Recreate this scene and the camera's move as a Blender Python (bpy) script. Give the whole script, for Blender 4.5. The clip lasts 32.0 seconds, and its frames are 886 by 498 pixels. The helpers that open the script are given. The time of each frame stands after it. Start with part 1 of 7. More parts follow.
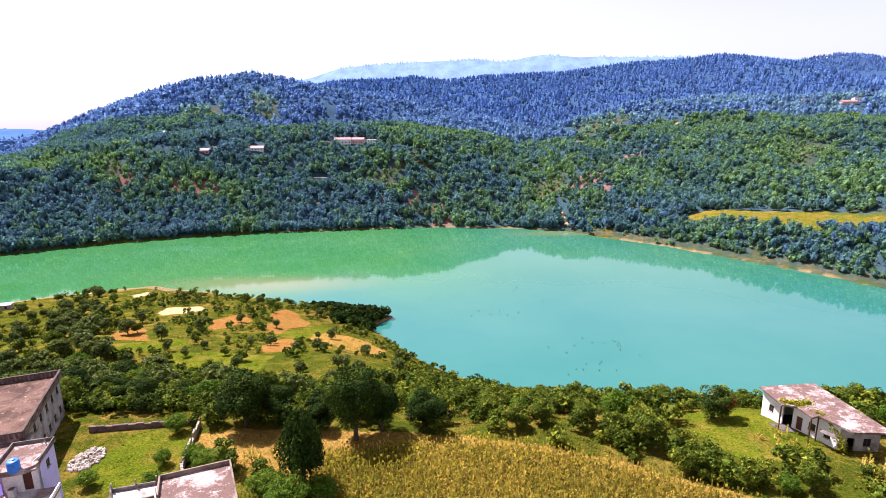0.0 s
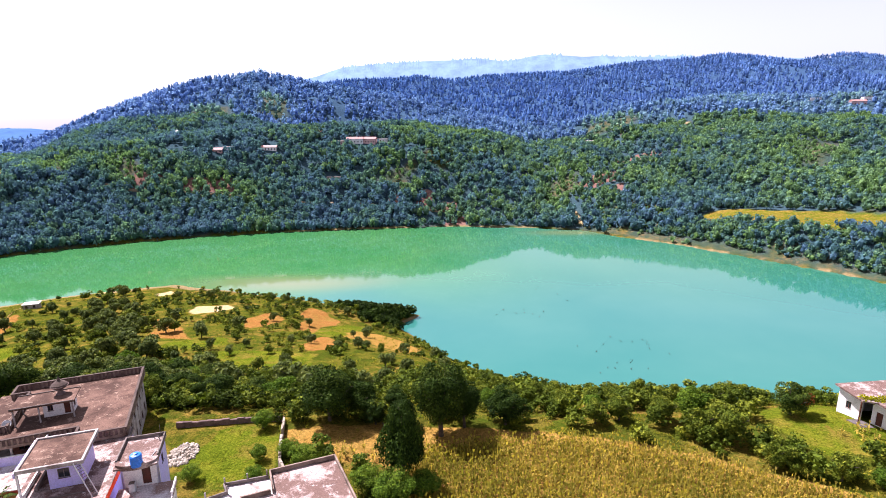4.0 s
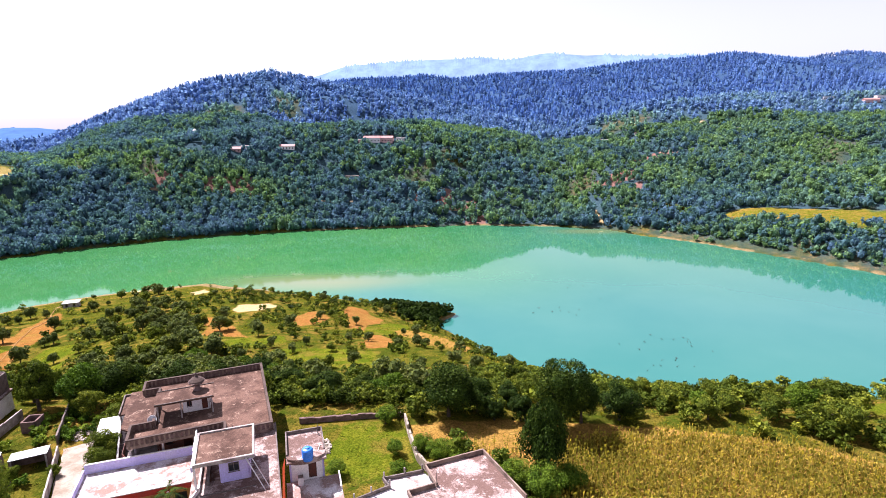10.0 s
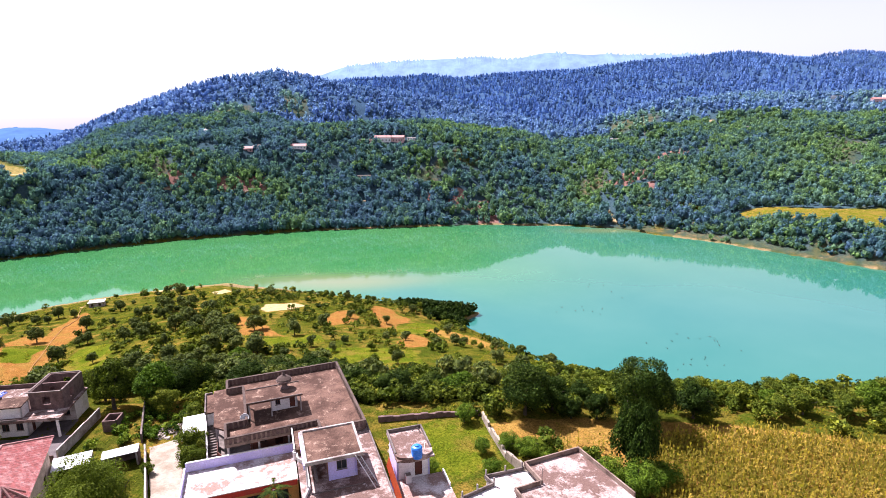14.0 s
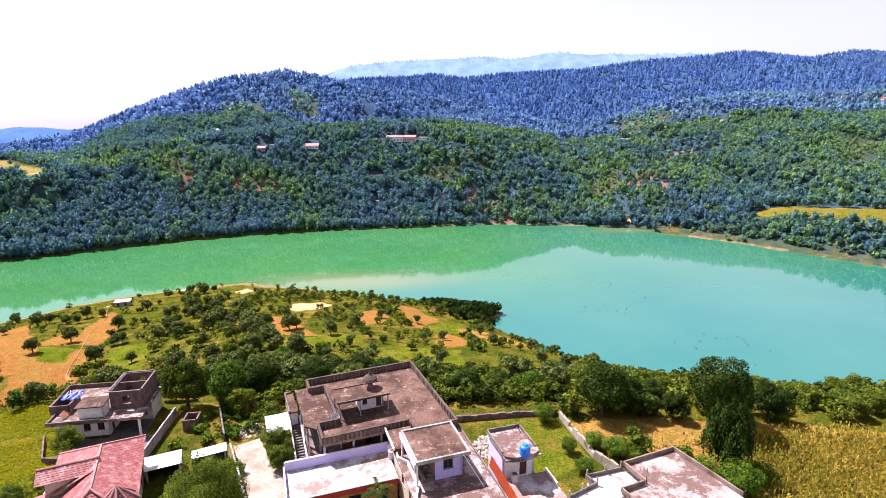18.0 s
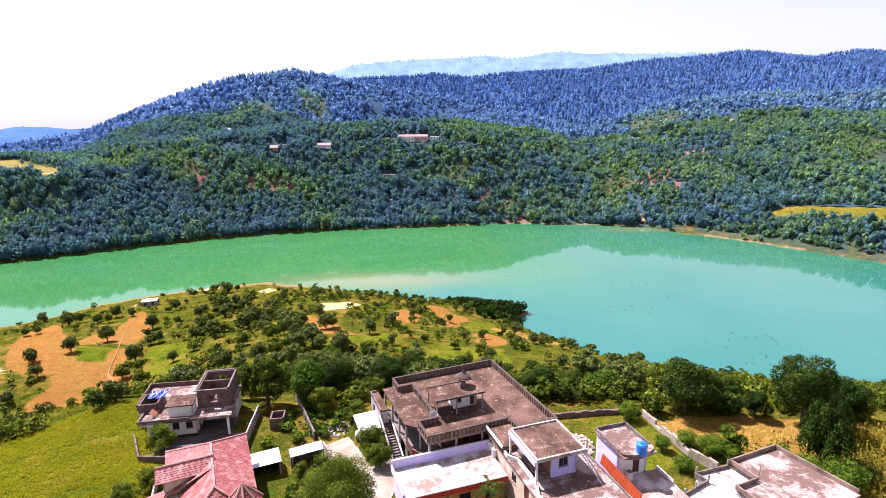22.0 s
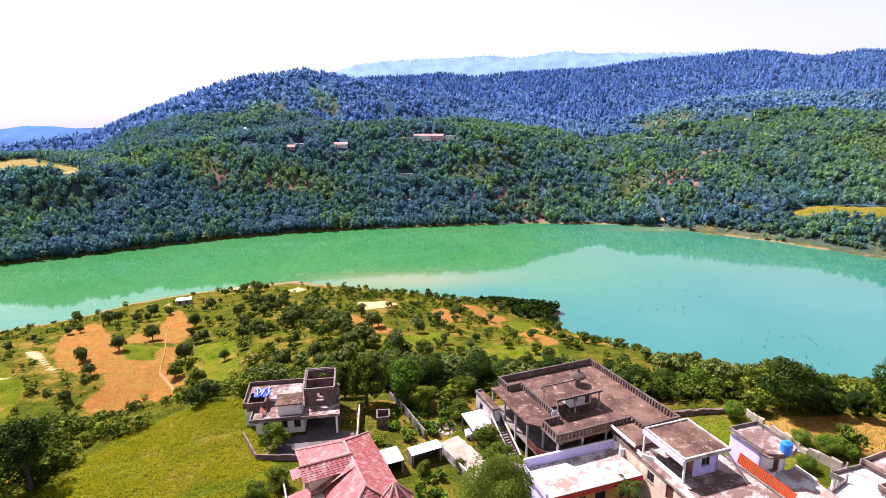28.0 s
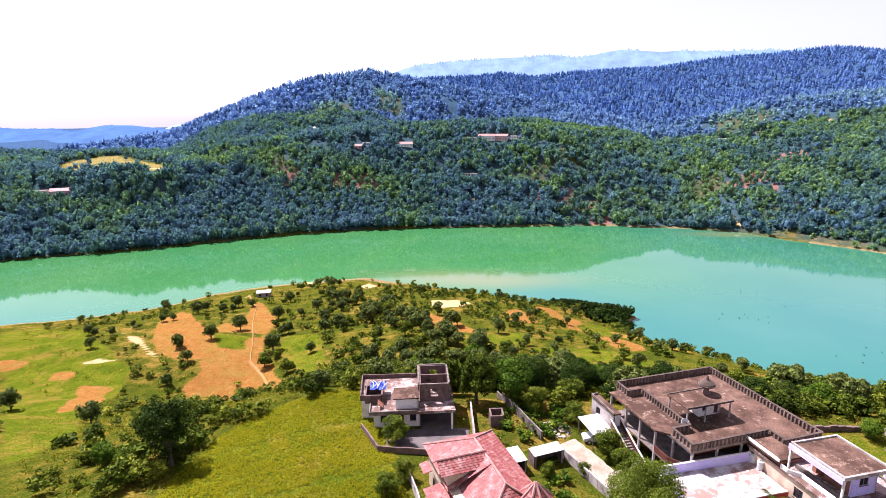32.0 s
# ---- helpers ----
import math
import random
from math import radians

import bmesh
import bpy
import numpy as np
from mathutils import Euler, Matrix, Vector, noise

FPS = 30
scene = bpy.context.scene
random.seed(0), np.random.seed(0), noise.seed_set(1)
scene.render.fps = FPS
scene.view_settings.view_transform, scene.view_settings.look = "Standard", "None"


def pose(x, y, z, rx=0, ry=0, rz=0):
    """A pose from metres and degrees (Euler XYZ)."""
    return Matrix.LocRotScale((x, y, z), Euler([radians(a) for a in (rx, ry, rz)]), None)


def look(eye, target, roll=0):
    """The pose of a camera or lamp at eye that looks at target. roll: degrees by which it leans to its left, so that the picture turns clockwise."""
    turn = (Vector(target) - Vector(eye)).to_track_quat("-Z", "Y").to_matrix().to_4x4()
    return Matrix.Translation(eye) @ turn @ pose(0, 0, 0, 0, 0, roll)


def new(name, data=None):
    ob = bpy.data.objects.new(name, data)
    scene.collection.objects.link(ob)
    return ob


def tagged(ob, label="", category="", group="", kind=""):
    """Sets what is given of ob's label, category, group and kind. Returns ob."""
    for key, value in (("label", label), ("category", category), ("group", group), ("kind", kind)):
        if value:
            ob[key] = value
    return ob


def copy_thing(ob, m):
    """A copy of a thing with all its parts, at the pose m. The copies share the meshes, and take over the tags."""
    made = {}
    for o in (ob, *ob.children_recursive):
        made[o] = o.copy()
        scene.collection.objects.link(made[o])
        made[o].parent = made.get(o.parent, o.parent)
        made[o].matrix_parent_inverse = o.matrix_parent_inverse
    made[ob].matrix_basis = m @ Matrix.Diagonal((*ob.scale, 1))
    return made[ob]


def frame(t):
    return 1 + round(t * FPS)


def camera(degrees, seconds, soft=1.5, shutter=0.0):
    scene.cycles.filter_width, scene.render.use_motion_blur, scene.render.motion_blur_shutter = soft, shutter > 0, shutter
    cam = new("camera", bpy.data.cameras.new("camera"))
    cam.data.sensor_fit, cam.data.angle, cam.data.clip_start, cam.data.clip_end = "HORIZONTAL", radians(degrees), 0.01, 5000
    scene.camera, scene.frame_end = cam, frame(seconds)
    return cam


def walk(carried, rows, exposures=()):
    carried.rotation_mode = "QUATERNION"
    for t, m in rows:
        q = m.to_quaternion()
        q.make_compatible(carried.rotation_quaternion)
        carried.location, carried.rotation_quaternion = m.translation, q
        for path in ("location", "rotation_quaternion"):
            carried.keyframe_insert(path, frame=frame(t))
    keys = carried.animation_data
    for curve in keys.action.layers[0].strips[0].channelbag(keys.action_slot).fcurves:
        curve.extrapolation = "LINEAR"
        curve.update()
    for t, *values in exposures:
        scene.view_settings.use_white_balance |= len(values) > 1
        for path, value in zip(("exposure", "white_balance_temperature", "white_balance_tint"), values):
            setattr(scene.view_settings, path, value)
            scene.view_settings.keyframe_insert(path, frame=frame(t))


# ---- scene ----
cam = camera(78.2, 32.0, soft=0.35)
METRES, EYE, TILT, LEAN, TURN = 90.0, 94.0, -13.5, 0.4, 0.0
ROWS = [
    (0.0, 0.0, 0.0, 0.0, 0.0, 0.0, -0.0),
    (0.5, -0.018, -0.0013, -0.0001, -0.01, -0.01, -0.01),
    (1.0, -0.0344, -0.0026, -0.0006, -0.0, -0.01, 0.01),
    (1.5, -0.0511, -0.0036, -0.0016, 0.01, -0.03, -0.02),
    (2.0, -0.0675, -0.0047, -0.0017, 0.01, -0.03, -0.02),
    (2.5, -0.0828, -0.0055, -0.002, 0.02, -0.04, -0.01),
    (3.0, -0.0994, -0.0065, -0.0021, 0.03, -0.04, -0.0),
    (3.5, -0.1176, -0.0073, -0.0027, 0.04, -0.04, -0.01),
    (5.5, -0.1839, -0.0109, -0.0035, 0.05, -0.09, 0.02),
    (6.0, -0.1992, -0.0115, -0.004, 0.05, -0.09, 0.01),
    (6.5, -0.2163, -0.0123, -0.0042, 0.05, -0.09, 0.02),
    (7.0, -0.235, -0.0128, -0.0046, 0.04, -0.08, 0.03),
    (7.5, -0.2516, -0.0132, -0.005, 0.07, -0.09, 0.02),
    (8.0, -0.2684, -0.0137, -0.005, 0.08, -0.1, 0.03),
    (8.5, -0.2843, -0.0142, -0.0055, 0.08, -0.12, 0.02),
    (9.0, -0.3008, -0.0147, -0.0059, 0.07, -0.12, 0.03),
    (9.5, -0.316, -0.0152, -0.0061, 0.07, -0.15, 0.04),
    (10.0, -0.3324, -0.0158, -0.006, 0.07, -0.15, 0.04),
    (10.5, -0.35, -0.016, -0.006, 0.08, -0.15, 0.04),
    (11.0, -0.3658, -0.0161, -0.0063, 0.08, -0.15, 0.05),
    (11.5, -0.3819, -0.0165, -0.0063, 0.08, -0.16, 0.04),
    (12.0, -0.3979, -0.0168, -0.0067, 0.09, -0.16, 0.02),
    (12.5, -0.4123, -0.0171, -0.0067, 0.09, -0.16, 0.03),
    (13.0, -0.4283, -0.0174, -0.0071, 0.08, -0.17, 0.04),
    (13.5, -0.4451, -0.0175, -0.0073, 0.08, -0.17, 0.04),
    (14.0, -0.4608, -0.018, -0.0073, 0.08, -0.19, 0.07),
    (14.5, -0.4765, -0.0182, -0.0076, 0.1, -0.19, 0.06),
    (16.5, -0.5368, -0.0178, -0.0075, 0.16, -0.21, 0.05),
    (17.0, -0.5537, -0.0175, -0.0078, 0.17, -0.2, 0.04),
    (17.5, -0.57, -0.0174, -0.008, 0.19, -0.22, 0.04),
    (18.0, -0.5871, -0.0173, -0.008, 0.19, -0.21, 0.05),
    (18.5, -0.6043, -0.0176, -0.008, 0.19, -0.21, 0.05),
    (19.0, -0.6219, -0.0179, -0.008, 0.19, -0.22, 0.04),
    (19.5, -0.6374, -0.0183, -0.0081, 0.2, -0.22, 0.06),
    (20.0, -0.6564, -0.0185, -0.0082, 0.19, -0.23, 0.06),
    (20.5, -0.6738, -0.0188, -0.0085, 0.2, -0.24, 0.06),
    (21.0, -0.6913, -0.0189, -0.0089, 0.19, -0.24, 0.08),
    (21.5, -0.7084, -0.0192, -0.0091, 0.2, -0.26, 0.07),
    (22.0, -0.7256, -0.0195, -0.0092, 0.18, -0.26, 0.07),
    (22.5, -0.7411, -0.0197, -0.0093, 0.19, -0.26, 0.09),
    (23.0, -0.7577, -0.0199, -0.0094, 0.16, -0.25, 0.08),
    (23.5, -0.774, -0.0199, -0.0096, 0.17, -0.26, 0.05),
    (24.0, -0.7885, -0.0201, -0.0096, 0.16, -0.26, 0.05),
    (24.5, -0.8022, -0.0197, -0.0097, 0.17, -0.26, 0.05),
    (25.0, -0.8159, -0.0197, -0.0097, 0.16, -0.26, 0.03),
    (25.5, -0.8282, -0.0194, -0.0097, 0.14, -0.26, 0.03),
    (27.5, -0.8809, -0.0188, -0.0101, 0.24, -0.32, 0.03),
    (28.0, -0.8945, -0.0192, -0.0104, 0.32, -0.31, -0.0),
    (28.5, -0.9082, -0.0199, -0.0106, 0.44, -0.31, -0.03),
    (29.0, -0.9212, -0.0201, -0.0109, 0.66, -0.31, -0.06),
    (29.5, -0.9347, -0.0206, -0.0112, 0.99, -0.33, -0.16),
    (30.0, -0.9481, -0.0211, -0.0115, 1.68, -0.32, -0.33),
    (30.5, -0.9613, -0.0213, -0.0118, 2.98, -0.33, -0.64),
    (31.0, -0.974, -0.0215, -0.0126, 4.3, -0.34, -0.95),
    (31.5, -0.9865, -0.0226, -0.0133, 5.2, -0.36, -1.19),
    (32.0, -0.9991, -0.0242, -0.0138, 5.86, -0.36, -1.37),
]
walk(cam, [(t, pose(0, 0, EYE, TILT, LEAN, TURN) @ pose(METRES * x, METRES * y, METRES * z, 90 + pitch, roll, yaw)) for t, x, y, z, yaw, pitch, roll in ROWS], [(0.0, 1.45, 5850, 30), (32.0, 1.45, 5850, 30)])

# ---- helpers of this scene ----
RNG = np.random.default_rng(7)


def link(name, me, mat, parent=None, label=""):
    """One mesh object under a thing, a part or nothing."""
    ob = new(name, me)
    if mat and not me.materials:
        me.materials.append(mat)
    if parent:
        ob.parent = parent
    if label:
        ob["label"] = label
    return ob


def part(name, bm, mat, parent=None, label=""):
    me = bpy.data.meshes.new(name)
    bm.normal_update()
    bm.to_mesh(me)
    bm.free()
    return link(name, me, mat, parent, label)


def np_mesh(name, verts, faces, smooth=False, tint=None):
    """A mesh from arrays: verts (n, 3), faces (m, 3 or 4); tint is one number a vertex."""
    me = bpy.data.meshes.new(name)
    m, k = faces.shape
    me.vertices.add(len(verts))
    me.vertices.foreach_set("co", np.ascontiguousarray(verts, dtype=np.float32).ravel())
    me.loops.add(m * k)
    me.loops.foreach_set("vertex_index", np.ascontiguousarray(faces, dtype=np.int32).ravel())
    me.polygons.add(m)
    me.polygons.foreach_set("loop_start", np.arange(0, m * k, k, dtype=np.int32))
    me.polygons.foreach_set("use_smooth", np.full(m, smooth))
    if tint is not None:
        at = me.attributes.new("tint", "FLOAT", "POINT")
        at.data.foreach_set("value", np.ascontiguousarray(tint, dtype=np.float32))
    me.update(calc_edges=True)
    return me


def thing(name, label, category, group="", at=(0, 0, 0), turn=0.0):
    e = new(name)
    e.empty_display_size = 0.5
    e.matrix_basis = pose(*at, 0, 0, turn)
    return tagged(e, label, category, group)


# ---- light ----
SUN_EL, SUN_AZ = 56.0, -53.0
to_sun = Vector((math.sin(radians(SUN_AZ)) * math.cos(radians(SUN_EL)), math.cos(radians(SUN_AZ)) * math.cos(radians(SUN_EL)), math.sin(radians(SUN_EL))))
world = bpy.data.worlds.new("sky")
scene.world = world
world.use_nodes = True
wn = world.node_tree.nodes
wl = world.node_tree.links
sky = wn.new("ShaderNodeTexSky")
sky.sky_type = "NISHITA"
sky.sun_disc = False
sky.sun_elevation, sky.sun_rotation = radians(SUN_EL), radians(SUN_AZ)
sky.altitude, sky.air_density, sky.dust_density, sky.ozone_density = 600, 1.0, 1.8, 1.0
haze = wn.new("ShaderNodeHueSaturation")
haze.inputs["Saturation"].default_value = 0.25
wl.new(sky.outputs[0], haze.inputs["Color"])
wl.new(haze.outputs[0], wn["Background"].inputs[0])
wn["Background"].inputs[1].default_value = 0.070
sun = new("sun", bpy.data.lights.new("sun", "SUN"))
sun.data.energy, sun.data.angle, sun.data.color = 5.0, radians(0.5), (1.0, 0.94, 0.84)
sun.matrix_basis = look((0, 0, 300), Vector((0, 0, 300)) - to_sun)


# ---- materials ----
def mat_new(name, rough=0.8, metal=0.0, spec=0.3):
    m = bpy.data.materials.new(name)
    m.use_nodes = True
    nt = m.node_tree
    b = nt.nodes["Principled BSDF"]
    b.inputs["Roughness"].default_value = rough
    b.inputs["Metallic"].default_value = metal
    b.inputs["Specular IOR Level"].default_value = spec
    return m, nt, b


def node(nt, kind, **vals):
    n = nt.nodes.new(kind)
    for k, v in vals.items():
        n.inputs[k].default_value = v
    return n


def noise_tex(nt, scale, detail=4.0, rough=0.6, coord=None):
    n = node(nt, "ShaderNodeTexNoise", Scale=scale, Detail=detail, Roughness=rough)
    if coord is None:
        g = nt.nodes.new("ShaderNodeNewGeometry")
        coord = g.outputs["Position"]
    nt.links.new(coord, n.inputs["Vector"])
    return n.outputs["Fac"]


def ramp(nt, fac, stops):
    r = nt.nodes.new("ShaderNodeValToRGB")
    el = r.color_ramp.elements
    while len(el) < len(stops):
        el.new(0.5)
    for e, (p, c) in zip(el, stops):
        e.position = p
        e.color = (*c, 1) if len(c) == 3 else c
    nt.links.new(fac, r.inputs[0])
    return r.outputs[0]


def mixc(nt, fac, a, b, mode="MIX"):
    m = nt.nodes.new("ShaderNodeMix")
    m.data_type, m.blend_type = "RGBA", mode
    for sock, val in ((m.inputs[0], fac), (m.inputs[6], a), (m.inputs[7], b)):
        if hasattr(val, "links"):
            nt.links.new(val, sock)
        elif isinstance(val, tuple):
            sock.default_value = (*val, 1)
        else:
            sock.default_value = val
    return m.outputs[2]


def bump(nt, b, height, strength=0.3, dist=0.05):
    n = node(nt, "ShaderNodeBump", Strength=strength, Distance=dist)
    nt.links.new(height, n.inputs["Height"])
    nt.links.new(n.outputs[0], b.inputs["Normal"])


def worn(name, base, stain, rough=0.85, fine=6.0, big=0.5, lo=0.42, hi=0.62, spec=0.25, metal=0.0, grain=0.12, relief=0.25):
    """A surface of one colour with stains of another at two scales, fine grain and slight relief."""
    m, nt, b = mat_new(name, rough, metal, spec)
    n1, n2 = noise_tex(nt, big, 6.0, 0.65), noise_tex(nt, fine, 5.0, 0.7)
    f = ramp(nt, n1, [(lo, (0, 0, 0)), (hi, (1, 1, 1))])
    c = mixc(nt, f, base, stain)
    g = ramp(nt, n2, [(0.3, (1 - grain * 2,) * 3), (0.7, (1 + grain,) * 3)])
    c = mixc(nt, 1.0, c, g, "MULTIPLY")
    nt.links.new(c, b.inputs["Base Color"])
    bump(nt, b, n2, relief, 0.03)
    return m


def foliage(name, dark, light, rim, translucent=0.32, rough=0.8, through_=(1.25, 1.35, 0.5), gloss=0.0, vary=1.0):
    """Leaves: colour by the tree's own tint and by the leaf, with light passing through."""
    m, nt, b = mat_new(name, rough, 0.0, gloss)
    at = nt.nodes.new("ShaderNodeAttribute")
    at.attribute_name = "tint"
    geo = nt.nodes.new("ShaderNodeNewGeometry")
    inf = nt.nodes.new("ShaderNodeObjectInfo")
    add = nt.nodes.new("ShaderNodeMath")
    add.operation = "MULTIPLY_ADD"
    nt.links.new(inf.outputs["Random"], add.inputs[0])
    add.inputs[1].default_value = 0.22
    nt.links.new(at.outputs["Fac"], add.inputs[2])
    c = ramp(nt, add.outputs[0], [(0.0, dark), (0.55, light), (1.0, rim)])
    g = ramp(nt, geo.outputs["Random Per Island"], [(0.0, (1 - 0.55 * vary, 1 - 0.5 * vary, 1 - 0.5 * vary)), (0.6, (1.0, 1.0, 1.0)), (1.0, (1 + 0.6 * vary, 1 + 0.5 * vary, 1 + 0.25 * vary))])
    c = mixc(nt, 1.0, c, g, "MULTIPLY")
    nt.links.new(c, b.inputs["Base Color"])
    tr = nt.nodes.new("ShaderNodeBsdfTranslucent")
    c2 = mixc(nt, 1.0, c, through_, "MULTIPLY")
    nt.links.new(c2, tr.inputs[0])
    mx = nt.nodes.new("ShaderNodeMixShader")
    mx.inputs[0].default_value = translucent
    nt.links.new(b.outputs[0], mx.inputs[1])
    nt.links.new(tr.outputs[0], mx.inputs[2])
    nt.links.new(mx.outputs[0], nt.nodes["Material Output"].inputs[0])
    return m


M = {}
# distance haze is put into these three far leaf colours as blue
M["leaf_wood_haze"] = foliage("hazed_wood_leaves", (0.100, 0.176, 0.325), (0.082, 0.170, 0.190), (0.150, 0.255, 0.105), 0.42, 0.8, (1.1, 1.2, 0.8))
M["leaf_high_haze"] = foliage("hazed_hilltop_leaves", (0.150, 0.255, 0.540), (0.152, 0.265, 0.460), (0.20, 0.34, 0.28), 0.42, 0.8, (1.1, 1.15, 1.0))
M["leaf_pine_haze"] = foliage("hazed_pine_needles", (0.142, 0.245, 0.490), (0.156, 0.268, 0.520), (0.176, 0.298, 0.540), 0.5, 0.8, (1.1, 1.15, 1.1))
M["leaf_near"] = foliage("orchard_leaves", (0.013, 0.026, 0.003), (0.078, 0.110, 0.010), (0.190, 0.205, 0.018), 0.16, 0.65, gloss=0.04, vary=1.15)
M["leaf_olive"] = foliage("olive_grey_leaves", (0.034, 0.052, 0.013), (0.092, 0.120, 0.030), (0.19, 0.21, 0.05), 0.18, 0.65, gloss=0.04, vary=1.15)
M["leaf_dark"] = foliage("dense_dark_leaves", (0.008, 0.018, 0.003), (0.026, 0.050, 0.006), (0.095, 0.125, 0.014), 0.08, 0.65, gloss=0.04, vary=1.2)
M["leaf_bright"] = foliage("bright_bush_leaves", (0.022, 0.054, 0.005), (0.070, 0.128, 0.010), (0.17, 0.225, 0.019), 0.2, 0.65, gloss=0.04, vary=1.15)
M["leaf_pine_near"] = foliage("pine_needle_tufts", (0.050, 0.078, 0.008), (0.105, 0.140, 0.014), (0.18, 0.20, 0.02), 0.25, 0.65, gloss=0.04, vary=0.7)
M["bark"] = worn("bark", (0.10, 0.075, 0.055), (0.05, 0.04, 0.03), 0.9, 12, 2)


# ---- terrain ----
# <terrain>
def lattice(x, y, seed):
    """Smooth value noise on the unit lattice, 0 to 1."""
    xi, yi = np.floor(x), np.floor(y)
    fx, fy = x - xi, y - yi
    fx, fy = fx * fx * (3 - 2 * fx), fy * fy * (3 - 2 * fy)

    def h(a, b):
        s = np.sin(a * 127.1 + b * 311.7 + seed * 74.7) * 43758.5453
        return s - np.floor(s)
    return (h(xi, yi) * (1 - fx) + h(xi + 1, yi) * fx) * (1 - fy) + (h(xi, yi + 1) * (1 - fx) + h(xi + 1, yi + 1) * fx) * fy


def fbm(x, y, size, seed, octaves=4):
    v, a, t = 0.0, 1.0, 0.0
    for o in range(octaves):
        v = v + a * lattice(x / size * 2 ** o + 17.3 * o, y / size * 2 ** o - 9.1 * o, seed + o)
        t, a = t + a, a * 0.5
    return v / t


def smooth(v):
    v = np.clip(v, 0, 1)
    return v * v * (3 - 2 * v)


def shore_distance(x, y, line, rim):
    """Signed distance to a shoreline; positive within the land that the line and rim enclose."""
    best = np.full(np.shape(x), 1e9)
    odd = np.zeros(np.shape(x), bool)
    ring = line + rim
    for i, ((ax, ay), (bx, by)) in enumerate(zip(ring, ring[1:] + ring[:1])):
        ux, uy = bx - ax, by - ay
        if i < len(line) - 1:
            k = np.clip(((x - ax) * ux + (y - ay) * uy) / (ux * ux + uy * uy), 0, 1)
            best = np.minimum(best, np.hypot(x - ax - k * ux, y - ay - k * uy))
        if uy:
            odd ^= ((ay > y) != (by > y)) & (x < ux * (y - ay) / uy + ax)
    return np.where(odd, best, -best)


NEAR_SHORE = [(-900, 40), (-420, 160), (-323, 212), (-298, 222), (-268, 238), (-244, 268), (-212, 290), (-170, 306), (-147, 296), (-104, 281), (-60, 262),
              (-26, 250), (-36, 236), (-24, 219), (-4, 196), (17, 173), (60, 152), (120, 150), (210, 165), (400, 130), (900, -60)]
FAR_SHORE = [(1200, -120), (420, 150), (300, 232), (245, 288), (217, 328), (195, 354), (171, 388), (132, 424), (103, 452), (71, 466), (-3, 474), (-91, 466),
             (-183, 450), (-261, 420), (-336, 371), (-383, 345), (-428, 322), (-700, 190), (-1500, 60)]


NEAR_RIM, FAR_RIM = [(900, -2000), (-900, -2000)], [(-9000, 60), (-9000, 9000), (9000, 9000), (9000, -120)]


def near_d(x, y):
    return shore_distance(x, y, NEAR_SHORE, NEAR_RIM)


def far_d(x, y):
    return shore_distance(x, y, FAR_SHORE, FAR_RIM)


def crest(x, y, xs, ys, zs, front, back, round_=60.0):
    """A ridge: its crest line over x, falling to the front and the back."""
    d = y - np.interp(x, xs, ys)
    fall = np.where(d < 0, -d * front, d * back)
    return np.interp(x, xs, zs) - np.sqrt(fall * fall + (round_ * front * 0.4) ** 2) + round_ * front * 0.4


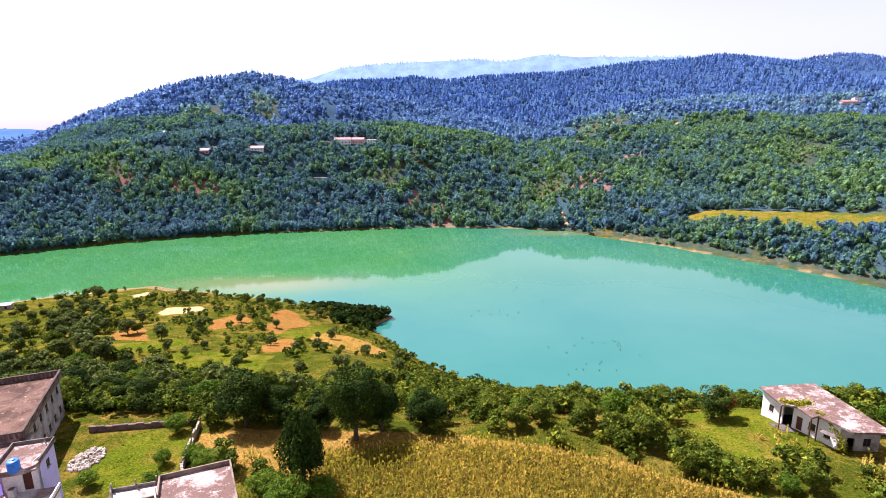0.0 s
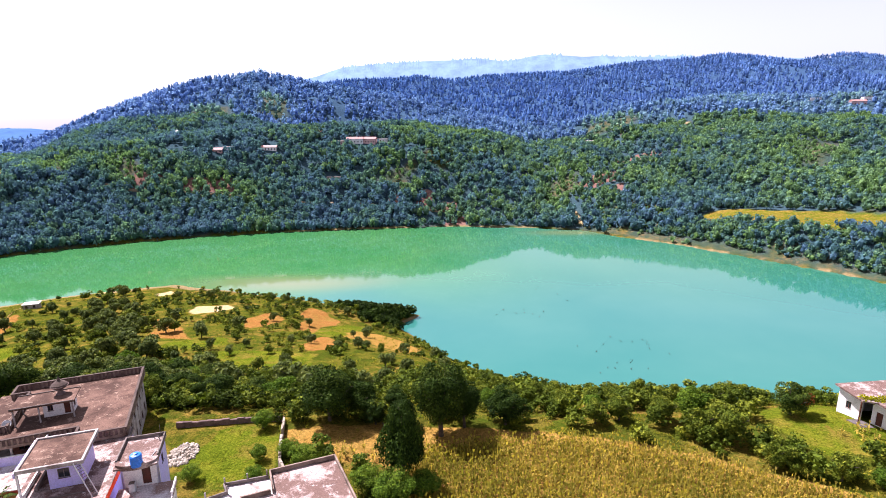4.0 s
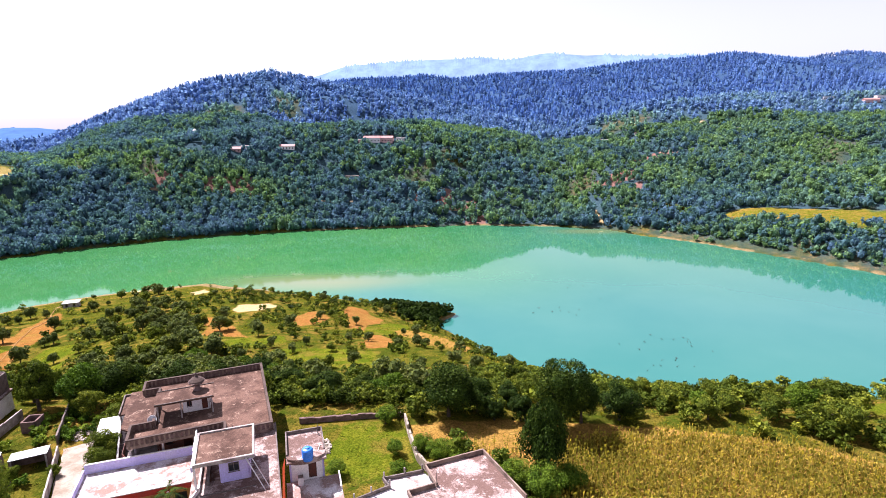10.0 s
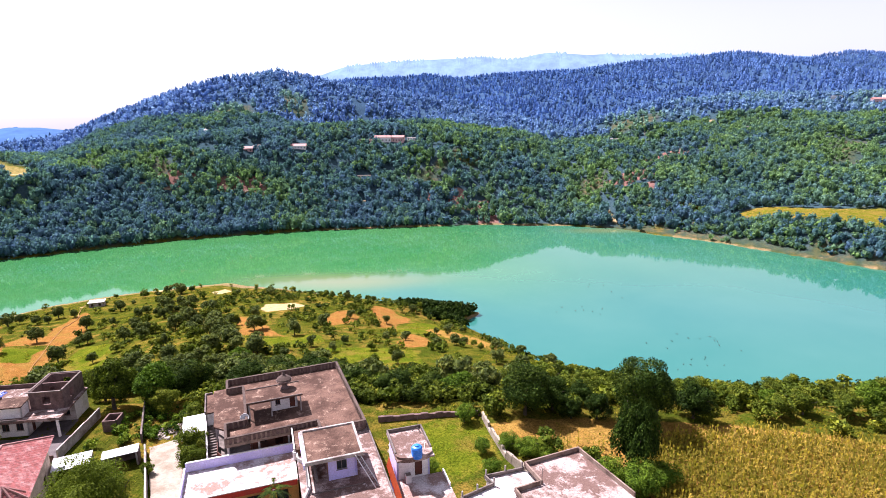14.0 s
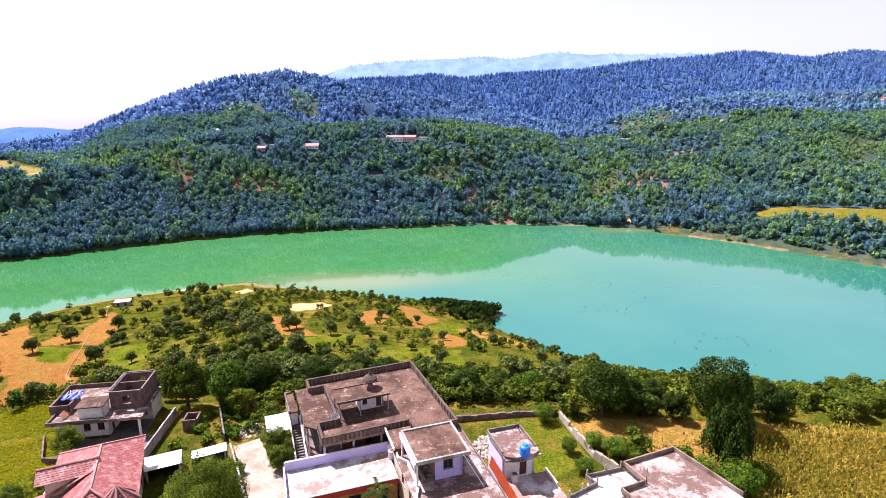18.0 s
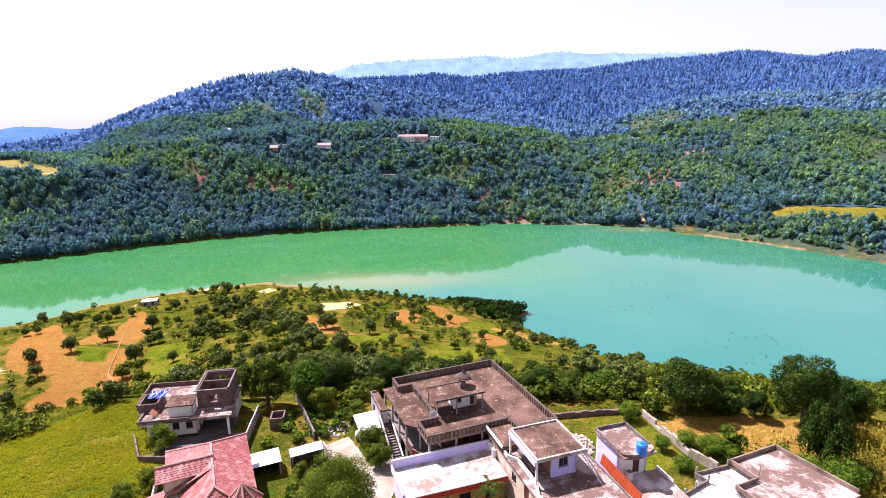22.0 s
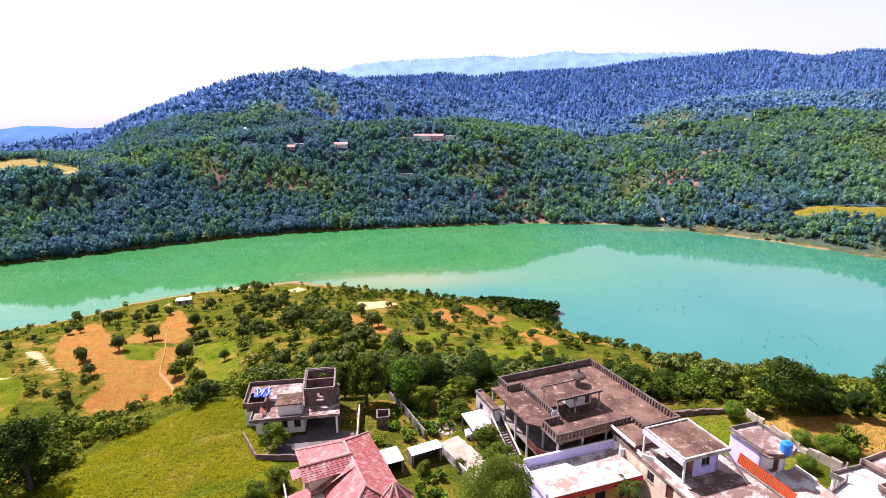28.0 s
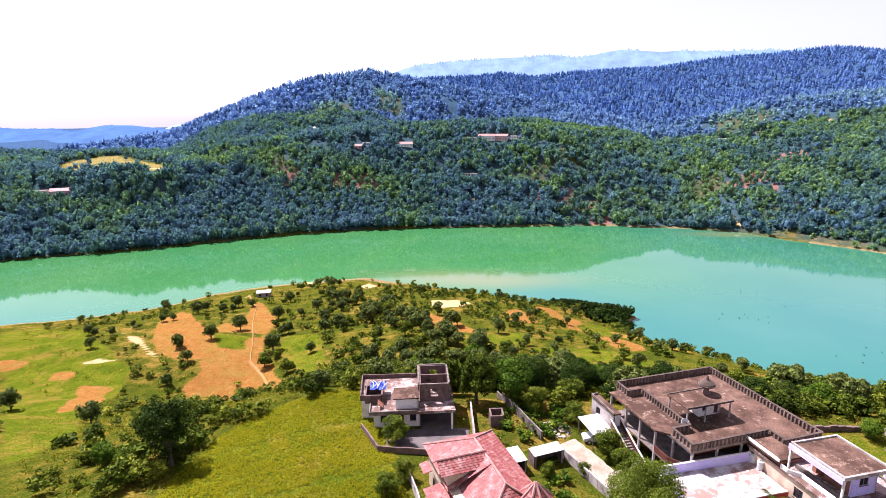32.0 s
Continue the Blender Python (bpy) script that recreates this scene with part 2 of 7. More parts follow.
def height(x, y):
    x, y = np.asarray(x, float), np.asarray(y, float)
    wob = (fbm(x, y, 26, 3, 3) - 0.5)
    dn = near_d(x, y) + wob * 7 * smooth((y - 140) / 60)
    df = far_d(x, y) + wob * 9
    # the near side: a shelf with the houses, falling away to the lake
    shelf = np.interp(y, [-400, 40, 76, 87, 102, 122, 156, 227, 300], [64, 51.0, 50.0, 46.5, 38.0, 32.0, 27.0, 14.5, 9.0])
    shelf = shelf - np.interp(y, [130, 190], [12, 3]) * smooth((-116 - x) / 50) * smooth((y - 30) / 60) - np.interp(x, [-30, 0, 30, 46], [0, 2.3, 2.3, 0.8])
    shelf = shelf + (fbm(x, y, 40, 11, 4) - 0.5) * 5 * smooth((y - 78) / 40)
    bank = 0.4 + np.maximum(dn, 0) * np.interp(x, [-300, -180, -60, -20, 10, 60], [0.16, 0.14, 0.3, 0.5, 0.55, 0.6]) + 0.0017 * np.maximum(dn, 0) ** 2
    near = np.where(dn > 0, -np.log(np.exp(-np.minimum(shelf, 90) / 3) + np.exp(-np.minimum(bank, 90) / 3)) * 3, np.maximum(dn * 0.5, -4))
    near = np.where(dn > 0, np.minimum(near, bank), near)
    # the far side: wooded slopes, three ridges one behind the other
    steep = np.interp(x, [-430, -330, -260, -130, -20, 90, 140, 240], [0.75, 0.95, 1.05, 1.02, 1.06, 0.52, 0.64, 0.5])
    rise = 0.4 + np.interp(df, [0, 8, 50, 100, 170, 300, 700, 1500, 4000], [0, 1.5, 26, 58, 84, 112, 118, 125, 130]) * steep
    left = crest(x, y, [-1500, -900, -645, -532, -466, -400, -315, -259, -212, -60, 80, 200], [880, 880, 900, 930, 940, 950, 955, 950, 940, 930, 900, 900],
                 [0, 33, 67, 113, 137, 153, 162, 152, 142, 118, 96, 60], 0.29, 0.5)
    right = crest(x, y, [-60, 60, 145, 230, 307, 400, 528, 628, 1600], [640, 700, 740, 800, 850, 860, 860, 860, 800], [10, 45, 66, 98, 120, 124, 120, 124, 140], 0.22, 0.35)
    back = crest(x, y, [-1200, -600, -349, -179, -94, 9, 122, 403, 589, 738, 904, 1056, 1172, 1312, 1420, 2200], [1850] * 2 + [1900] * 14,
                 [0, 160, 213, 216, 223, 210, 222, 235, 258, 267, 285, 266, 240, 200, 170, 100], 0.2, 0.4, 160)
    last = crest(x, y, [900, 1150, 1400, 1575, 1700, 1800, 1904, 2010, 2500], [2600] * 9, [-300, 120, 285, 328, 348, 362, 345, 310, 200], 0.3, 0.5, 120)
    back = np.maximum(back, last)
    floor_ = np.interp(x, [-1000, -800, -700, -480, -300, -160, -20, 60, 120], [4, 20, 42, 50, 66, 78, 74, 62, 62])
    far = np.maximum(np.minimum(rise, floor_), np.maximum(np.maximum(np.minimum(left, rise * 2.0), np.minimum(right, rise * 1.9)), back))
    crown = np.maximum(np.exp(-((y - 930) / 70) ** 2) * (x < 0), np.exp(-((y - 1900) / 160) ** 2))
    far = far + ((fbm(x, y, 150, 21, 5) - 0.5) * 36 * smooth((df - 30) / 160) + (fbm(x, y, 45, 29, 3) - 0.5) * 10 * smooth((df - 10) / 60)) * (1 - 0.8 * crown)
    # the level field on the right bank, and the terrace on the left
    flat = smooth((x - 185) / 30) * smooth((df - 12) / 30) * smooth((150 - df) / 60)
    far = far * (1 - flat) + flat * (20 + 0.02 * df)
    run = np.clip(((x + 410) * -135 + (y - 465) * 135) / (135 ** 2 * 2), 0, 1)
    ter = smooth((72 - np.hypot(x + 410 + 135 * run, y - 465 - 135 * run)) / 34)
    far = far * (1 - ter) + ter * 49
    far = np.where(df > 0, np.maximum(far, 0.3), np.maximum(df * 0.4, -4))
    return np.where(dn > 0, near, np.where(df > 0, far, np.maximum(np.maximum(near, far), -4)))
# </terrain>


def zat(x, y):
    return float(height(np.array([x]), np.array([y]))[0])


# house materials
def stained(name, ground_, blotch, spot, lo, hi, big=0.22):
    """Weathered flat roof: broad moisture stains, sharp-edged bleached blotches, specks and a fine network of cracks.
    """
    m, nt, b = mat_new(name, 0.95, 0.0, 0.2)
    n1, n2, n3, n4 = noise_tex(nt, big, 10.0, 0.72), noise_tex(nt, 0.9, 8.0, 0.78), noise_tex(nt, 7.0, 5.0, 0.75), noise_tex(nt, 0.5, 6.0, 0.6)
    c = mixc(nt, ramp(nt, n1, [(lo, (0, 0, 0)), (hi, (1, 1, 1))]), ground_, blotch)
    c = mixc(nt, ramp(nt, n2, [(0.56, (0, 0, 0)), (0.63, (0.8, 0.8, 0.8))]), c, spot)
    c = mixc(nt, ramp(nt, n4, [(0.490, (0, 0, 0)), (0.5, (0.6, 0.6, 0.6)), (0.510, (0, 0, 0))]), c, tuple(v * 0.45 for v in ground_))
    c = mixc(nt, 1.0, c, ramp(nt, n3, [(0.3, (0.6, 0.58, 0.56)), (0.7, (1.35, 1.35, 1.35))]), "MULTIPLY")
    nt.links.new(c, b.inputs["Base Color"])
    bump(nt, b, n3, 0.35, 0.03)
    return m


M["roof_old"] = stained("stained_roof_concrete", (0.058, 0.031, 0.021), (0.140, 0.082, 0.058), (0.30, 0.21, 0.155), 0.44, 0.60)
M["roof_pale"] = stained("bleached_roof_screed", (0.13, 0.080, 0.064), (0.36, 0.28, 0.25), (0.48, 0.42, 0.39), 0.49, 0.58, 0.3)
M["roof_white"] = stained("whitewashed_terrace", (0.52, 0.48, 0.47), (0.24, 0.16, 0.13), (0.58, 0.55, 0.54), 0.47, 0.57, 0.3)
M["rib"] = worn("grimy_parapet_rib", (0.24, 0.175, 0.135), (0.10, 0.065, 0.05), 0.95, 6, 0.7, 0.42, 0.65)
M["coping_old"] = worn("grimy_coping", (0.10, 0.07, 0.055), (0.05, 0.035, 0.03), 0.95, 6, 0.7, 0.42, 0.65)
M["white"] = worn("white_lime_plaster", (0.76, 0.72, 0.68), (0.50, 0.44, 0.39), 0.85, 7, 0.6, 0.54, 0.75)
M["dirty"] = worn("streaked_plaster", (0.42, 0.38, 0.35), (0.20, 0.16, 0.14), 0.9, 6, 0.7, 0.42, 0.65)
M["lavender"] = worn("lavender_paint", (0.52, 0.47, 0.80), (0.60, 0.56, 0.74), 0.75, 6, 0.5, 0.45, 0.7)
M["cream"] = worn("cream_plaster", (0.58, 0.45, 0.33), (0.40, 0.30, 0.22), 0.85, 6, 0.6)
M["orange_wall"] = worn("ochre_paint", (0.55, 0.28, 0.08), (0.42, 0.2, 0.07), 0.8, 6, 0.6)
M["red_band"] = worn("red_paint", (0.50, 0.045, 0.03), (0.36, 0.05, 0.04), 0.6, 6, 0.8)
M["grey"] = worn("grey_cement", (0.19, 0.155, 0.135), (0.08, 0.065, 0.055), 0.95, 8, 0.9, 0.4, 0.65)
M["block"] = worn("rough_block", (0.175, 0.115, 0.10), (0.085, 0.055, 0.05), 0.95, 9, 1.2, 0.4, 0.65, relief=0.5)
M["brick"] = worn("red_brick", (0.30, 0.12, 0.07), (0.18, 0.085, 0.06), 0.9, 9, 1.0, 0.4, 0.65, relief=0.5)
M["tile"] = worn("faded_red_roof_tile", (0.245, 0.062, 0.052), (0.37, 0.185, 0.165), 0.65, 3.2, 1.1, 0.47, 0.66, 0.35, grain=0.3, relief=0.5)
M["tile_ridge"] = worn("pale_ridge_tile", (0.40, 0.22, 0.19), (0.30, 0.13, 0.115), 0.6, 5, 0.9)
M["tin"] = worn("white_tin_sheet", (0.58, 0.58, 0.57), (0.40, 0.37, 0.34), 0.45, 4, 0.6, 0.5, 0.75, 0.5)
M["orange_tin"] = worn("orange_painted_sheet", (0.62, 0.125, 0.035), (0.46, 0.11, 0.05), 0.5, 5, 0.8, 0.5, 0.75, 0.4)
M["far_white"] = worn("bright_lime_wash", (0.80, 0.77, 0.75), (0.66, 0.62, 0.6), 0.85, 3, 0.3, 0.5, 0.7)
M["pink"] = worn("faded_pink_wash", (0.66, 0.42, 0.40), (0.52, 0.33, 0.31), 0.85, 3, 0.3)
M["tank"] = worn("blue_plastic", (0.015, 0.17, 0.62), (0.02, 0.13, 0.45), 0.4, 3, 0.9, 0.5, 0.8, 0.5)
M["wood"] = worn("dark_stained_wood", (0.12, 0.035, 0.02), (0.07, 0.03, 0.02), 0.6, 9, 1.5)
M["steel"] = worn("painted_steel", (0.20, 0.19, 0.18), (0.12, 0.09, 0.07), 0.5, 9, 2.0, metal=0.3)
M["stone"] = worn("rubble_stone", (0.46, 0.40, 0.33), (0.28, 0.23, 0.18), 0.95, 5, 0.8, 0.4, 0.65, relief=0.5)
M["lane"] = worn("dusty_lane", (0.33, 0.28, 0.215), (0.22, 0.175, 0.125), 0.95, 3, 0.4)
M["paving"] = worn("cement_yard", (0.125, 0.105, 0.10), (0.075, 0.062, 0.06), 0.95, 5, 0.5)
M["tyre"] = worn("black_rubber", (0.02, 0.02, 0.02), (0.03, 0.03, 0.03), 0.7, 9, 2.0)
M["carpaint"] = worn("white_car_paint", (0.55, 0.55, 0.57), (0.50, 0.50, 0.52), 0.3, 3, 0.6, spec=0.5, relief=0.0)
M["tarp_blue"] = worn("blue_tarpaulin", (0.03, 0.07, 0.40), (0.02, 0.04, 0.25), 0.5, 5, 1.5)
mg, ntg, bg = mat_new("window_glass", 0.05, 0.0, 0.5)
bg.inputs["Base Color"].default_value = (0.02, 0.025, 0.03, 1)
M["glass"] = mg
def spread(lo, hi, first, grow):
    v, s = [lo], first
    while v[-1] < hi:
        v.append(v[-1] + s)
        s *= grow
    return np.array(v)


gx = np.concatenate([-spread(335, 4200, 3.0, 1.055)[::-1], np.arange(-333, 132, 1.7), spread(134, 4200, 3.0, 1.055)])
gy = np.concatenate([np.arange(-400, 30, 25.0), np.arange(30, 112, 1.1), np.arange(112, 318, 1.8), np.arange(318, 470, 5.0), np.arange(470, 1150, 5.5),
                     np.arange(1150, 2150, 20.0), np.arange(2150, 4900, 120.0)])
GX, GY = np.meshgrid(gx, gy)
GZ = height(GX, GY)
nr, nc = GX.shape
idx = np.arange(nr * nc).reshape(nr, nc)
quads = np.stack([idx[:-1, :-1], idx[:-1, 1:], idx[1:, 1:], idx[1:, :-1]], -1).reshape(-1, 4)
ground_mesh = np_mesh("ground", np.stack([GX, GY, GZ], -1).reshape(-1, 3), quads, True)


def inside(x, y, poly, soft=1.5, grow=0.0):
    """1 within a field's outline, 0 outside, with an uneven edge."""
    d = np.full(np.shape(x), 1e9)
    odd = np.zeros(np.shape(x), bool)
    for (ax, ay), (bx, by) in zip(poly, poly[1:] + poly[:1]):
        ux, uy = bx - ax, by - ay
        k = np.clip(((x - ax) * ux + (y - ay) * uy) / (ux * ux + uy * uy), 0, 1)
        d = np.minimum(d, np.hypot(x - ax - k * ux, y - ay - k * uy))
        if by != ay:
            odd ^= ((ay > y) != (by > y)) & (x < ux * (y - ay) / uy + ax)
    d = np.where(odd, d, -d) + (fbm(x, y, 7, 41, 3) - 0.5) * 4.0 + grow
    return smooth(d / soft * 0.5 + 0.5)


FIELDS_SOIL = [
    [(-214, 170), (-222, 186), (-236, 222), (-206, 185), (-191, 169), (-182, 154), (-182, 148), (-189, 146), (-199, 150)],
    [(-193, 171), (-195, 184), (-186, 182), (-196, 210), (-199, 225), (-173, 185), (-172, 171)],
    [(-182, 154), (-172, 156), (-176, 167), (-171, 168), (-162, 148), (-149, 130), (-156, 133), (-166, 136), (-163, 127), (-165, 126), (-170, 130), (-174, 126), (-178, 130), (-180, 140), (-182, 147)],
    [(-194, 105), (-205, 122), (-210, 130), (-205, 127), (-198, 128), (-197, 126), (-198, 122), (-191, 114), (-192, 107)],
    [(-226, 138), (-218, 138), (-215, 133), (-222, 132)], [(-249, 143), (-240, 144), (-238, 139), (-245, 138)],
    [(-86, 208), (-82, 214), (-75, 202), (-76, 189), (-82, 180), (-89, 196)], [(-65, 185), (-71, 212), (-76, 240), (-66, 229), (-57, 217), (-55, 208), (-60, 199), (-60, 183)],
    [(-56, 167), (-54, 178), (-46, 161), (-47, 150), (-52, 147), (-55, 153)], [(-126, 200), (-116, 193), (-104, 177), (-92, 160), (-100, 163), (-110, 165), (-111, 174)], [(43.2, 73), (45.5, 72), (45.2, 69), (43, 69)],
    [(-291, 493), (-263, 499), (-256, 480), (-285, 475)], [(-251, 497), (-208, 514), (-202, 496), (-245, 484)], [(-63, 511), (-46, 509), (-49, 495), (-64, 499)],
    [(117, 539), (139, 544), (162, 554), (172, 535), (143, 528), (126, 518)], [(164, 581), (213, 615), (230, 603), (218, 582), (191, 588)], [(142, 517), (159, 520), (151, 499)],
    [(-36, 516), (-23, 517), (-25, 497), (-38, 495)], [(-15, 508), (0, 510), (-1, 495), (-17, 495)], [(-10, 490), (7, 490), (7, 469), (-12, 469)], [(-163, 642), (-150, 642), (-146, 604), (-158, 602)],
]
FIELDS_PALE = [
    [(-230, 173), (-225, 170), (-215, 163.5), (-207, 157), (-199, 150), (-196, 146), (-199, 146), (-209, 154), (-217, 161.5), (-227, 169)], [(-226, 147), (-209, 146), (-207, 142.5), (-221, 142.5)],
    [(-219, 250), (-214, 240), (-210, 241), (-215, 251)],
    [(-121, 215), (-120, 223), (-108, 231), (-101, 220), (-106, 209), (-115, 207)], [(-167, 274), (-164, 289), (-156, 281), (-159, 266)],
    [(104, 490), (103, 463), (113, 452), (121, 473), (142, 475), (141, 480), (119, 478), (113, 460), (109, 465), (109, 490)], [(124, 684), (135, 675), (129, 625), (135, 625), (140, 674), (131, 692)],
    [(-211, 291), (-202, 305), (-184, 313), (-166, 313), (-151, 297), (-165, 298), (-183, 300), (-197, 284)],
    [(276, 697), (296, 704), (292, 686)], [(-414, 466), (-390, 480), (-386, 474), (-412, 460)],
]
FIELDS_DRY = [
    [(-35.5, 70), (-26, 71.5), (-17, 72), (-8, 72), (6, 72.5), (17, 69), (27, 64.5), (36, 58), (48, 44), (20, 20), (-14, 40), (-19, 60), (-27, 62.5), (-33.5, 66)],
    [(192, 432), (230, 428), (285, 410), (330, 372), (300, 340), (235, 362), (190, 420)], [(-48, 178), (-47, 202), (-38, 203), (-29, 195), (-21, 181), (-24, 163), (-33, 166)],
]
TERRACE = [(-384, 446), (-388, 484), (-480, 560), (-560, 640), (-574, 615), (-555, 525), (-475, 440), (-430, 446)]
# light green clearings and the contour track on the far slope
GLADES = [[(-286, 850), (-236, 832), (-226, 745), (-256, 752)], [(-349, 750), (-303, 760), (-282, 705), (-315, 685)], [(-389, 518), (-355, 503), (-345, 479), (-351, 472)], [(166, 727), (214, 762), (252, 758), (220, 705), (177, 694)],
          [(-80, 531), (-52, 544), (-44, 513)], [(372, 600), (402, 580), (335, 500), (318, 505)], [(90, 550), (125, 564), (116, 529), (85, 509)], [(59, 554), (113, 600), (105, 585), (66, 550)], [(-320, 519), (-287, 499), (-294, 478)]]
TRACK = [(-330, 468), (-282, 475), (-244, 483), (-206, 492), (-171, 500), (-137, 493), (-91, 500), (-41, 498), (-11, 491)]


def track_gap(x, y):
    """How far uphill of the contour track a place lies."""
    return np.where((x > -332) & (x < -8), y - np.interp(x, [p[0] for p in TRACK], [p[1] for p in TRACK]), 99.0)


FIELDS_LUSH = [
    [(-131, 40), (-129, 64), (-124, 72), (-113, 80), (-104, 65), (-97, 44)], [(-45.5, 71), (-37, 71), (-34.5, 61), (-42, 55), (-46, 62)],
    [(36, 72), (38, 81), (52, 83), (52, 66), (46, 63), (40, 64)], [(-192, 169), (-182, 154), (-172, 156), (-176, 167)],
    [(-166, 171), (-150, 166), (-141, 139), (-142, 130), (-158, 151)], [(-108, 158), (-84, 162), (-78, 154), (-96, 146)], [(-62, 188), (-54, 212), (-45, 216), (-43, 183), (-54, 172)],
    [(-80, 146), (-67, 147), (-48, 145), (-49, 128), (-65, 128)],
]
# smooth green meadow beside the pale washed-out path
MEADOW = [(-298, 191), (-292, 204), (-241, 170), (-207, 143), (-200, 138), (-195, 128), (-191, 112), (-165, 76), (-161, 65), (-162, 60)]
# open grass with few bushes
OPEN = [[(-80, 156), (-52, 145), (-34, 146), (-23, 165), (-8, 148), (-24, 112), (-41, 116), (-64, 127)], [(-62, 192), (-72, 240), (-30, 205), (-14, 165), (-30, 150), (-60, 150)]] + FIELDS_LUSH[4:8]
soil, pale, dry, lush = [np.zeros(GX.shape) for _ in range(4)]
for mask, polys in ((soil, FIELDS_SOIL), (pale, FIELDS_PALE), (dry, FIELDS_DRY), (lush, FIELDS_LUSH)):
    for poly in (polys[:11] if mask is soil else polys):
        np.maximum(mask, inside(GX, GY, poly, 1.5, -1.1 if mask is pale else 0.0), out=mask)
np.maximum(lush, inside(GX, GY, MEADOW, 4.0), out=lush)
field = inside(GX, GY, TERRACE, 6.0)
np.maximum(dry, 0.32 * field, out=dry)
np.maximum(lush, 0.45 * field, out=lush)
np.maximum(pale, 0.4 * field, out=pale)
field = inside(GX, GY, FIELDS_DRY[1], 6.0)
lush = np.maximum(lush, field)
dry = dry - 0.62 * field
scars = np.zeros(GX.shape)
for poly in FIELDS_SOIL[11:]:
    np.maximum(scars, inside(GX, GY, poly, 3.0), out=scars)
fringe = smooth(1 - GZ / 1.6) * (fbm(GX, GY, 30, 55, 2) > 0.3)
mud = fringe * 0.9 * np.where(far_d(GX, GY) > -8, smooth((fbm(GX, GY, 16, 71, 3) - 0.4) / 0.15), 1) * np.where(GY > 315, smooth((GX + 230) / 140), 1)
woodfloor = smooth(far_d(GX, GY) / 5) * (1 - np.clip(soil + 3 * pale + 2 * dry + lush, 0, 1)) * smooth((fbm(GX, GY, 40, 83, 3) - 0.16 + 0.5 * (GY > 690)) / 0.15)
woodfloor *= 1 - 0.55 * smooth((GX - 95) / 30) * (GY < 470) * smooth((17 - far_d(GX, GY)) / 4)
for poly in GLADES:
    woodfloor *= 1 - 0.6 * inside(GX, GY, poly, 8.0)
at = ground_mesh.attributes.new("cover", "FLOAT_COLOR", "POINT")
at.data.foreach_set("color", np.stack([soil, pale, dry, lush], -1).astype(np.float32).ravel())

# channels: wood floor, mud, painted haze growing with distance, bare scars
at = ground_mesh.attributes.new("floor_mud_haze", "FLOAT_COLOR", "POINT")
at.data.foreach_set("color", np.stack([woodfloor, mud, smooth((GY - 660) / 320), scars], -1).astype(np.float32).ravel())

m, nt, b = mat_new("meadow_and_soil", 0.95, 0.0, 0.0)
cov = nt.nodes.new("ShaderNodeAttribute")
cov.attribute_name = "cover"
sep = nt.nodes.new("ShaderNodeSeparateColor")
nt.links.new(cov.outputs["Color"], sep.inputs[0])
g1, g2, g3 = noise_tex(nt, 0.05, 5.0, 0.6), noise_tex(nt, 0.45, 6.0, 0.7), noise_tex(nt, 3.5, 6.0, 0.75)
g4 = noise_tex(nt, 0.16, 5.0, 0.65)
grass = ramp(nt, g1, [(0.3, (0.062, 0.074, 0.006)), (0.46, (0.125, 0.108, 0.013)), (0.62, (0.24, 0.150, 0.030))])
grass = mixc(nt, ramp(nt, g4, [(0.46, (0, 0, 0)), (0.58, (0.85, 0.85, 0.85))]), grass, (0.042, 0.058, 0.006))
grass = mixc(nt, ramp(nt, g2, [(0.46, (0, 0, 0)), (0.62, (1, 1, 1))]), grass, (0.052, 0.074, 0.006))
earth = ramp(nt, g2, [(0.3, (0.21, 0.090, 0.020)), (0.55, (0.285, 0.132, 0.034)), (0.8, (0.35, 0.20, 0.068))])
earth = mixc(nt, ramp(nt, g4, [(0.45, (0, 0, 0)), (0.7, (0.8, 0.8, 0.8))]), earth, (0.22, 0.15, 0.03))
straw = ramp(nt, g2, [(0.3, (0.24, 0.135, 0.026)), (0.7, (0.36, 0.215, 0.052))])
green = ramp(nt, g4, [(0.3, (0.060, 0.090, 0.005)), (0.5, (0.098, 0.122, 0.007)), (0.7, (0.160, 0.160, 0.012))])
green = mixc(nt, ramp(nt, g2, [(0.4, (0, 0, 0)), (0.8, (0.7, 0.7, 0.7))]), green, (0.065, 0.098, 0.006))
green = mixc(nt, ramp(nt, noise_tex(nt, 0.11, 7.0, 0.7), [(0.5, (0, 0, 0)), (0.62, (0.7, 0.7, 0.7))]), green, (0.21, 0.145, 0.026))
sand = ramp(nt, g2, [(0.3, (0.42, 0.29, 0.13)), (0.7, (0.54, 0.41, 0.22))])


def edge(sock, k=0.6):
    """An uneven border between two covers."""
    n = node(nt, "ShaderNodeMath")
    n.operation = "MULTIPLY_ADD"
    nt.links.new(g2, n.inputs[0])
    n.inputs[1].default_value = k
    nt.links.new(sock, n.inputs[2])
    return ramp(nt, n.outputs[0], [(0.62, (0, 0, 0)), (0.88, (1, 1, 1))])


c = mixc(nt, edge(cov.outputs["Alpha"]), grass, green)
c = mixc(nt, edge(sep.outputs[2]), c, straw)
c = mixc(nt, edge(sep.outputs[0]), c, earth)
c = mixc(nt, edge(sep.outputs[1]), c, sand)
flr = nt.nodes.new("ShaderNodeAttribute")
flr.attribute_name = "floor_mud_haze"
sep2 = nt.nodes.new("ShaderNodeSeparateColor")
nt.links.new(flr.outputs["Color"], sep2.inputs[0])
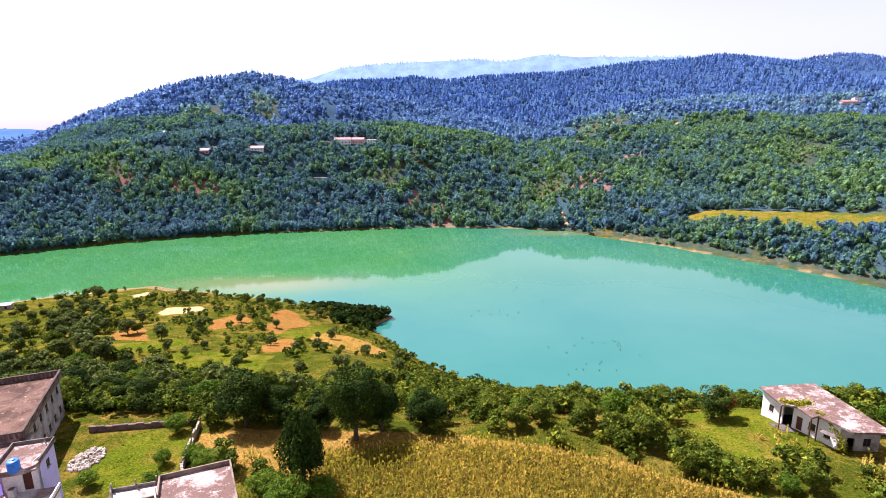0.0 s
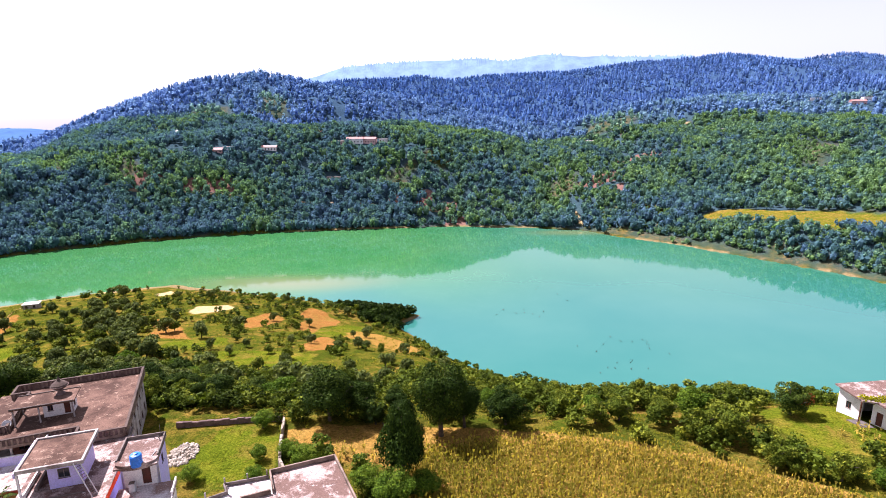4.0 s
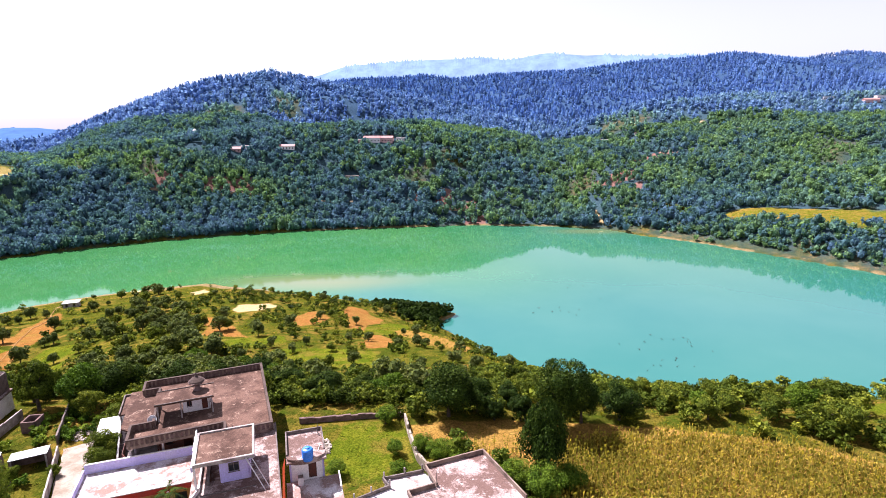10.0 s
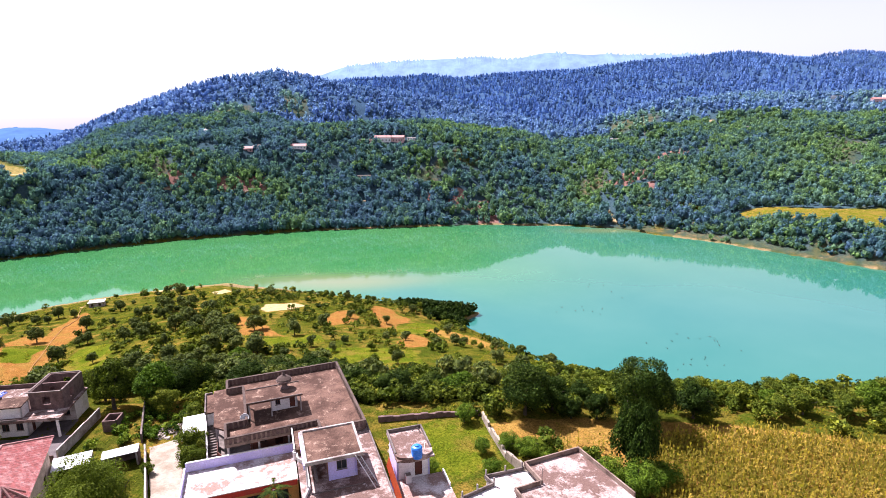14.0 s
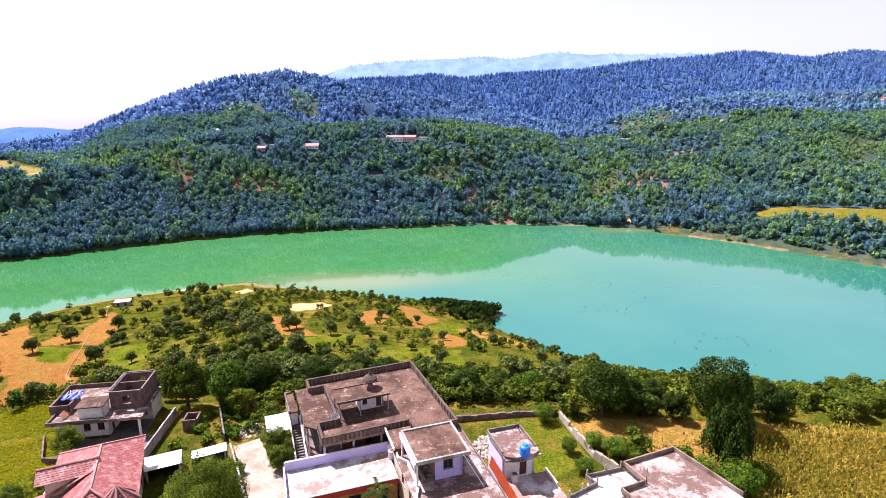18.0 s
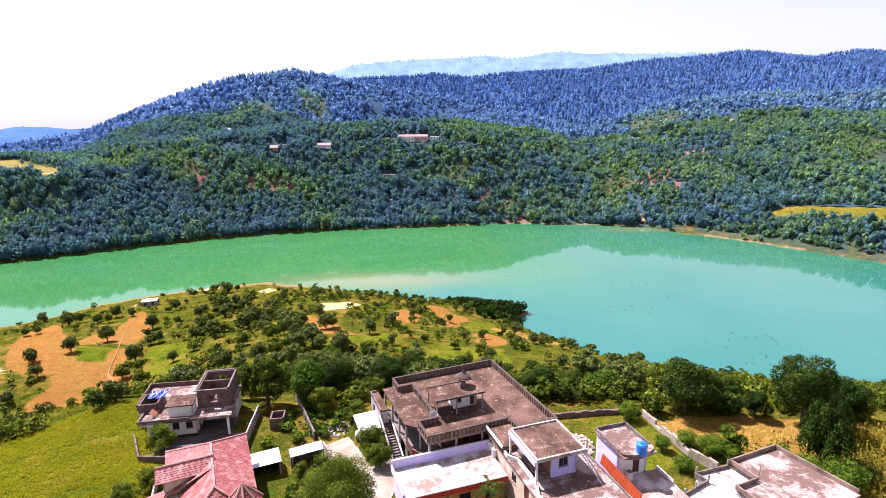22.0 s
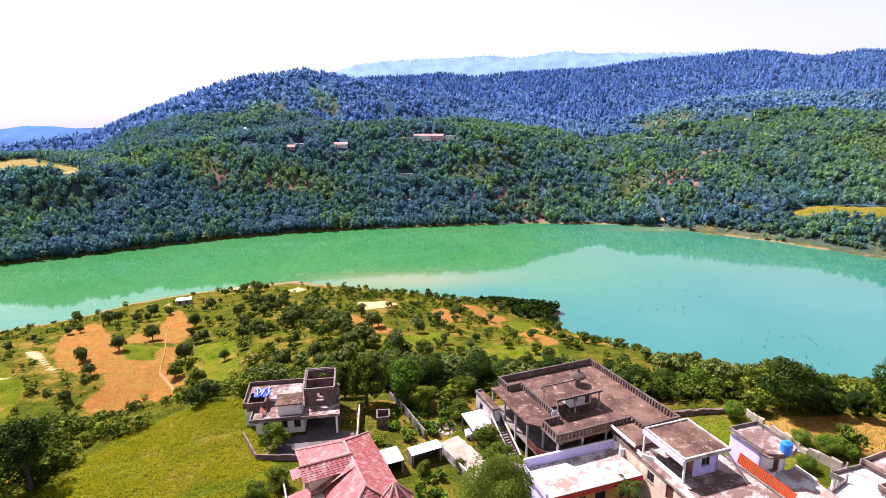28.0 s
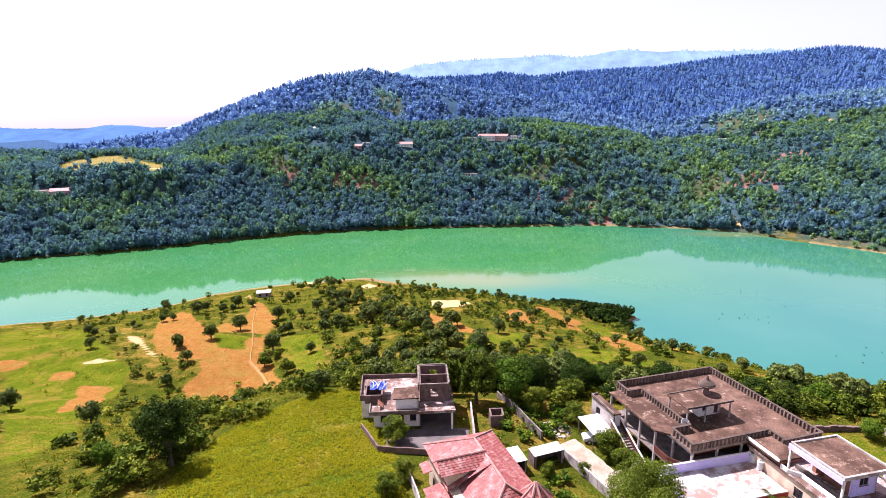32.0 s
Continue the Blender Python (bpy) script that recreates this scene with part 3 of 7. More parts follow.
# floor colour holds painted haze blue, bluer with distance, and shade between trees
hazy_floor = mixc(nt, sep2.outputs[2], ramp(nt, g2, [(0.3, (0.034, 0.066, 0.095)), (0.7, (0.062, 0.108, 0.115))]), (0.050, 0.098, 0.190))
c = mixc(nt, sep2.outputs[0], c, hazy_floor)
c = mixc(nt, edge(flr.outputs['Alpha']), c, ramp(nt, g4, [(0.35, (0.19, 0.095, 0.085)), (0.65, (0.27, 0.155, 0.125))]))
c = mixc(nt, edge(sep2.outputs[1]), c, ramp(nt, g2, [(0.3, (0.17, 0.13, 0.06)), (0.7, (0.30, 0.22, 0.11))]))
c = mixc(nt, 1.0, c, ramp(nt, g3, [(0.34, (0.26, 0.32, 0.26)), (0.66, (1.36, 1.30, 1.3))]), "MULTIPLY")
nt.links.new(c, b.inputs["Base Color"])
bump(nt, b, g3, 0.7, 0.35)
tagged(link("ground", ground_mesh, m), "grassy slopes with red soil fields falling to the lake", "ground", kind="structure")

# the lake
m, nt, b = mat_new("milky_water_reflect_tint", 0.04, 0.0, 0.9)
b.inputs["IOR"].default_value = 1.33
# specular tint and blue base stand in for a bluer mirrored sky
b.inputs["Specular Tint"].default_value = (0.32, 0.76, 1.0, 1)
w1, w2 = noise_tex(nt, 0.012, 4.0, 0.55), noise_tex(nt, 1.3, 3.0, 0.6)
wc = nt.nodes.new("ShaderNodeAttribute")
wc.attribute_name = "mirror_and_silt"
ws = nt.nodes.new("ShaderNodeSeparateColor")
nt.links.new(wc.outputs["Color"], ws.inputs[0])
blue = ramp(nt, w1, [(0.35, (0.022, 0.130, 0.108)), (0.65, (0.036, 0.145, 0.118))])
# this green stands in for hills mirrored in the far water
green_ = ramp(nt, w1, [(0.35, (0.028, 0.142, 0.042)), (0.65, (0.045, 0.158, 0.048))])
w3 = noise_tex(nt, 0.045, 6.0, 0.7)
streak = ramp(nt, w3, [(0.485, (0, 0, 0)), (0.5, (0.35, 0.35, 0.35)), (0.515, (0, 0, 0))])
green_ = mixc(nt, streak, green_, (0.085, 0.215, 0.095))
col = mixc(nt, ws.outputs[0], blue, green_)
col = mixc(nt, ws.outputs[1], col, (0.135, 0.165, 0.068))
nt.links.new(col, b.inputs["Base Color"])
bump(nt, b, w2, 0.03, 0.05)
wx, wy = np.meshgrid(np.concatenate([np.linspace(-4200, -460, 12), np.arange(-450, 450, 12.0), np.linspace(460, 4200, 12)]), np.concatenate([np.linspace(-100, 150, 6), np.arange(160, 480, 8.0), np.linspace(490, 700, 6)]))
wi = np.arange(wx.size).reshape(wx.shape)
wq = np.stack([wi[:-1, :-1], wi[:-1, 1:], wi[1:, 1:], wi[1:, :-1]], -1).reshape(-1, 4)
water_mesh = np_mesh("water", np.stack([wx, wy, wx * 0], -1).reshape(-1, 3), wq, True)
# painted hill reflection grows with y; the plume below is real silt
hill_mirror = (0.45 + 0.55 * smooth((70 - wx) / 130)) * smooth((wy + 0.12 * np.minimum(wx, 0) - 225 + 110 * smooth((-60 - wx) / 90) + 40 * (fbm(wx, wy, 90, 15, 3) - 0.5)) / 130)
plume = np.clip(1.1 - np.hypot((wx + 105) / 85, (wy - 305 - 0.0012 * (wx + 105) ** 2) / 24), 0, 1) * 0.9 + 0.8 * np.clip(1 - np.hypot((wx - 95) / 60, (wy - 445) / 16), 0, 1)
at = water_mesh.attributes.new("mirror_and_silt", "FLOAT_COLOR", "POINT")
at.data.foreach_set("color", np.stack([hill_mirror, smooth(plume), wx * 0, wx * 0], -1).astype(np.float32).ravel())
tagged(link("water", water_mesh, m), "calm turquoise lake, milky water tinted green for hill reflections", "lake", kind="structure")


# ---- woods across the lake ----
def crown_proto(n, seed, tall=1.0, lobes=5, leaf=0.34, spread_=0.45, jit=0.5, tri=False):
    """Leaf clumps on a lumpy crown of radius about 1, standing on z = 0: verts and quads."""
    r = np.random.default_rng(seed)
    cen = np.concatenate([[[0, 0, 0.95]], r.normal(0, 1, (lobes, 3)) * (spread_, spread_, spread_ * 0.8) + (0, 0, 0.95)])
    rad = np.concatenate([[0.72], r.uniform(0.34, 0.6, lobes)])
    pick = r.choice(lobes + 1, n, p=rad ** 2 / (rad ** 2).sum())
    nrm = r.normal(0, 1, (n, 3))
    nrm[:, 2] = nrm[:, 2] * 0.9 + 0.25
    nrm /= np.linalg.norm(nrm, axis=1)[:, None]
    pos = cen[pick] + nrm * (rad[pick] * r.uniform(0.75, 1.08, n))[:, None]
    face = nrm + r.normal(0, jit, (n, 3))
    face /= np.linalg.norm(face, axis=1)[:, None]
    up = r.normal(0, 1, (n, 3))
    a = np.cross(face, up)
    a /= np.linalg.norm(a, axis=1)[:, None]
    c_ = np.cross(face, a)
    s = leaf * r.uniform(0.6, 1.3, n)[:, None]
    # larger leaves deep inside close the crown
    deep = r.random(n) < 0.14
    pos = np.where(deep[:, None], cen[pick] + (pos - cen[pick]) * 0.45, pos)
    s = np.where(deep[:, None], s * 2.4, s)
    if tri:
        v = np.stack([pos - a * s - c_ * s * 0.5, pos + a * s - c_ * s * 0.6, pos + c_ * s * 1.1 + face * s * 0.2], 1).reshape(-1, 3)
        v[:, 2] *= tall
        return v, np.arange(3 * n).reshape(n, 3)
    v = np.stack([pos - a * s, pos - c_ * s * 0.7 + face * s * 0.15, pos + a * s, pos + c_ * s * 0.7 - face * s * 0.1], 1).reshape(-1, 3)
    v[:, 2] *= tall
    return v, np.arange(4 * n).reshape(n, 4)


def far_crown(n, seed, tall, lobes, leaf):
    """A far tree: a rough heart under a coat of leaf sprays."""
    r = np.random.default_rng(seed)
    bm = bmesh.new()
    bmesh.ops.create_icosphere(bm, subdivisions=1, radius=1.0)
    ball = np.array([p.co[:] for p in bm.verts])
    tri = np.array([[p.index for p in f.verts] for f in bm.faces])
    bm.free()
    v, fq = crown_proto(n, seed, 1.0, lobes, leaf, 0.42, 0.45, True)
    w = ball * (r.uniform(0.75, 1.15, len(ball)) * 0.66)[:, None] + (0, 0, 0.9)
    v, fq = np.concatenate([v, w]), np.concatenate([fq, tri + len(v)])
    v[:, 2] *= tall
    return v, fq


def cone_crown(seed, tall):
    """A far pine: a ragged tapering crown of rough facets."""
    r = np.random.default_rng(seed)
    v = [(0, 0, tall)]
    for z, rad in ((0.62, 0.5), (0.28, 0.8), (0.0, 0.55)):
        a0 = r.uniform(0, 6.28)
        v += [(np.cos(a0 + i * 1.2566) * rad * r.uniform(0.7, 1.25), np.sin(a0 + i * 1.2566) * rad * r.uniform(0.7, 1.25), tall * (z + r.uniform(-0.06, 0.06))) for i in range(5)]
    fq = []
    for i in range(5):
        j = (i + 1) % 5
        fq.append((0, 1 + i, 1 + j))
        for q in (1, 6):
            fq += [(q + i, q + 5 + i, q + 5 + j), (q + i, q + 5 + j, q + j)]
    return np.array(v), np.array(fq)


def plant_all(name, protos, pts, sizes, tints, mat, label, category):
    """Many plants as one object: each a turned and scaled prototype on the ground."""
    vs, fs, ts, off = [], [], [], 0
    kind = RNG.integers(0, len(protos), len(pts))
    for k, (pv, pf) in enumerate(protos):
        sel = np.where(kind == k)[0]
        if not len(sel):
            continue
        a = RNG.uniform(0, 2 * np.pi, len(sel))
        ca, sa = np.cos(a)[:, None], np.sin(a)[:, None]
        s = sizes[sel]
        x = (pv[None, :, 0] * ca - pv[None, :, 1] * sa) * s[:, :1] + pts[sel, :1]
        y = (pv[None, :, 0] * sa + pv[None, :, 1] * ca) * s[:, :1] + pts[sel, 1:2]
        z = pv[None, :, 2] * s[:, 1:2] + pts[sel, 2:3]
        vs.append(np.stack([x, y, z], -1).reshape(-1, 3))
        fs.append((pf[None] + (np.arange(len(sel)) * len(pv))[:, None, None] + off).reshape(-1, pf.shape[1]))
        ts.append(np.repeat(tints[sel], len(pv)))
        off += len(sel) * len(pv)
    me = np_mesh(name, np.concatenate(vs), np.concatenate(fs), False, np.concatenate(ts))
    return tagged(link(name, me, mat), label, category, kind="stuff")


def scatter(n, x0, x1, y0, y1, keep):
    """Random ground points in a box, thinned by keep(x, y, z)."""
    x, y = RNG.uniform(x0, x1, n), RNG.uniform(y0, y1, n)
    z = height(x, y)
    ok = keep(x, y, z)
    return np.stack([x[ok], y[ok], z[ok]], 1)


def in_view(x, y, margin=60):
    """Roughly the wedge that can be seen from the flight line."""
    return (x > -90 - margin - 0.98 * y) & (x < margin + 0.9 * y)


broad = [far_crown(46, 100 + i, 1.0 + 0.15 * (i % 4), 5, 0.2) for i in range(9)]


FAR_HOMES = [(-123, 585, 45), (-106, 588, 45), (-91, 589, 50), (-189, 556, 30), (-237, 543, 28), (-226, 549, 26), (-119, 529, 24), (167, 680, 40), (311, 650, 40), (547, 761, 45), (566, 768, 45),
             (514, 800, 60), (-443, 403, 30), (-455, 397, 24), (-76, 590, 40), (-272, 537, 34), (207, 677, 26), (250, 706, 26)]


def wood_keep(x, y, z):
    df = far_d(x, y)
    glade = fbm(x, y, 60, 77, 3)
    bare_ = (inside(x, y, FIELDS_DRY[1]) > 0.5) | ((inside(x, y, TERRACE) > 0.5) & (RNG.random(np.shape(x)) < 0.78))
    for k in (10, 18):
        bare_ |= (inside(x - 0.6 * k, y + 0.75 * k, TERRACE) > 0.5) & (RNG.random(np.shape(x)) < 0.85)
    scar = np.zeros(np.shape(x), bool)
    for poly in FIELDS_SOIL[11:] + FIELDS_PALE[5:7] + FIELDS_PALE[8:]:
        for dy in (0, 5, 10):
            scar |= inside(x, y + dy, poly, 1.5, 0.8) > 0.5
    light = np.zeros(np.shape(x), bool)
    for poly in GLADES:
        light |= inside(x, y, poly) > 0.5
    gap = track_gap(x, y)
    scar |= (gap > -5) & (gap < 2)
    for hx, hy, deep in FAR_HOMES:
        bare_ |= (np.abs(x - hx + (hy - y) * hx / hy) < 8) & (y - hy > -0.32 * deep) & (y - hy < 7)
    u = RNG.random(np.shape(x))
    return (df > -6) & (z > 0.15) & in_view(x, y) & ((glade < 0.66 + 0.3 * smooth((-60 - x) / 120) * (y < 560)) | (u < 0.5)) & (~scar | (u < 0.55)) & (~light | (u < 0.45)) & ~bare_ & ((x < 120) | (df > 14))


def bright_at(x, y):
    """Lighter leaves in and round the clearings."""
    v = 0.0 * x
    for poly in GLADES:
        v = np.maximum(v, inside(x, y, poly, 12.0, 3.0))
    return v


front = np.concatenate([scatter(27000, -640, 620, 300, 700, wood_keep), scatter(5200, -560, -40, 300, 520, wood_keep),
                        scatter(5200, -480, 90, 310, 480, lambda x, y, z: (far_d(x, y) > -1.5) & (far_d(x, y) < 12) & (z > 0.1) & (fbm(x, y, 30, 47, 2) > 0.3 + 0.3 * (x > -150)))])
sz = RNG.uniform(1.9, 4.1, len(front)) * (0.75 + 0.5 * fbm(front[:, 0], front[:, 1], 50, 5, 2)) * np.where(bright_at(front[:, 0], front[:, 1]) > 0.4, 0.7, 1)
# tone paints the haze in: bluer leaves towards negative x
tone = np.clip(0.12 + 1.1 * (fbm(front[:, 0], front[:, 1], 55, 31, 3) - 0.27) + RNG.normal(0, 0.17, len(front)) + 0.00035 * (front[:, 0] + 60)
               + 0.8 * bright_at(front[:, 0], front[:, 1]), 0, 1)
plant_all("woodland", broad, front, np.stack([sz, sz * 1.1], 1), tone, M["leaf_wood_haze"], "dense mixed green wood on the slope across the lake, haze-tinted", "woods")
# thick undergrowth along the right bank below the level field
low = scatter(9500, 110, 430, 230, 470, lambda x, y, z: (far_d(x, y) > 3) & (far_d(x, y) < 46) & (inside(x, y, FIELDS_DRY[1]) < 0.3) & in_view(x, y) & (fbm(x, y, 18, 19, 2) > 0.35 + 0.3 * (far_d(x, y) < 12)))
sz = RNG.uniform(1.0, 2.6, len(low))
plant_all("undergrowth", broad, low, np.stack([sz * 1.1, sz], 1), RNG.uniform(0.25, 1.0, len(low)), M["leaf_wood_haze"], "thick green undergrowth along the far bank, haze-tinted leaf colour", "undergrowth")
broad_far = [far_crown(20, 300 + i, 1.25, 4, 0.26) for i in range(5)] + [cone_crown(320 + i, 2.6) for i in range(2)]
mid = scatter(14000, -900, 1000, 700, 1100, wood_keep)
sz = RNG.uniform(2.2, 4.6, len(mid))
# again bluer to the left, as painted haze
tone = np.clip(0.12 + 0.7 * (fbm(mid[:, 0], mid[:, 1], 80, 33, 3) - 0.25) + RNG.normal(0, 0.12, len(mid)) + 0.8 * bright_at(mid[:, 0], mid[:, 1]) + 0.0004 * mid[:, 0], 0, 1)
plant_all("woodland", broad_far, mid, np.stack([sz, sz * 1.15], 1), tone, M["leaf_high_haze"], "wooded hillside above the far shore, haze blue in leaf colour", "woods")
pine_far = [cone_crown(400 + i, 2.2 + 0.15 * i) for i in range(6)]
high = np.concatenate([scatter(32000, -2000, 1900, 1050, 2000, lambda x, y, z: in_view(x, y) & (z > 28)),
                       scatter(5000, 1150, 2500, 2250, 2680, lambda x, y, z: in_view(x, y) & (z > 120))])
sz = RNG.uniform(2.2, 4.6, len(high)) * np.where(np.abs(high[:, 1] - 1900) < 60, 0.9, 1)
tone = np.clip(0.3 + RNG.normal(0, 0.2, len(high)) + 0.8 * (fbm(high[:, 0], high[:, 1], 160, 37, 3) - 0.5), 0, 1)
plant_all("pine_forest", pine_far, high, np.stack([sz, sz * 1.25], 1), tone, M["leaf_pine_haze"], "pine forest on the distant ridge, haze blue in leaf colour", "woods")


def track(name, line, wide, mat, label, lift=0.5, step=4.0, deep=3.0):
    """A dirt track laid over the slope."""
    xs = np.arange(line[0][0], line[-1][0], step)
    ys = np.interp(xs, [p[0] for p in line], [p[1] for p in line]) + 5.0 * wide ** 0.5 * (fbm(xs, xs * 0, 9, 13, 3) - 0.5)
    v = []
    for k in (-0.5, 0.5):
        v.append(np.stack([xs, ys + k * wide, (height(xs, ys) + 0.3 * k if deep > 1 else height(xs, ys + k * wide)) + lift], 1))
    v.append(np.stack([xs, ys - 0.5 * wide - 1.0, height(xs, ys) - deep], 1))
    n = len(xs)
    i = np.arange(n - 1)
    fq = np.concatenate([np.stack([i, i + 1, i + 1 + n, i + n], 1), np.stack([i + 2 * n, i + 1 + 2 * n, i + 1, i], 1)])
    tagged(link(name, np_mesh(name, np.concatenate(v), fq), mat), label, "track", kind="structure")


track("road", TRACK, 2.6, worn("pale_hill_track", (0.36, 0.27, 0.17), (0.26, 0.2, 0.11), 0.95, 2, 0.2), "pale dirt track along the wooded slope")
track("footpath", [(-216, 248), (-196, 215), (-183, 184), (-176, 170), (-171, 158), (-167, 148), (-160, 140), (-155, 133)], 0.5, worn("trodden_earth", (0.34, 0.19, 0.07), (0.27, 0.13, 0.035), 0.95, 3, 0.6), "trodden pale footpath across the red field", 0.22, 0.7, 0.3)
# ---- building helpers ----
def box_bm(x0, y0, z0, x1, y1, z1, bevel=0.0, bm=None):
    bm = bm or bmesh.new()
    got = bmesh.ops.create_cube(bm, size=1.0, matrix=Matrix.Translation(((x0 + x1) / 2, (y0 + y1) / 2, (z0 + z1) / 2)) @ Matrix.Diagonal((abs(x1 - x0), abs(y1 - y0), abs(z1 - z0), 1)))
    if bevel:
        es = list({e for v in got["verts"] for e in v.link_edges})
        bmesh.ops.bevel(bm, geom=es, offset=bevel, segments=1, affect="EDGES")
    return bm


def boxp(name, parent, mat, x0, y0, z0, x1, y1, z1, bevel=0.02, label=""):
    return part(name, box_bm(x0, y0, z0, x1, y1, z1, bevel), M[mat], parent, label)


def prism(poly, z0, z1, bm=None, slope=None):
    """An upright prism; slope gives the top's rise over x and y."""
    bm = bm or bmesh.new()
    sx, sy = slope or (0, 0)
    if sum(a[0] * b[1] - b[0] * a[1] for a, b in zip(poly, poly[1:] + poly[:1])) < 0:
        poly = poly[::-1]
    lo = [bm.verts.new((x, y, z0 + sx * x + sy * y)) for x, y in poly]
    hi = [bm.verts.new((x, y, z1 + sx * x + sy * y)) for x, y in poly]
    bm.faces.new(hi)
    bm.faces.new(lo[::-1])
    n = len(poly)
    for i in range(n):
        bm.faces.new((lo[i], lo[(i + 1) % n], hi[(i + 1) % n], hi[i]))
    return bm


def tube(bm, pts, radii, sides=7):
    """A tapered tube along points."""
    rings = []
    for i, (p, r) in enumerate(zip(pts, radii)):
        p = Vector(p)
        d = (Vector(pts[min(i + 1, len(pts) - 1)]) - Vector(pts[max(i - 1, 0)])).normalized()
        a = d.orthogonal().normalized()
        b_ = d.cross(a)
        rings.append([bm.verts.new(p + a * math.cos(k * math.tau / sides) * r + b_ * math.sin(k * math.tau / sides) * r) for k in range(sides)])
    for r0, r1 in zip(rings[:-1], rings[1:]):
        for k in range(sides):
            bm.faces.new((r0[k], r0[(k + 1) % sides], r1[(k + 1) % sides], r1[k]))
    bm.faces.new(rings[0][::-1])
    bm.faces.new(rings[-1])
    return bm


def lathe(profile, sides=16, at=(0, 0, 0), bm=None):
    bm = bm or bmesh.new()
    rings = [[bm.verts.new((at[0] + r * math.cos(k * math.tau / sides), at[1] + r * math.sin(k * math.tau / sides), at[2] + z)) for k in range(sides)] for r, z in profile]
    for r0, r1 in zip(rings[:-1], rings[1:]):
        for k in range(sides):
            bm.faces.new((r0[k], r0[(k + 1) % sides], r1[(k + 1) % sides], r1[k]))
    bm.faces.new(rings[0][::-1])
    bm.faces.new(rings[-1])
    return bm


def wall(parent, p0, p1, z0, z1, mat, holes=(), thick=0.22, name="wall", frame_mat="wood", label=""):
    """A wall from p0 to p1 with real openings (from, to, sill, head, what); what is w: window, d: door, o: open."""
    d = Vector((p1[0] - p0[0], p1[1] - p0[1]))
    ln = d.length
    ang = math.atan2(d.y, d.x)
    m = Matrix.Translation((p0[0], p0[1], 0)) @ Matrix.Rotation(ang, 4, "Z")
    cuts = sorted({0.0, ln, *(h[0] for h in holes), *(h[1] for h in holes)})
    bm = bmesh.new()
    for a, b_ in zip(cuts[:-1], cuts[1:]):
        mid = (a + b_) / 2
        over = sorted((h[2], h[3]) for h in holes if h[0] < mid < h[1])
        z = z0
        for lo, hi in over:
            if lo > z + 0.01:
                box_bm(a, 0, z, b_, thick, lo, 0, bm)
            z = hi
        if z1 > z + 0.01:
            box_bm(a, 0, z, b_, thick, z1, 0, bm)
    bmesh.ops.remove_doubles(bm, verts=bm.verts, dist=0.001)
    ob = part(name, bm, M[mat], parent, label)
    ob.matrix_basis = m
    for a, b_, lo, hi, what in holes:
        if what == "o":
            continue
        if what == "d":
            door = part("door", box_bm(a, 0.10, lo, b_, 0.15, hi, 0.01), M["wood"], parent, "dark wooden door")
            door.matrix_basis = m
            continue
        bm = bmesh.new()
        f = 0.06
        for q in ((a, lo, b_, lo + f), (a, hi - f, b_, hi), (a, lo + f, a + f, hi - f), (b_ - f, lo + f, b_, hi - f), ((a + b_) / 2 - f / 2, lo + f, (a + b_) / 2 + f / 2, hi - f)):
            box_bm(q[0], 0.05, q[1], q[2], 0.12, q[3], 0, bm)
        win = part("window", bm, M[frame_mat], parent)
        win.matrix_basis = m
        part("pane", box_bm(a + f, 0.08, lo + f, b_ - f, 0.09, hi - f), M["glass"], win, "dark window pane")
        sill = part("sill", box_bm(a - 0.06, -0.06, lo - 0.07, b_ + 0.06, 0.0, lo, 0.01), M["grey"], win)
    return ob


def parapet(parent, line, z0, z1, mat, thick=0.18, closed=False, name="parapet"):
    """Low walls along a line, one piece a side, butted at the corners."""
    pts = line + line[:1] if closed else line
    for (ax, ay), (bx, by) in zip(pts[:-1], pts[1:]):
        d = Vector((bx - ax, by - ay))
        ob = part(name, box_bm(-thick / 2 + 0.003, -thick / 2, z0, d.length - thick / 2 - 0.003, thick / 2, z1, 0.02), M[mat], parent)
        ob.matrix_basis = Matrix.Translation((ax, ay, 0)) @ Matrix.Rotation(math.atan2(d.y, d.x), 4, "Z")


def post(parent, x, y, z0, z1, mat="grey", w=0.22, name="post"):
    return boxp(name, parent, mat, x - w / 2, y - w / 2, z0, x + w / 2, y + w / 2, z1, 0.015)


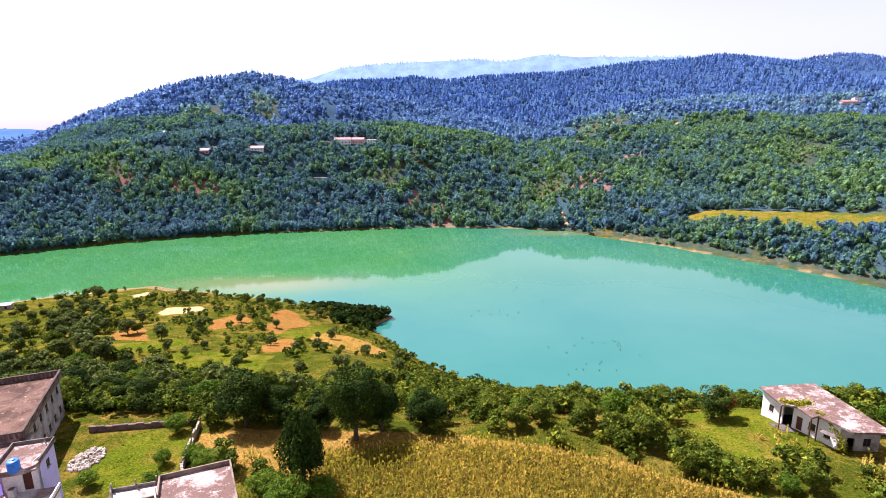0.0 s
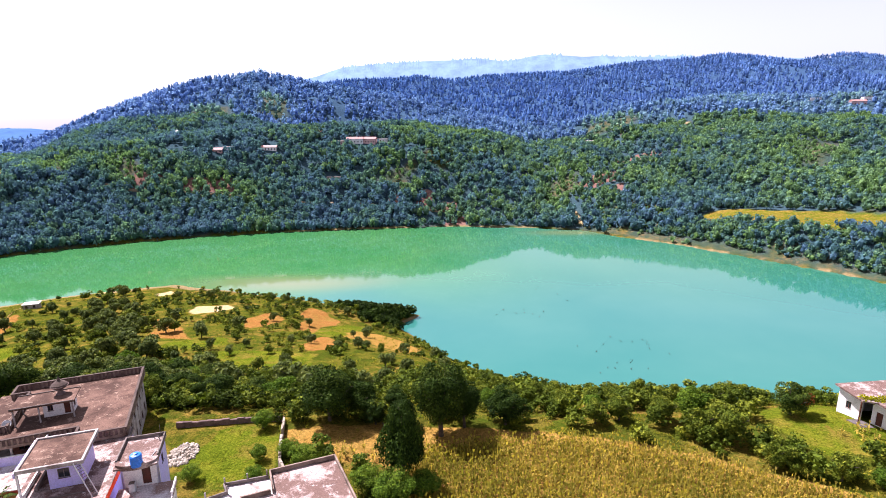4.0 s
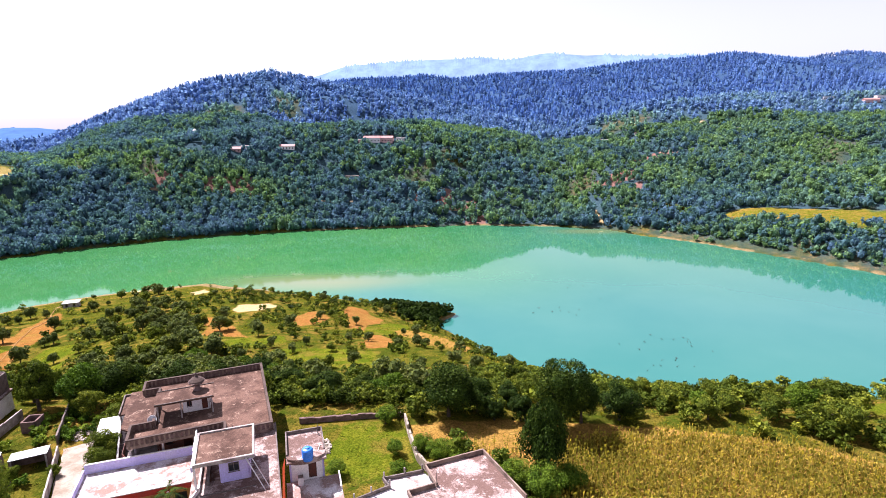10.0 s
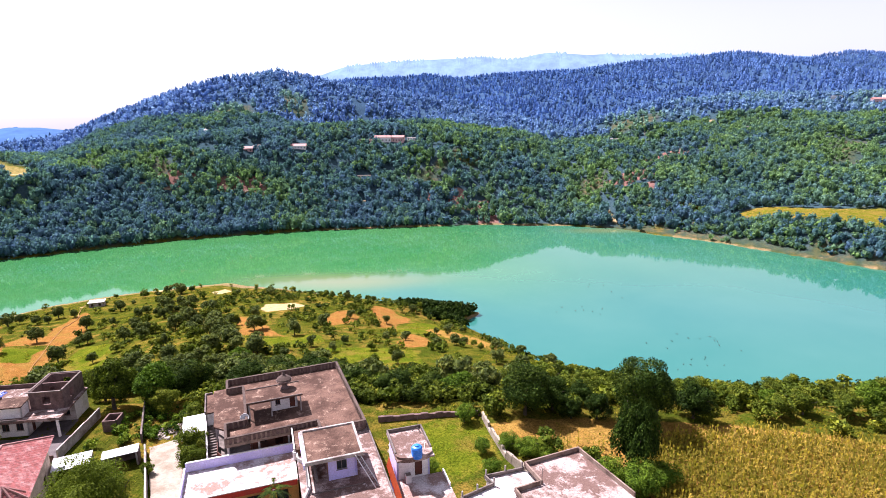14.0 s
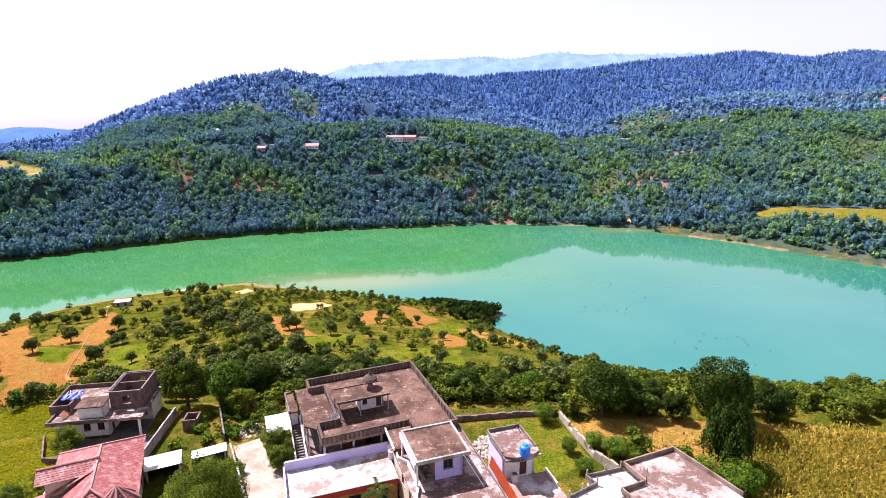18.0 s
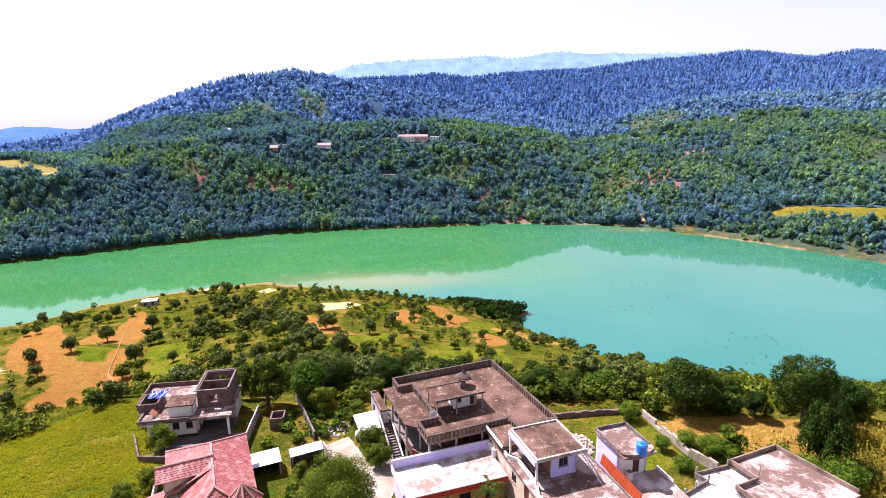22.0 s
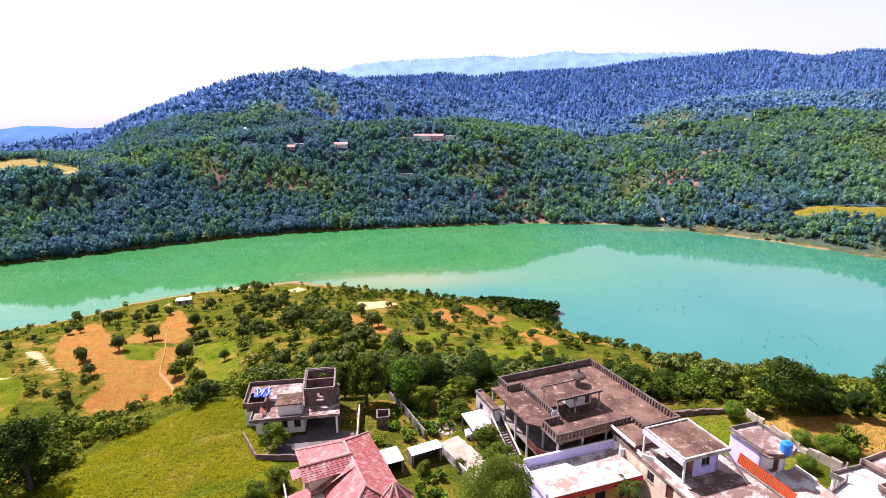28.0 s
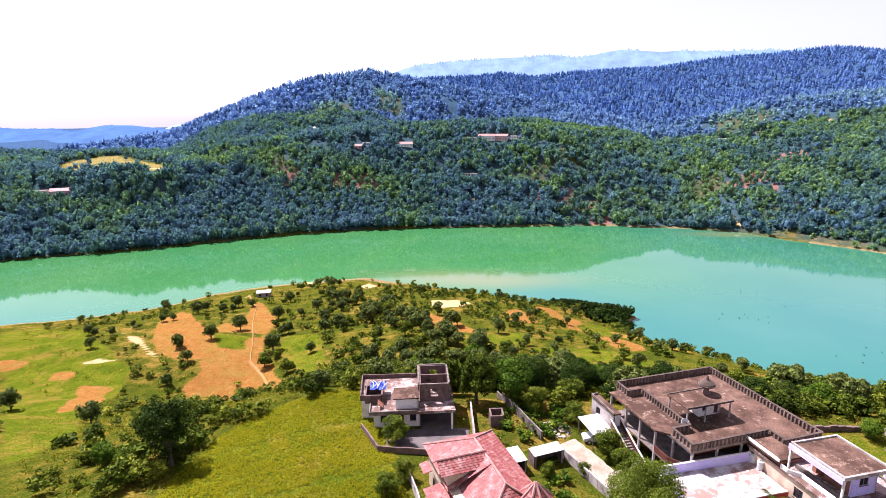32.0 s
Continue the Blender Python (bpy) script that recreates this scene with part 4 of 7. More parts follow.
# ---- the large flat-roofed house ----
def big_house():
    h = thing("flat_roofed_house", "large concrete house with stained brown flat roof and ribbed parapet", "house", at=(-73.0, 69.9, 50.2), turn=22.1)
    roof = [(0, 0.3), (15.9, 0.3), (15.9, -17.8), (10.4, -17.8), (10.4, -15.5), (-0.4, -15.5), (-0.4, -11.9), (2.1, -11.9), (2.1, -2.5), (0, -2.5)]
    part("roof_slab", prism(roof, 5.95, 6.2), M["roof_old"], h, "stained brown concrete roof")
    part("eave_slab", prism([(-1.75, -0.6), (-0.05, -0.6), (-0.05, -2.55), (2.05, -2.55), (2.05, -11.85), (-0.45, -11.85), (-1.75, -10.6)], 5.93, 6.16), M["roof_old"], h, "bare concrete eave slab")
    # ribbed parapet: backing, rails and ribs
    rib = bpy.data.meshes.new("rib")
    bm = box_bm(-0.11, -0.13, 6.2, 0.11, 0.0, 6.98, 0.02)
    bm.to_mesh(rib)
    bm.free()
    rib.materials.append(M["rib"])
    for (ax, ay), (bx, by) in zip(roof, roof[1:] + roof[:1]):
        d = Vector((bx - ax, by - ay))
        m = Matrix.Translation((ax, ay, 0)) @ Matrix.Rotation(math.atan2(d.y, d.x), 4, "Z")
        side = part("parapet", box_bm(0.07, -0.1, 6.2, d.length - 0.07, -0.0, 6.95, 0.01), M["block"], h, "dark parapet wall")
        side.matrix_basis = m
        rail = part("rail", box_bm(-0.1, -0.2, 6.98, d.length + 0.1 - 0.21, 0.12, 7.10, 0.02), M["coping_old"], h)
        rail.matrix_basis = m
        foot = part("base_rail", box_bm(0.13, 0.0, 5.85, d.length - 0.0, 0.10, 6.25, 0.02), M["rib"], h)
        foot.matrix_basis = m
        n = max(2, int(d.length / 0.52))
        for i in range(n):
            for y_, flip in ((0.13, 0), (-0.10, 0)):
                o = link("rib", rib, None, h)
                o.matrix_basis = m @ Matrix.Translation(((i + 0.5) * d.length / n, y_, 0))
    # walls
    rows = [(1.6 + 2.75 * i, 2.6 + 2.75 * i, zz, zz + 1.15, "w") for i in range(6) for zz in (1.0, 4.1)]
    # streaked plaster's darkness also stands in for shade on this side
    wall(h, (15.6, -17.5), (15.6, 0), -3.0, 5.93, "dirty", rows)
    wall(h, (15.4, 0), (2.3, 0), -3.0, 5.93, "white", [(2, 3, 4, 5.1, "w"), (6, 7, 4, 5.1, "w"), (10, 11, 4, 5.1, "w")])
    wall(h, (2.3, 0), (2.3, -12.8), -1, 5.93, "white", [(1.5, 2.6, 4.0, 5.2, "w"), (4.6, 5.6, 3.2, 5.3, "d"), (8.0, 9.1, 4.0, 5.2, "w"), (3, 4.2, 1, 2.2, "w"), (8, 9.2, 1, 2.2, "w")])
    wall(h, (2.3, -12.8), (10.3, -12.8), -1, 5.93, "brick", [(0.9, 2.0, 4.0, 5.2, "w"), (3.0, 3.95, 3.2, 5.3, "d"), (5.4, 6.5, 4.0, 5.2, "w"), (1, 2.2, 1, 2.2, "w"), (4, 5, 0, 2.2, "d")])
    wall(h, (10.3, -12.8), (10.3, -17.5), -1, 5.93, "brick")
    wall(h, (10.3, -17.5), (15.6, -17.5), -1, 5.93, "dirty")
    boxp("upper_floor", h, "grey", -0.3, -15.4, 2.95, 10.28, -12.82, 3.15)
    boxp("upper_floor", h, "grey", -1.6, -12.8, 2.95, 2.28, -0.8, 3.15)
    for x, y in ((-0.2, -15.25), (3.3, -15.25), (6.8, -15.25), (10.1, -15.25), (-1.5, -10.4), (-1.5, -7.4), (-1.5, -4.4), (-1.5, -0.9), (-0.25, -12.1)):
        post(h, x, y, -1.0, 5.93, "dirty", 0.24, "column")
    # side stair with a painted parapet
    stair = boxp("stair", h, "grey", -3.0, -3.35, 2.75, -1.75, -2.0, 2.94, 0.02, "concrete outside stair")
    for i in range(16):
        part("step", box_bm(-3.0, -3.4 - i * 0.36, 2.95 - (i + 1) * 0.187 - 0.25, -1.75, -3.4 - (i + 1) * 0.36 + 0.004, 2.95 - i * 0.187), M["grey"], stair)
    for x in (-3.12, -1.72):
        part("stair_parapet", prism([(x, -3.4), (x + 0.12, -3.4), (x + 0.12, -9.2), (x, -9.2)], 2.3 + 3.4 * 0.519, 3.7 + 3.4 * 0.519, None, (0, 0.519)), M["wood"], h, "dark red stair parapet")
        part("coping", prism([(x - 0.05, -3.4), (x + 0.17, -3.4), (x + 0.17, -9.2), (x - 0.05, -9.2)], 3.705 + 3.4 * 0.519, 3.78 + 3.4 * 0.519, None, (0, 0.519)), M["white"], h, "white coping")
    parapet(h, [(-1.55, -10.5), (-1.55, -12.9), (-0.35, -15.3), (10.2, -15.3)], 3.16, 4.05, "wood", 0.1, name="balcony_parapet")
    # side annex
    part("annex_roof", prism([(-3.1, -3.9), (-1.9, -3.9), (-1.9, 1.7), (-3.1, 1.7)], 4.5, 4.68), M["roof_old"], h)
    # streaked plaster put on to tone down the brightly lit annex wall
    wall(h, (-3.0, 1.6), (-3.0, -3.8), 0, 4.49, "dirty", [(1.2, 2.2, 2.6, 3.7, "w")])
    wall(h, (-3.0, -3.8), (-1.95, -3.8), 0, 4.49, "white")
    parapet(h, [(-3.0, -3.85), (-3.0, 1.6), (-2.0, 1.6)], 4.69, 4.95, "grey")
    # roof room
    boxp("roof_room_slab", h, "roof_old", 2.3, -11.1, 8.45, 9.3, -7.2, 8.62, 0.03, "stained slab over the roof room")
    wall(h, (5.4, -9.6), (8.7, -9.6), 6.2, 8.45, "white", [(0.5, 1.1, 7.0, 8.1, "w"), (2.3, 3.0, 6.3, 8.2, "d")])
    wall(h, (8.7, -9.6), (8.7, -7.5), 6.2, 8.45, "white", [(0.5, 1.4, 6.9, 8.1, "w")])
    wall(h, (8.5, -7.5), (5.4, -7.5), 6.2, 8.45, "white")
    wall(h, (5.4, -7.72), (5.4, -9.4), 6.2, 8.45, "white")
    for x, y in ((2.6, -10.8), (2.6, -7.5), (5.3, -10.8), (9.0, -10.8)):
        post(h, x, y, 6.2, 8.45, "dirty", 0.16)
    parapet(h, [(2.35, -11.05), (9.25, -11.05)], 8.625, 8.74, "grey", 0.1)
    parapet(h, [(9.25, -7.25), (2.35, -7.25)], 8.625, 8.74, "grey", 0.1)
    # domed finial over the stair
    urn = part("finial", lathe([(0.55, 8.625), (0.55, 8.72), (0.38, 8.8), (0.30, 9.15), (0.36, 9.3), (0.85, 9.62), (1.05, 9.78), (1.05, 9.88)], 18, (7.3, -8.4, 0)), M["block"], h, "weathered bowl-shaped concrete finial")
    part("dome", lathe([(1.0, 9.89), (0.92, 10.05), (0.62, 10.3), (0.3, 10.5), (0.16, 10.62), (0.2, 10.72), (0.12, 10.85), (0.03, 11.1)], 18, (7.3, -8.4, 0)), M["coping_old"], urn, "dark weathered dome")
    return h


big_house()


def dish(x, y, z, turn):
    h = thing("satellite_dish", "small white satellite dish on a flat roof", "satellite dish", at=(x, y, z), turn=turn)
    part("mast", tube(bmesh.new(), [(0, 0, 0), (0, 0, 0.6)], [0.03, 0.03]), M["steel"], h)
    bm = lathe([(0.02, 0.0), (0.25, 0.03), (0.42, 0.09), (0.55, 0.18), (0.53, 0.20), (0.4, 0.11), (0.02, 0.03)], 16)
    bm.transform(Matrix.Translation((0, 0.05, 0.75)) @ Matrix.Rotation(radians(-50), 4, "X"))
    part("dish", bm, M["tin"], h)


dish(-67.0, 60.3, 56.35, 200)


# ---- the white house with unfinished rooms above ----
def white_house():
    h = thing("white_house", "white single-storey house with unroofed block rooms on its terrace", "house", at=(-108.1, 65.7, 50.2), turn=9.8)
    slab = [(0.2, -1.0), (12.4, -0.9), (12.2, 8.3), (6.6, 10.1), (-1.6, 10.1), (-1.4, 3.4), (0.2, 3.3)]
    part("roof_slab", prism(slab, 2.85, 3.12), M["roof_pale"], h, "pale screed roof terrace")
    wall(h, (0.7, 0.6), (7.4, 0.6), -1.0, 2.85, "white", [(1.0, 1.9, 0.95, 2.3, "w"), (3.4, 4.3, 0.95, 2.3, "w"), (5.2, 6.1, 0.95, 2.3, "w")])
    wall(h, (7.4, 0.6), (7.4, 4.0), -1.0, 2.85, "white", [(1.0, 1.9, 0.02, 2.1, "d")])
    wall(h, (7.62, 4.0), (12.0, 4.0), -1.0, 2.85, "dirty", [(0.8, 1.7, 0.02, 2.1, "d"), (2.6, 3.7, 0.9, 2.1, "w")])
    wall(h, (12.0, 4.22), (12.0, 8.2), -1.0, 2.85, "white")
    wall(h, (12.0, 8.2), (-1.2, 8.6), -1.0, 2.85, "white")
    wall(h, (0.7, 3.4), (0.7, 0.82), -1.0, 2.85, "white", [(0.7, 1.6, 0.95, 2.2, "w")])
    wall(h, (-1.2, 8.6), (-1.2, 3.4), -1.0, 2.85, "white", [(1, 2, 0.95, 2.2, "w"), (3.2, 4.2, 0.95, 2.2, "w")])
    wall(h, (-0.98, 3.4), (0.7, 3.4), -1.0, 2.85, "white")
    post(h, 11.9, -0.6, 0.0, 2.85, "white", 0.28, "column")
    boxp("porch_floor", h, "paving", 7.5, -0.9, -1.0, 12.3, 3.95, 0.12)
    parapet(h, [(0.25, 3.3), (0.25, -0.9), (7.0, -0.8)], 3.12, 3.45, "grey")
    parapet(h, [(6.9, 9.9), (-1.5, 10.0), (-1.3, 3.5), (0.15, 3.4)], 3.12, 3.75, "block")
    boxp("slab_edge", h, "roof_pale", 7.0, -0.98, 3.12, 12.38, -0.8, 3.3, 0.02, "cracked red-stained slab edge")
    # unroofed rooms
    wall(h, (7.4, 2.0), (11.8, 2.0), 3.12, 5.9, "block", [(1.6, 2.7, 3.9, 5.1, "o")], name="block_wall")
    wall(h, (11.8, 2.0), (11.8, 8.2), 3.12, 5.9, "block", [(2.0, 3.0, 3.9, 5.1, "o")], name="block_wall")
    wall(h, (11.58, 8.2), (7.4, 8.2), 3.12, 5.9, "block", [(1.4, 2.5, 4.1, 5.2, "o")], name="block_wall")
    wall(h, (7.4, 8.0), (7.4, 2.22), 3.12, 5.9, "block", [(1.0, 1.9, 3.14, 5.2, "o")], name="block_wall")
    wall(h, (7.18, 5.2), (11.55, 5.2), 3.12, 5.75, "block", [(1.2, 2.1, 3.14, 5.2, "o")], name="block_wall")
    for a, b_ in (((7.2, 1.9), (11.8, 1.9)), ((11.7, 2.3), (11.7, 8.2)), ((11.4, 8.3), (7.3, 8.3)), ((7.3, 8.1), (7.3, 2.2))):
        parapet(h, [a, b_], 5.902, 6.02, "grey", 0.26, name="coping")
    # stair head
    wall(h, (3.9, 0.2), (7.2, 0.2), 3.12, 4.75, "white")
    wall(h, (7.2, 0.2), (7.2, 1.85), 3.12, 4.75, "white")
    wall(h, (6.95, 2.7), (3.9, 2.7), 3.12, 4.75, "white")
    wall(h, (3.9, 2.5), (3.9, 0.42), 3.12, 4.75, "white", [(0.5, 1.4, 3.14, 4.7, "o")])
    part("stair_head_roof", prism([(3.6, -0.1), (7.32, -0.1), (7.15, 2.95), (3.6, 2.95)], 4.75, 4.9, None, (0.0, 0.03)), M["roof_old"], h, "brown slab over the stair head")
    # block shelter
    wall(h, (-0.6, 2.0), (2.0, 2.0), 3.12, 4.4, "block", name="block_wall")
    wall(h, (2.0, 2.0), (2.0, 5.3), 3.12, 4.4, "block", name="block_wall")
    wall(h, (1.78, 5.3), (-0.8, 5.3), 3.12, 4.4, "block", name="block_wall")
    wall(h, (-0.6, 5.08), (-0.6, 2.22), 3.12, 4.4, "block", name="block_wall")
    return h


white_house()
o = thing("tarpaulin_bundle", "blue and white tarpaulin bundle on a block shelter", "tarpaulin", at=(-108.6, 69.0, 54.61), turn=9.8)
bm = bmesh.new()
bmesh.ops.create_grid(bm, x_segments=14, y_segments=14, size=1.2)
for v in bm.verts:
    v.co.z = 0.12 + 0.22 * noise.noise(v.co * 1.8) + 0.1 * noise.noise(v.co * 5)
bmesh.ops.solidify(bm, geom=bm.faces[:], thickness=0.04)
bm.transform(Matrix.Translation((1.2, 1.4, 0)))
part("sheet", bm, M["tarp_blue"], o)
for i in range(6):
    bm = tube(bmesh.new(), [(0.0 + 0.38 * i, 0.25, 0.26), (0.15 + 0.36 * i, 1.3, 0.42 + 0.05 * (i % 2)), (0.05 + 0.4 * i, 2.5, 0.24)], [0.04, 0.06, 0.03], 6)
    bm.transform(Matrix.Translation((0.3, 0.2, 0)) @ Matrix.Rotation(radians((-24, 14, -9, 27, -16, 8)[i]), 4, "Z"))
    part("white_roll", bm, M["tin"], o, "white rolled sheet")
o = thing("leaning_sheet", "rusty brown sheet leaning on the roof parapet", "metal sheet", at=(-106.6, 67.2, 53.32), turn=9.8)
bm = box_bm(-0.5, -0.9, 0, 0.5, 0.9, 0.05, 0.01)
bm.transform(Matrix.Translation((0, 0, 0.42)) @ Matrix.Rotation(radians(38), 4, "Y"))
part("sheet", bm, M["brick"], o)


# ---- the red-roofed house ----
def tiled_plane(parent, a, b_, c, d, courses):
    """Overlapping tile courses on a roof plane; a-b is its eave, d-c its top."""
    a, b_, c, d = (Vector(p) for p in (a, b_, c, d))
    n = (b_ - a).cross(d - a).normalized()
    if n.z < 0:
        n = -n
    for i in range(courses):
        t0, t1 = i / courses, min(1, (i + 1.25) / courses)
        p, q, r, s = a.lerp(d, t0), b_.lerp(c, t0), b_.lerp(c, t1), a.lerp(d, t1)
        lift0, lift1 = n * 0.06, n * 0.025
        bm = bmesh.new()
        ln = (q - p).length
        m_ = max(2, int(ln / 0.28))
        top = []
        for k in range(m_ + 1):
            u = k / m_
            w = n * (0.03 if k % 2 else -0.005)
            top.append((bm.verts.new(p.lerp(q, u) + lift0 + w), bm.verts.new(s.lerp(r, u) + lift1 + w), bm.verts.new(p.lerp(q, u) + n * 0.0)))
        for k in range(m_):
            bm.faces.new((top[k][0], top[k + 1][0], top[k + 1][1], top[k][1]))
            bm.faces.new((top[k][2], top[k + 1][2], top[k + 1][0], top[k][0]))
        part("tile_course", bm, M["tile"], parent)


def ridge_cap(parent, a, b_):
    part("ridge_cap", tube(bmesh.new(), [a, b_], [0.13, 0.13], 6), M["tile_ridge"], parent, "pale ridge tiles")


def red_house():
    h = thing("red_roofed_house", "cream house with a faded red tiled hip roof and small turret", "house", at=(-98.7, 55.1, 50.2), turn=25)
    E_, R_ = 5.3, 7.5
    roof = part("main_roof", prism([(0.3, -0.3), (8.6, -0.3), (8.6, -15.5), (0.3, -15.5)], E_ - 0.25, E_ - 0.1), M["cream"], h, "roof soffit")
    tiled_plane(roof, (9.0, 0, E_), (9.0, -16, E_), (5.0, -12.5, R_), (5.0, -4.0, R_), 14)
    tiled_plane(roof, (0, -9, E_), (0, 0, E_), (5.0, -4.0, R_), (5.0, -9.0, R_), 15)
    tiled_plane(roof, (0, 0, E_), (9.0, 0, E_), (5.02, -4.0, R_), (4.98, -4.0, R_), 14)
    for a, b_ in (((5, -4, R_ + 0.06), (5, -12.5, R_ + 0.06)), ((0, 0, E_ + 0.08), (5, -4, R_ + 0.08)), ((9, 0, E_ + 0.08), (5, -4, R_ + 0.08)), ((9, -16, E_ + 0.08), (5, -12.5, R_ + 0.08))):
        ridge_cap(roof, a, b_)
    # cross gable
    gable = part("gable", prism([(0.2, -8.3), (4.9, -8.3), (4.9, -6.2), (0.2, -6.2)], E_ - 0.6, 6.85), M["cream"], h, "cream gable wall")
    tiled_plane(gable, (-0.6, -8.6, 6.85), (5.2, -8.6, 6.85), (5.2, -7.0, 7.75), (-0.6, -7.0, 7.75), 7)
    tiled_plane(gable, (5.2, -5.4, 6.5), (-0.6, -5.4, 6.5), (-0.6, -7.0, 7.75), (5.2, -7.0, 7.75), 6)
    ridge_cap(gable, (-0.6, -7.0, 7.82), (5.2, -7.0, 7.82))
    # lower front hip and turret
    front = part("front_roof", prism([(1.2, -15.8), (8.7, -15.8), (8.7, -9.2), (1.2, -9.2)], 4.6, 4.72), M["cream"], h, "front soffit")
    tiled_plane(front, (0.8, -16.2, 4.75), (9.2, -16.2, 4.75), (5.02, -12.5, 7.46), (4.94, -12.5, 7.46), 14)
    tiled_plane(front, (0.8, -8.5, 4.75), (0.8, -16.2, 4.75), (4.94, -12.5, 7.44), (4.94, -8.5, 7.44), 15)
    ridge_cap(front, (0.8, -16.2, 4.83), (4.94, -12.5, 7.52))
    turret = part("turret", lathe([(1.45, 4.9), (1.45, 6.25)], 8, (7.5, -14.1, 0)), M["cream"], h, "eight-sided turret")
    for k in range(8):
        a0, a1 = k * math.tau / 8, (k + 1) * math.tau / 8
        p0, p1 = (7.5 + 1.9 * math.cos(a0), -14.1 + 1.9 * math.sin(a0), 6.2), (7.5 + 1.9 * math.cos(a1), -14.1 + 1.9 * math.sin(a1), 6.2)
        tiled_plane(turret, p0, p1, (7.5 + 0.02 * math.cos(a1), -14.1 + 0.02 * math.sin(a1), 8.15), (7.5 + 0.02 * math.cos(a0), -14.1 + 0.02 * math.sin(a0), 8.15), 7)
        ridge_cap(turret, (p0[0], p0[1], 6.29), (7.5, -14.1, 8.22))
    # porch roof on the field side
    porch = part("porch_roof", prism([(-1.9, -9.6), (0.9, -9.6), (0.9, -6.6), (-1.9, -6.6)], 4.4, 4.48, None, (0.16, 0)), M["tile"], h)
    tiled_plane(porch, (-2.0, -9.7, 4.26), (-2.0, -6.5, 4.26), (0.9, -6.5, 4.75), (0.9, -9.7, 4.75), 7)
    for y in (-9.4, -6.8):
        post(h, -1.7, y, 0, 4.15, "white", 0.16, "column")
    bay = part("bay_roof", prism([(-1.0, -3.6), (0.1, -3.6), (0.1, -1.6), (-1.0, -1.6)], 4.1, 4.18, None, (0.2, 0)), M["tile"], h, "small bay roof")
    wall(h, (0.5, -0.7), (0.5, -15.4), -1, E_ - 0.25, "cream", [(1.5, 2.5, 1.0, 2.3, "w"), (6.4, 7.4, 0.05, 2.2, "d"), (10, 11.2, 1, 2.3, "w")])
    wall(h, (0.72, -15.4), (8.3, -15.4), -1, 4.58, "cream", [(1, 2.2, 1, 2.3, "w"), (4, 5.2, 1, 2.3, "w")])
    wall(h, (8.3, -15.4), (8.3, -0.7), -1, 4.58, "cream", [(2, 3.2, 1, 2.3, "w"), (6, 7.2, 1, 2.3, "w"), (11, 12.2, 1, 2.3, "w")])
    wall(h, (8.3, -0.7), (0.72, -0.7), -1, E_ - 0.25, "cream", [(1, 2.2, 1, 2.3, "w"), (5, 6.2, 1, 2.3, "w")])


red_house()


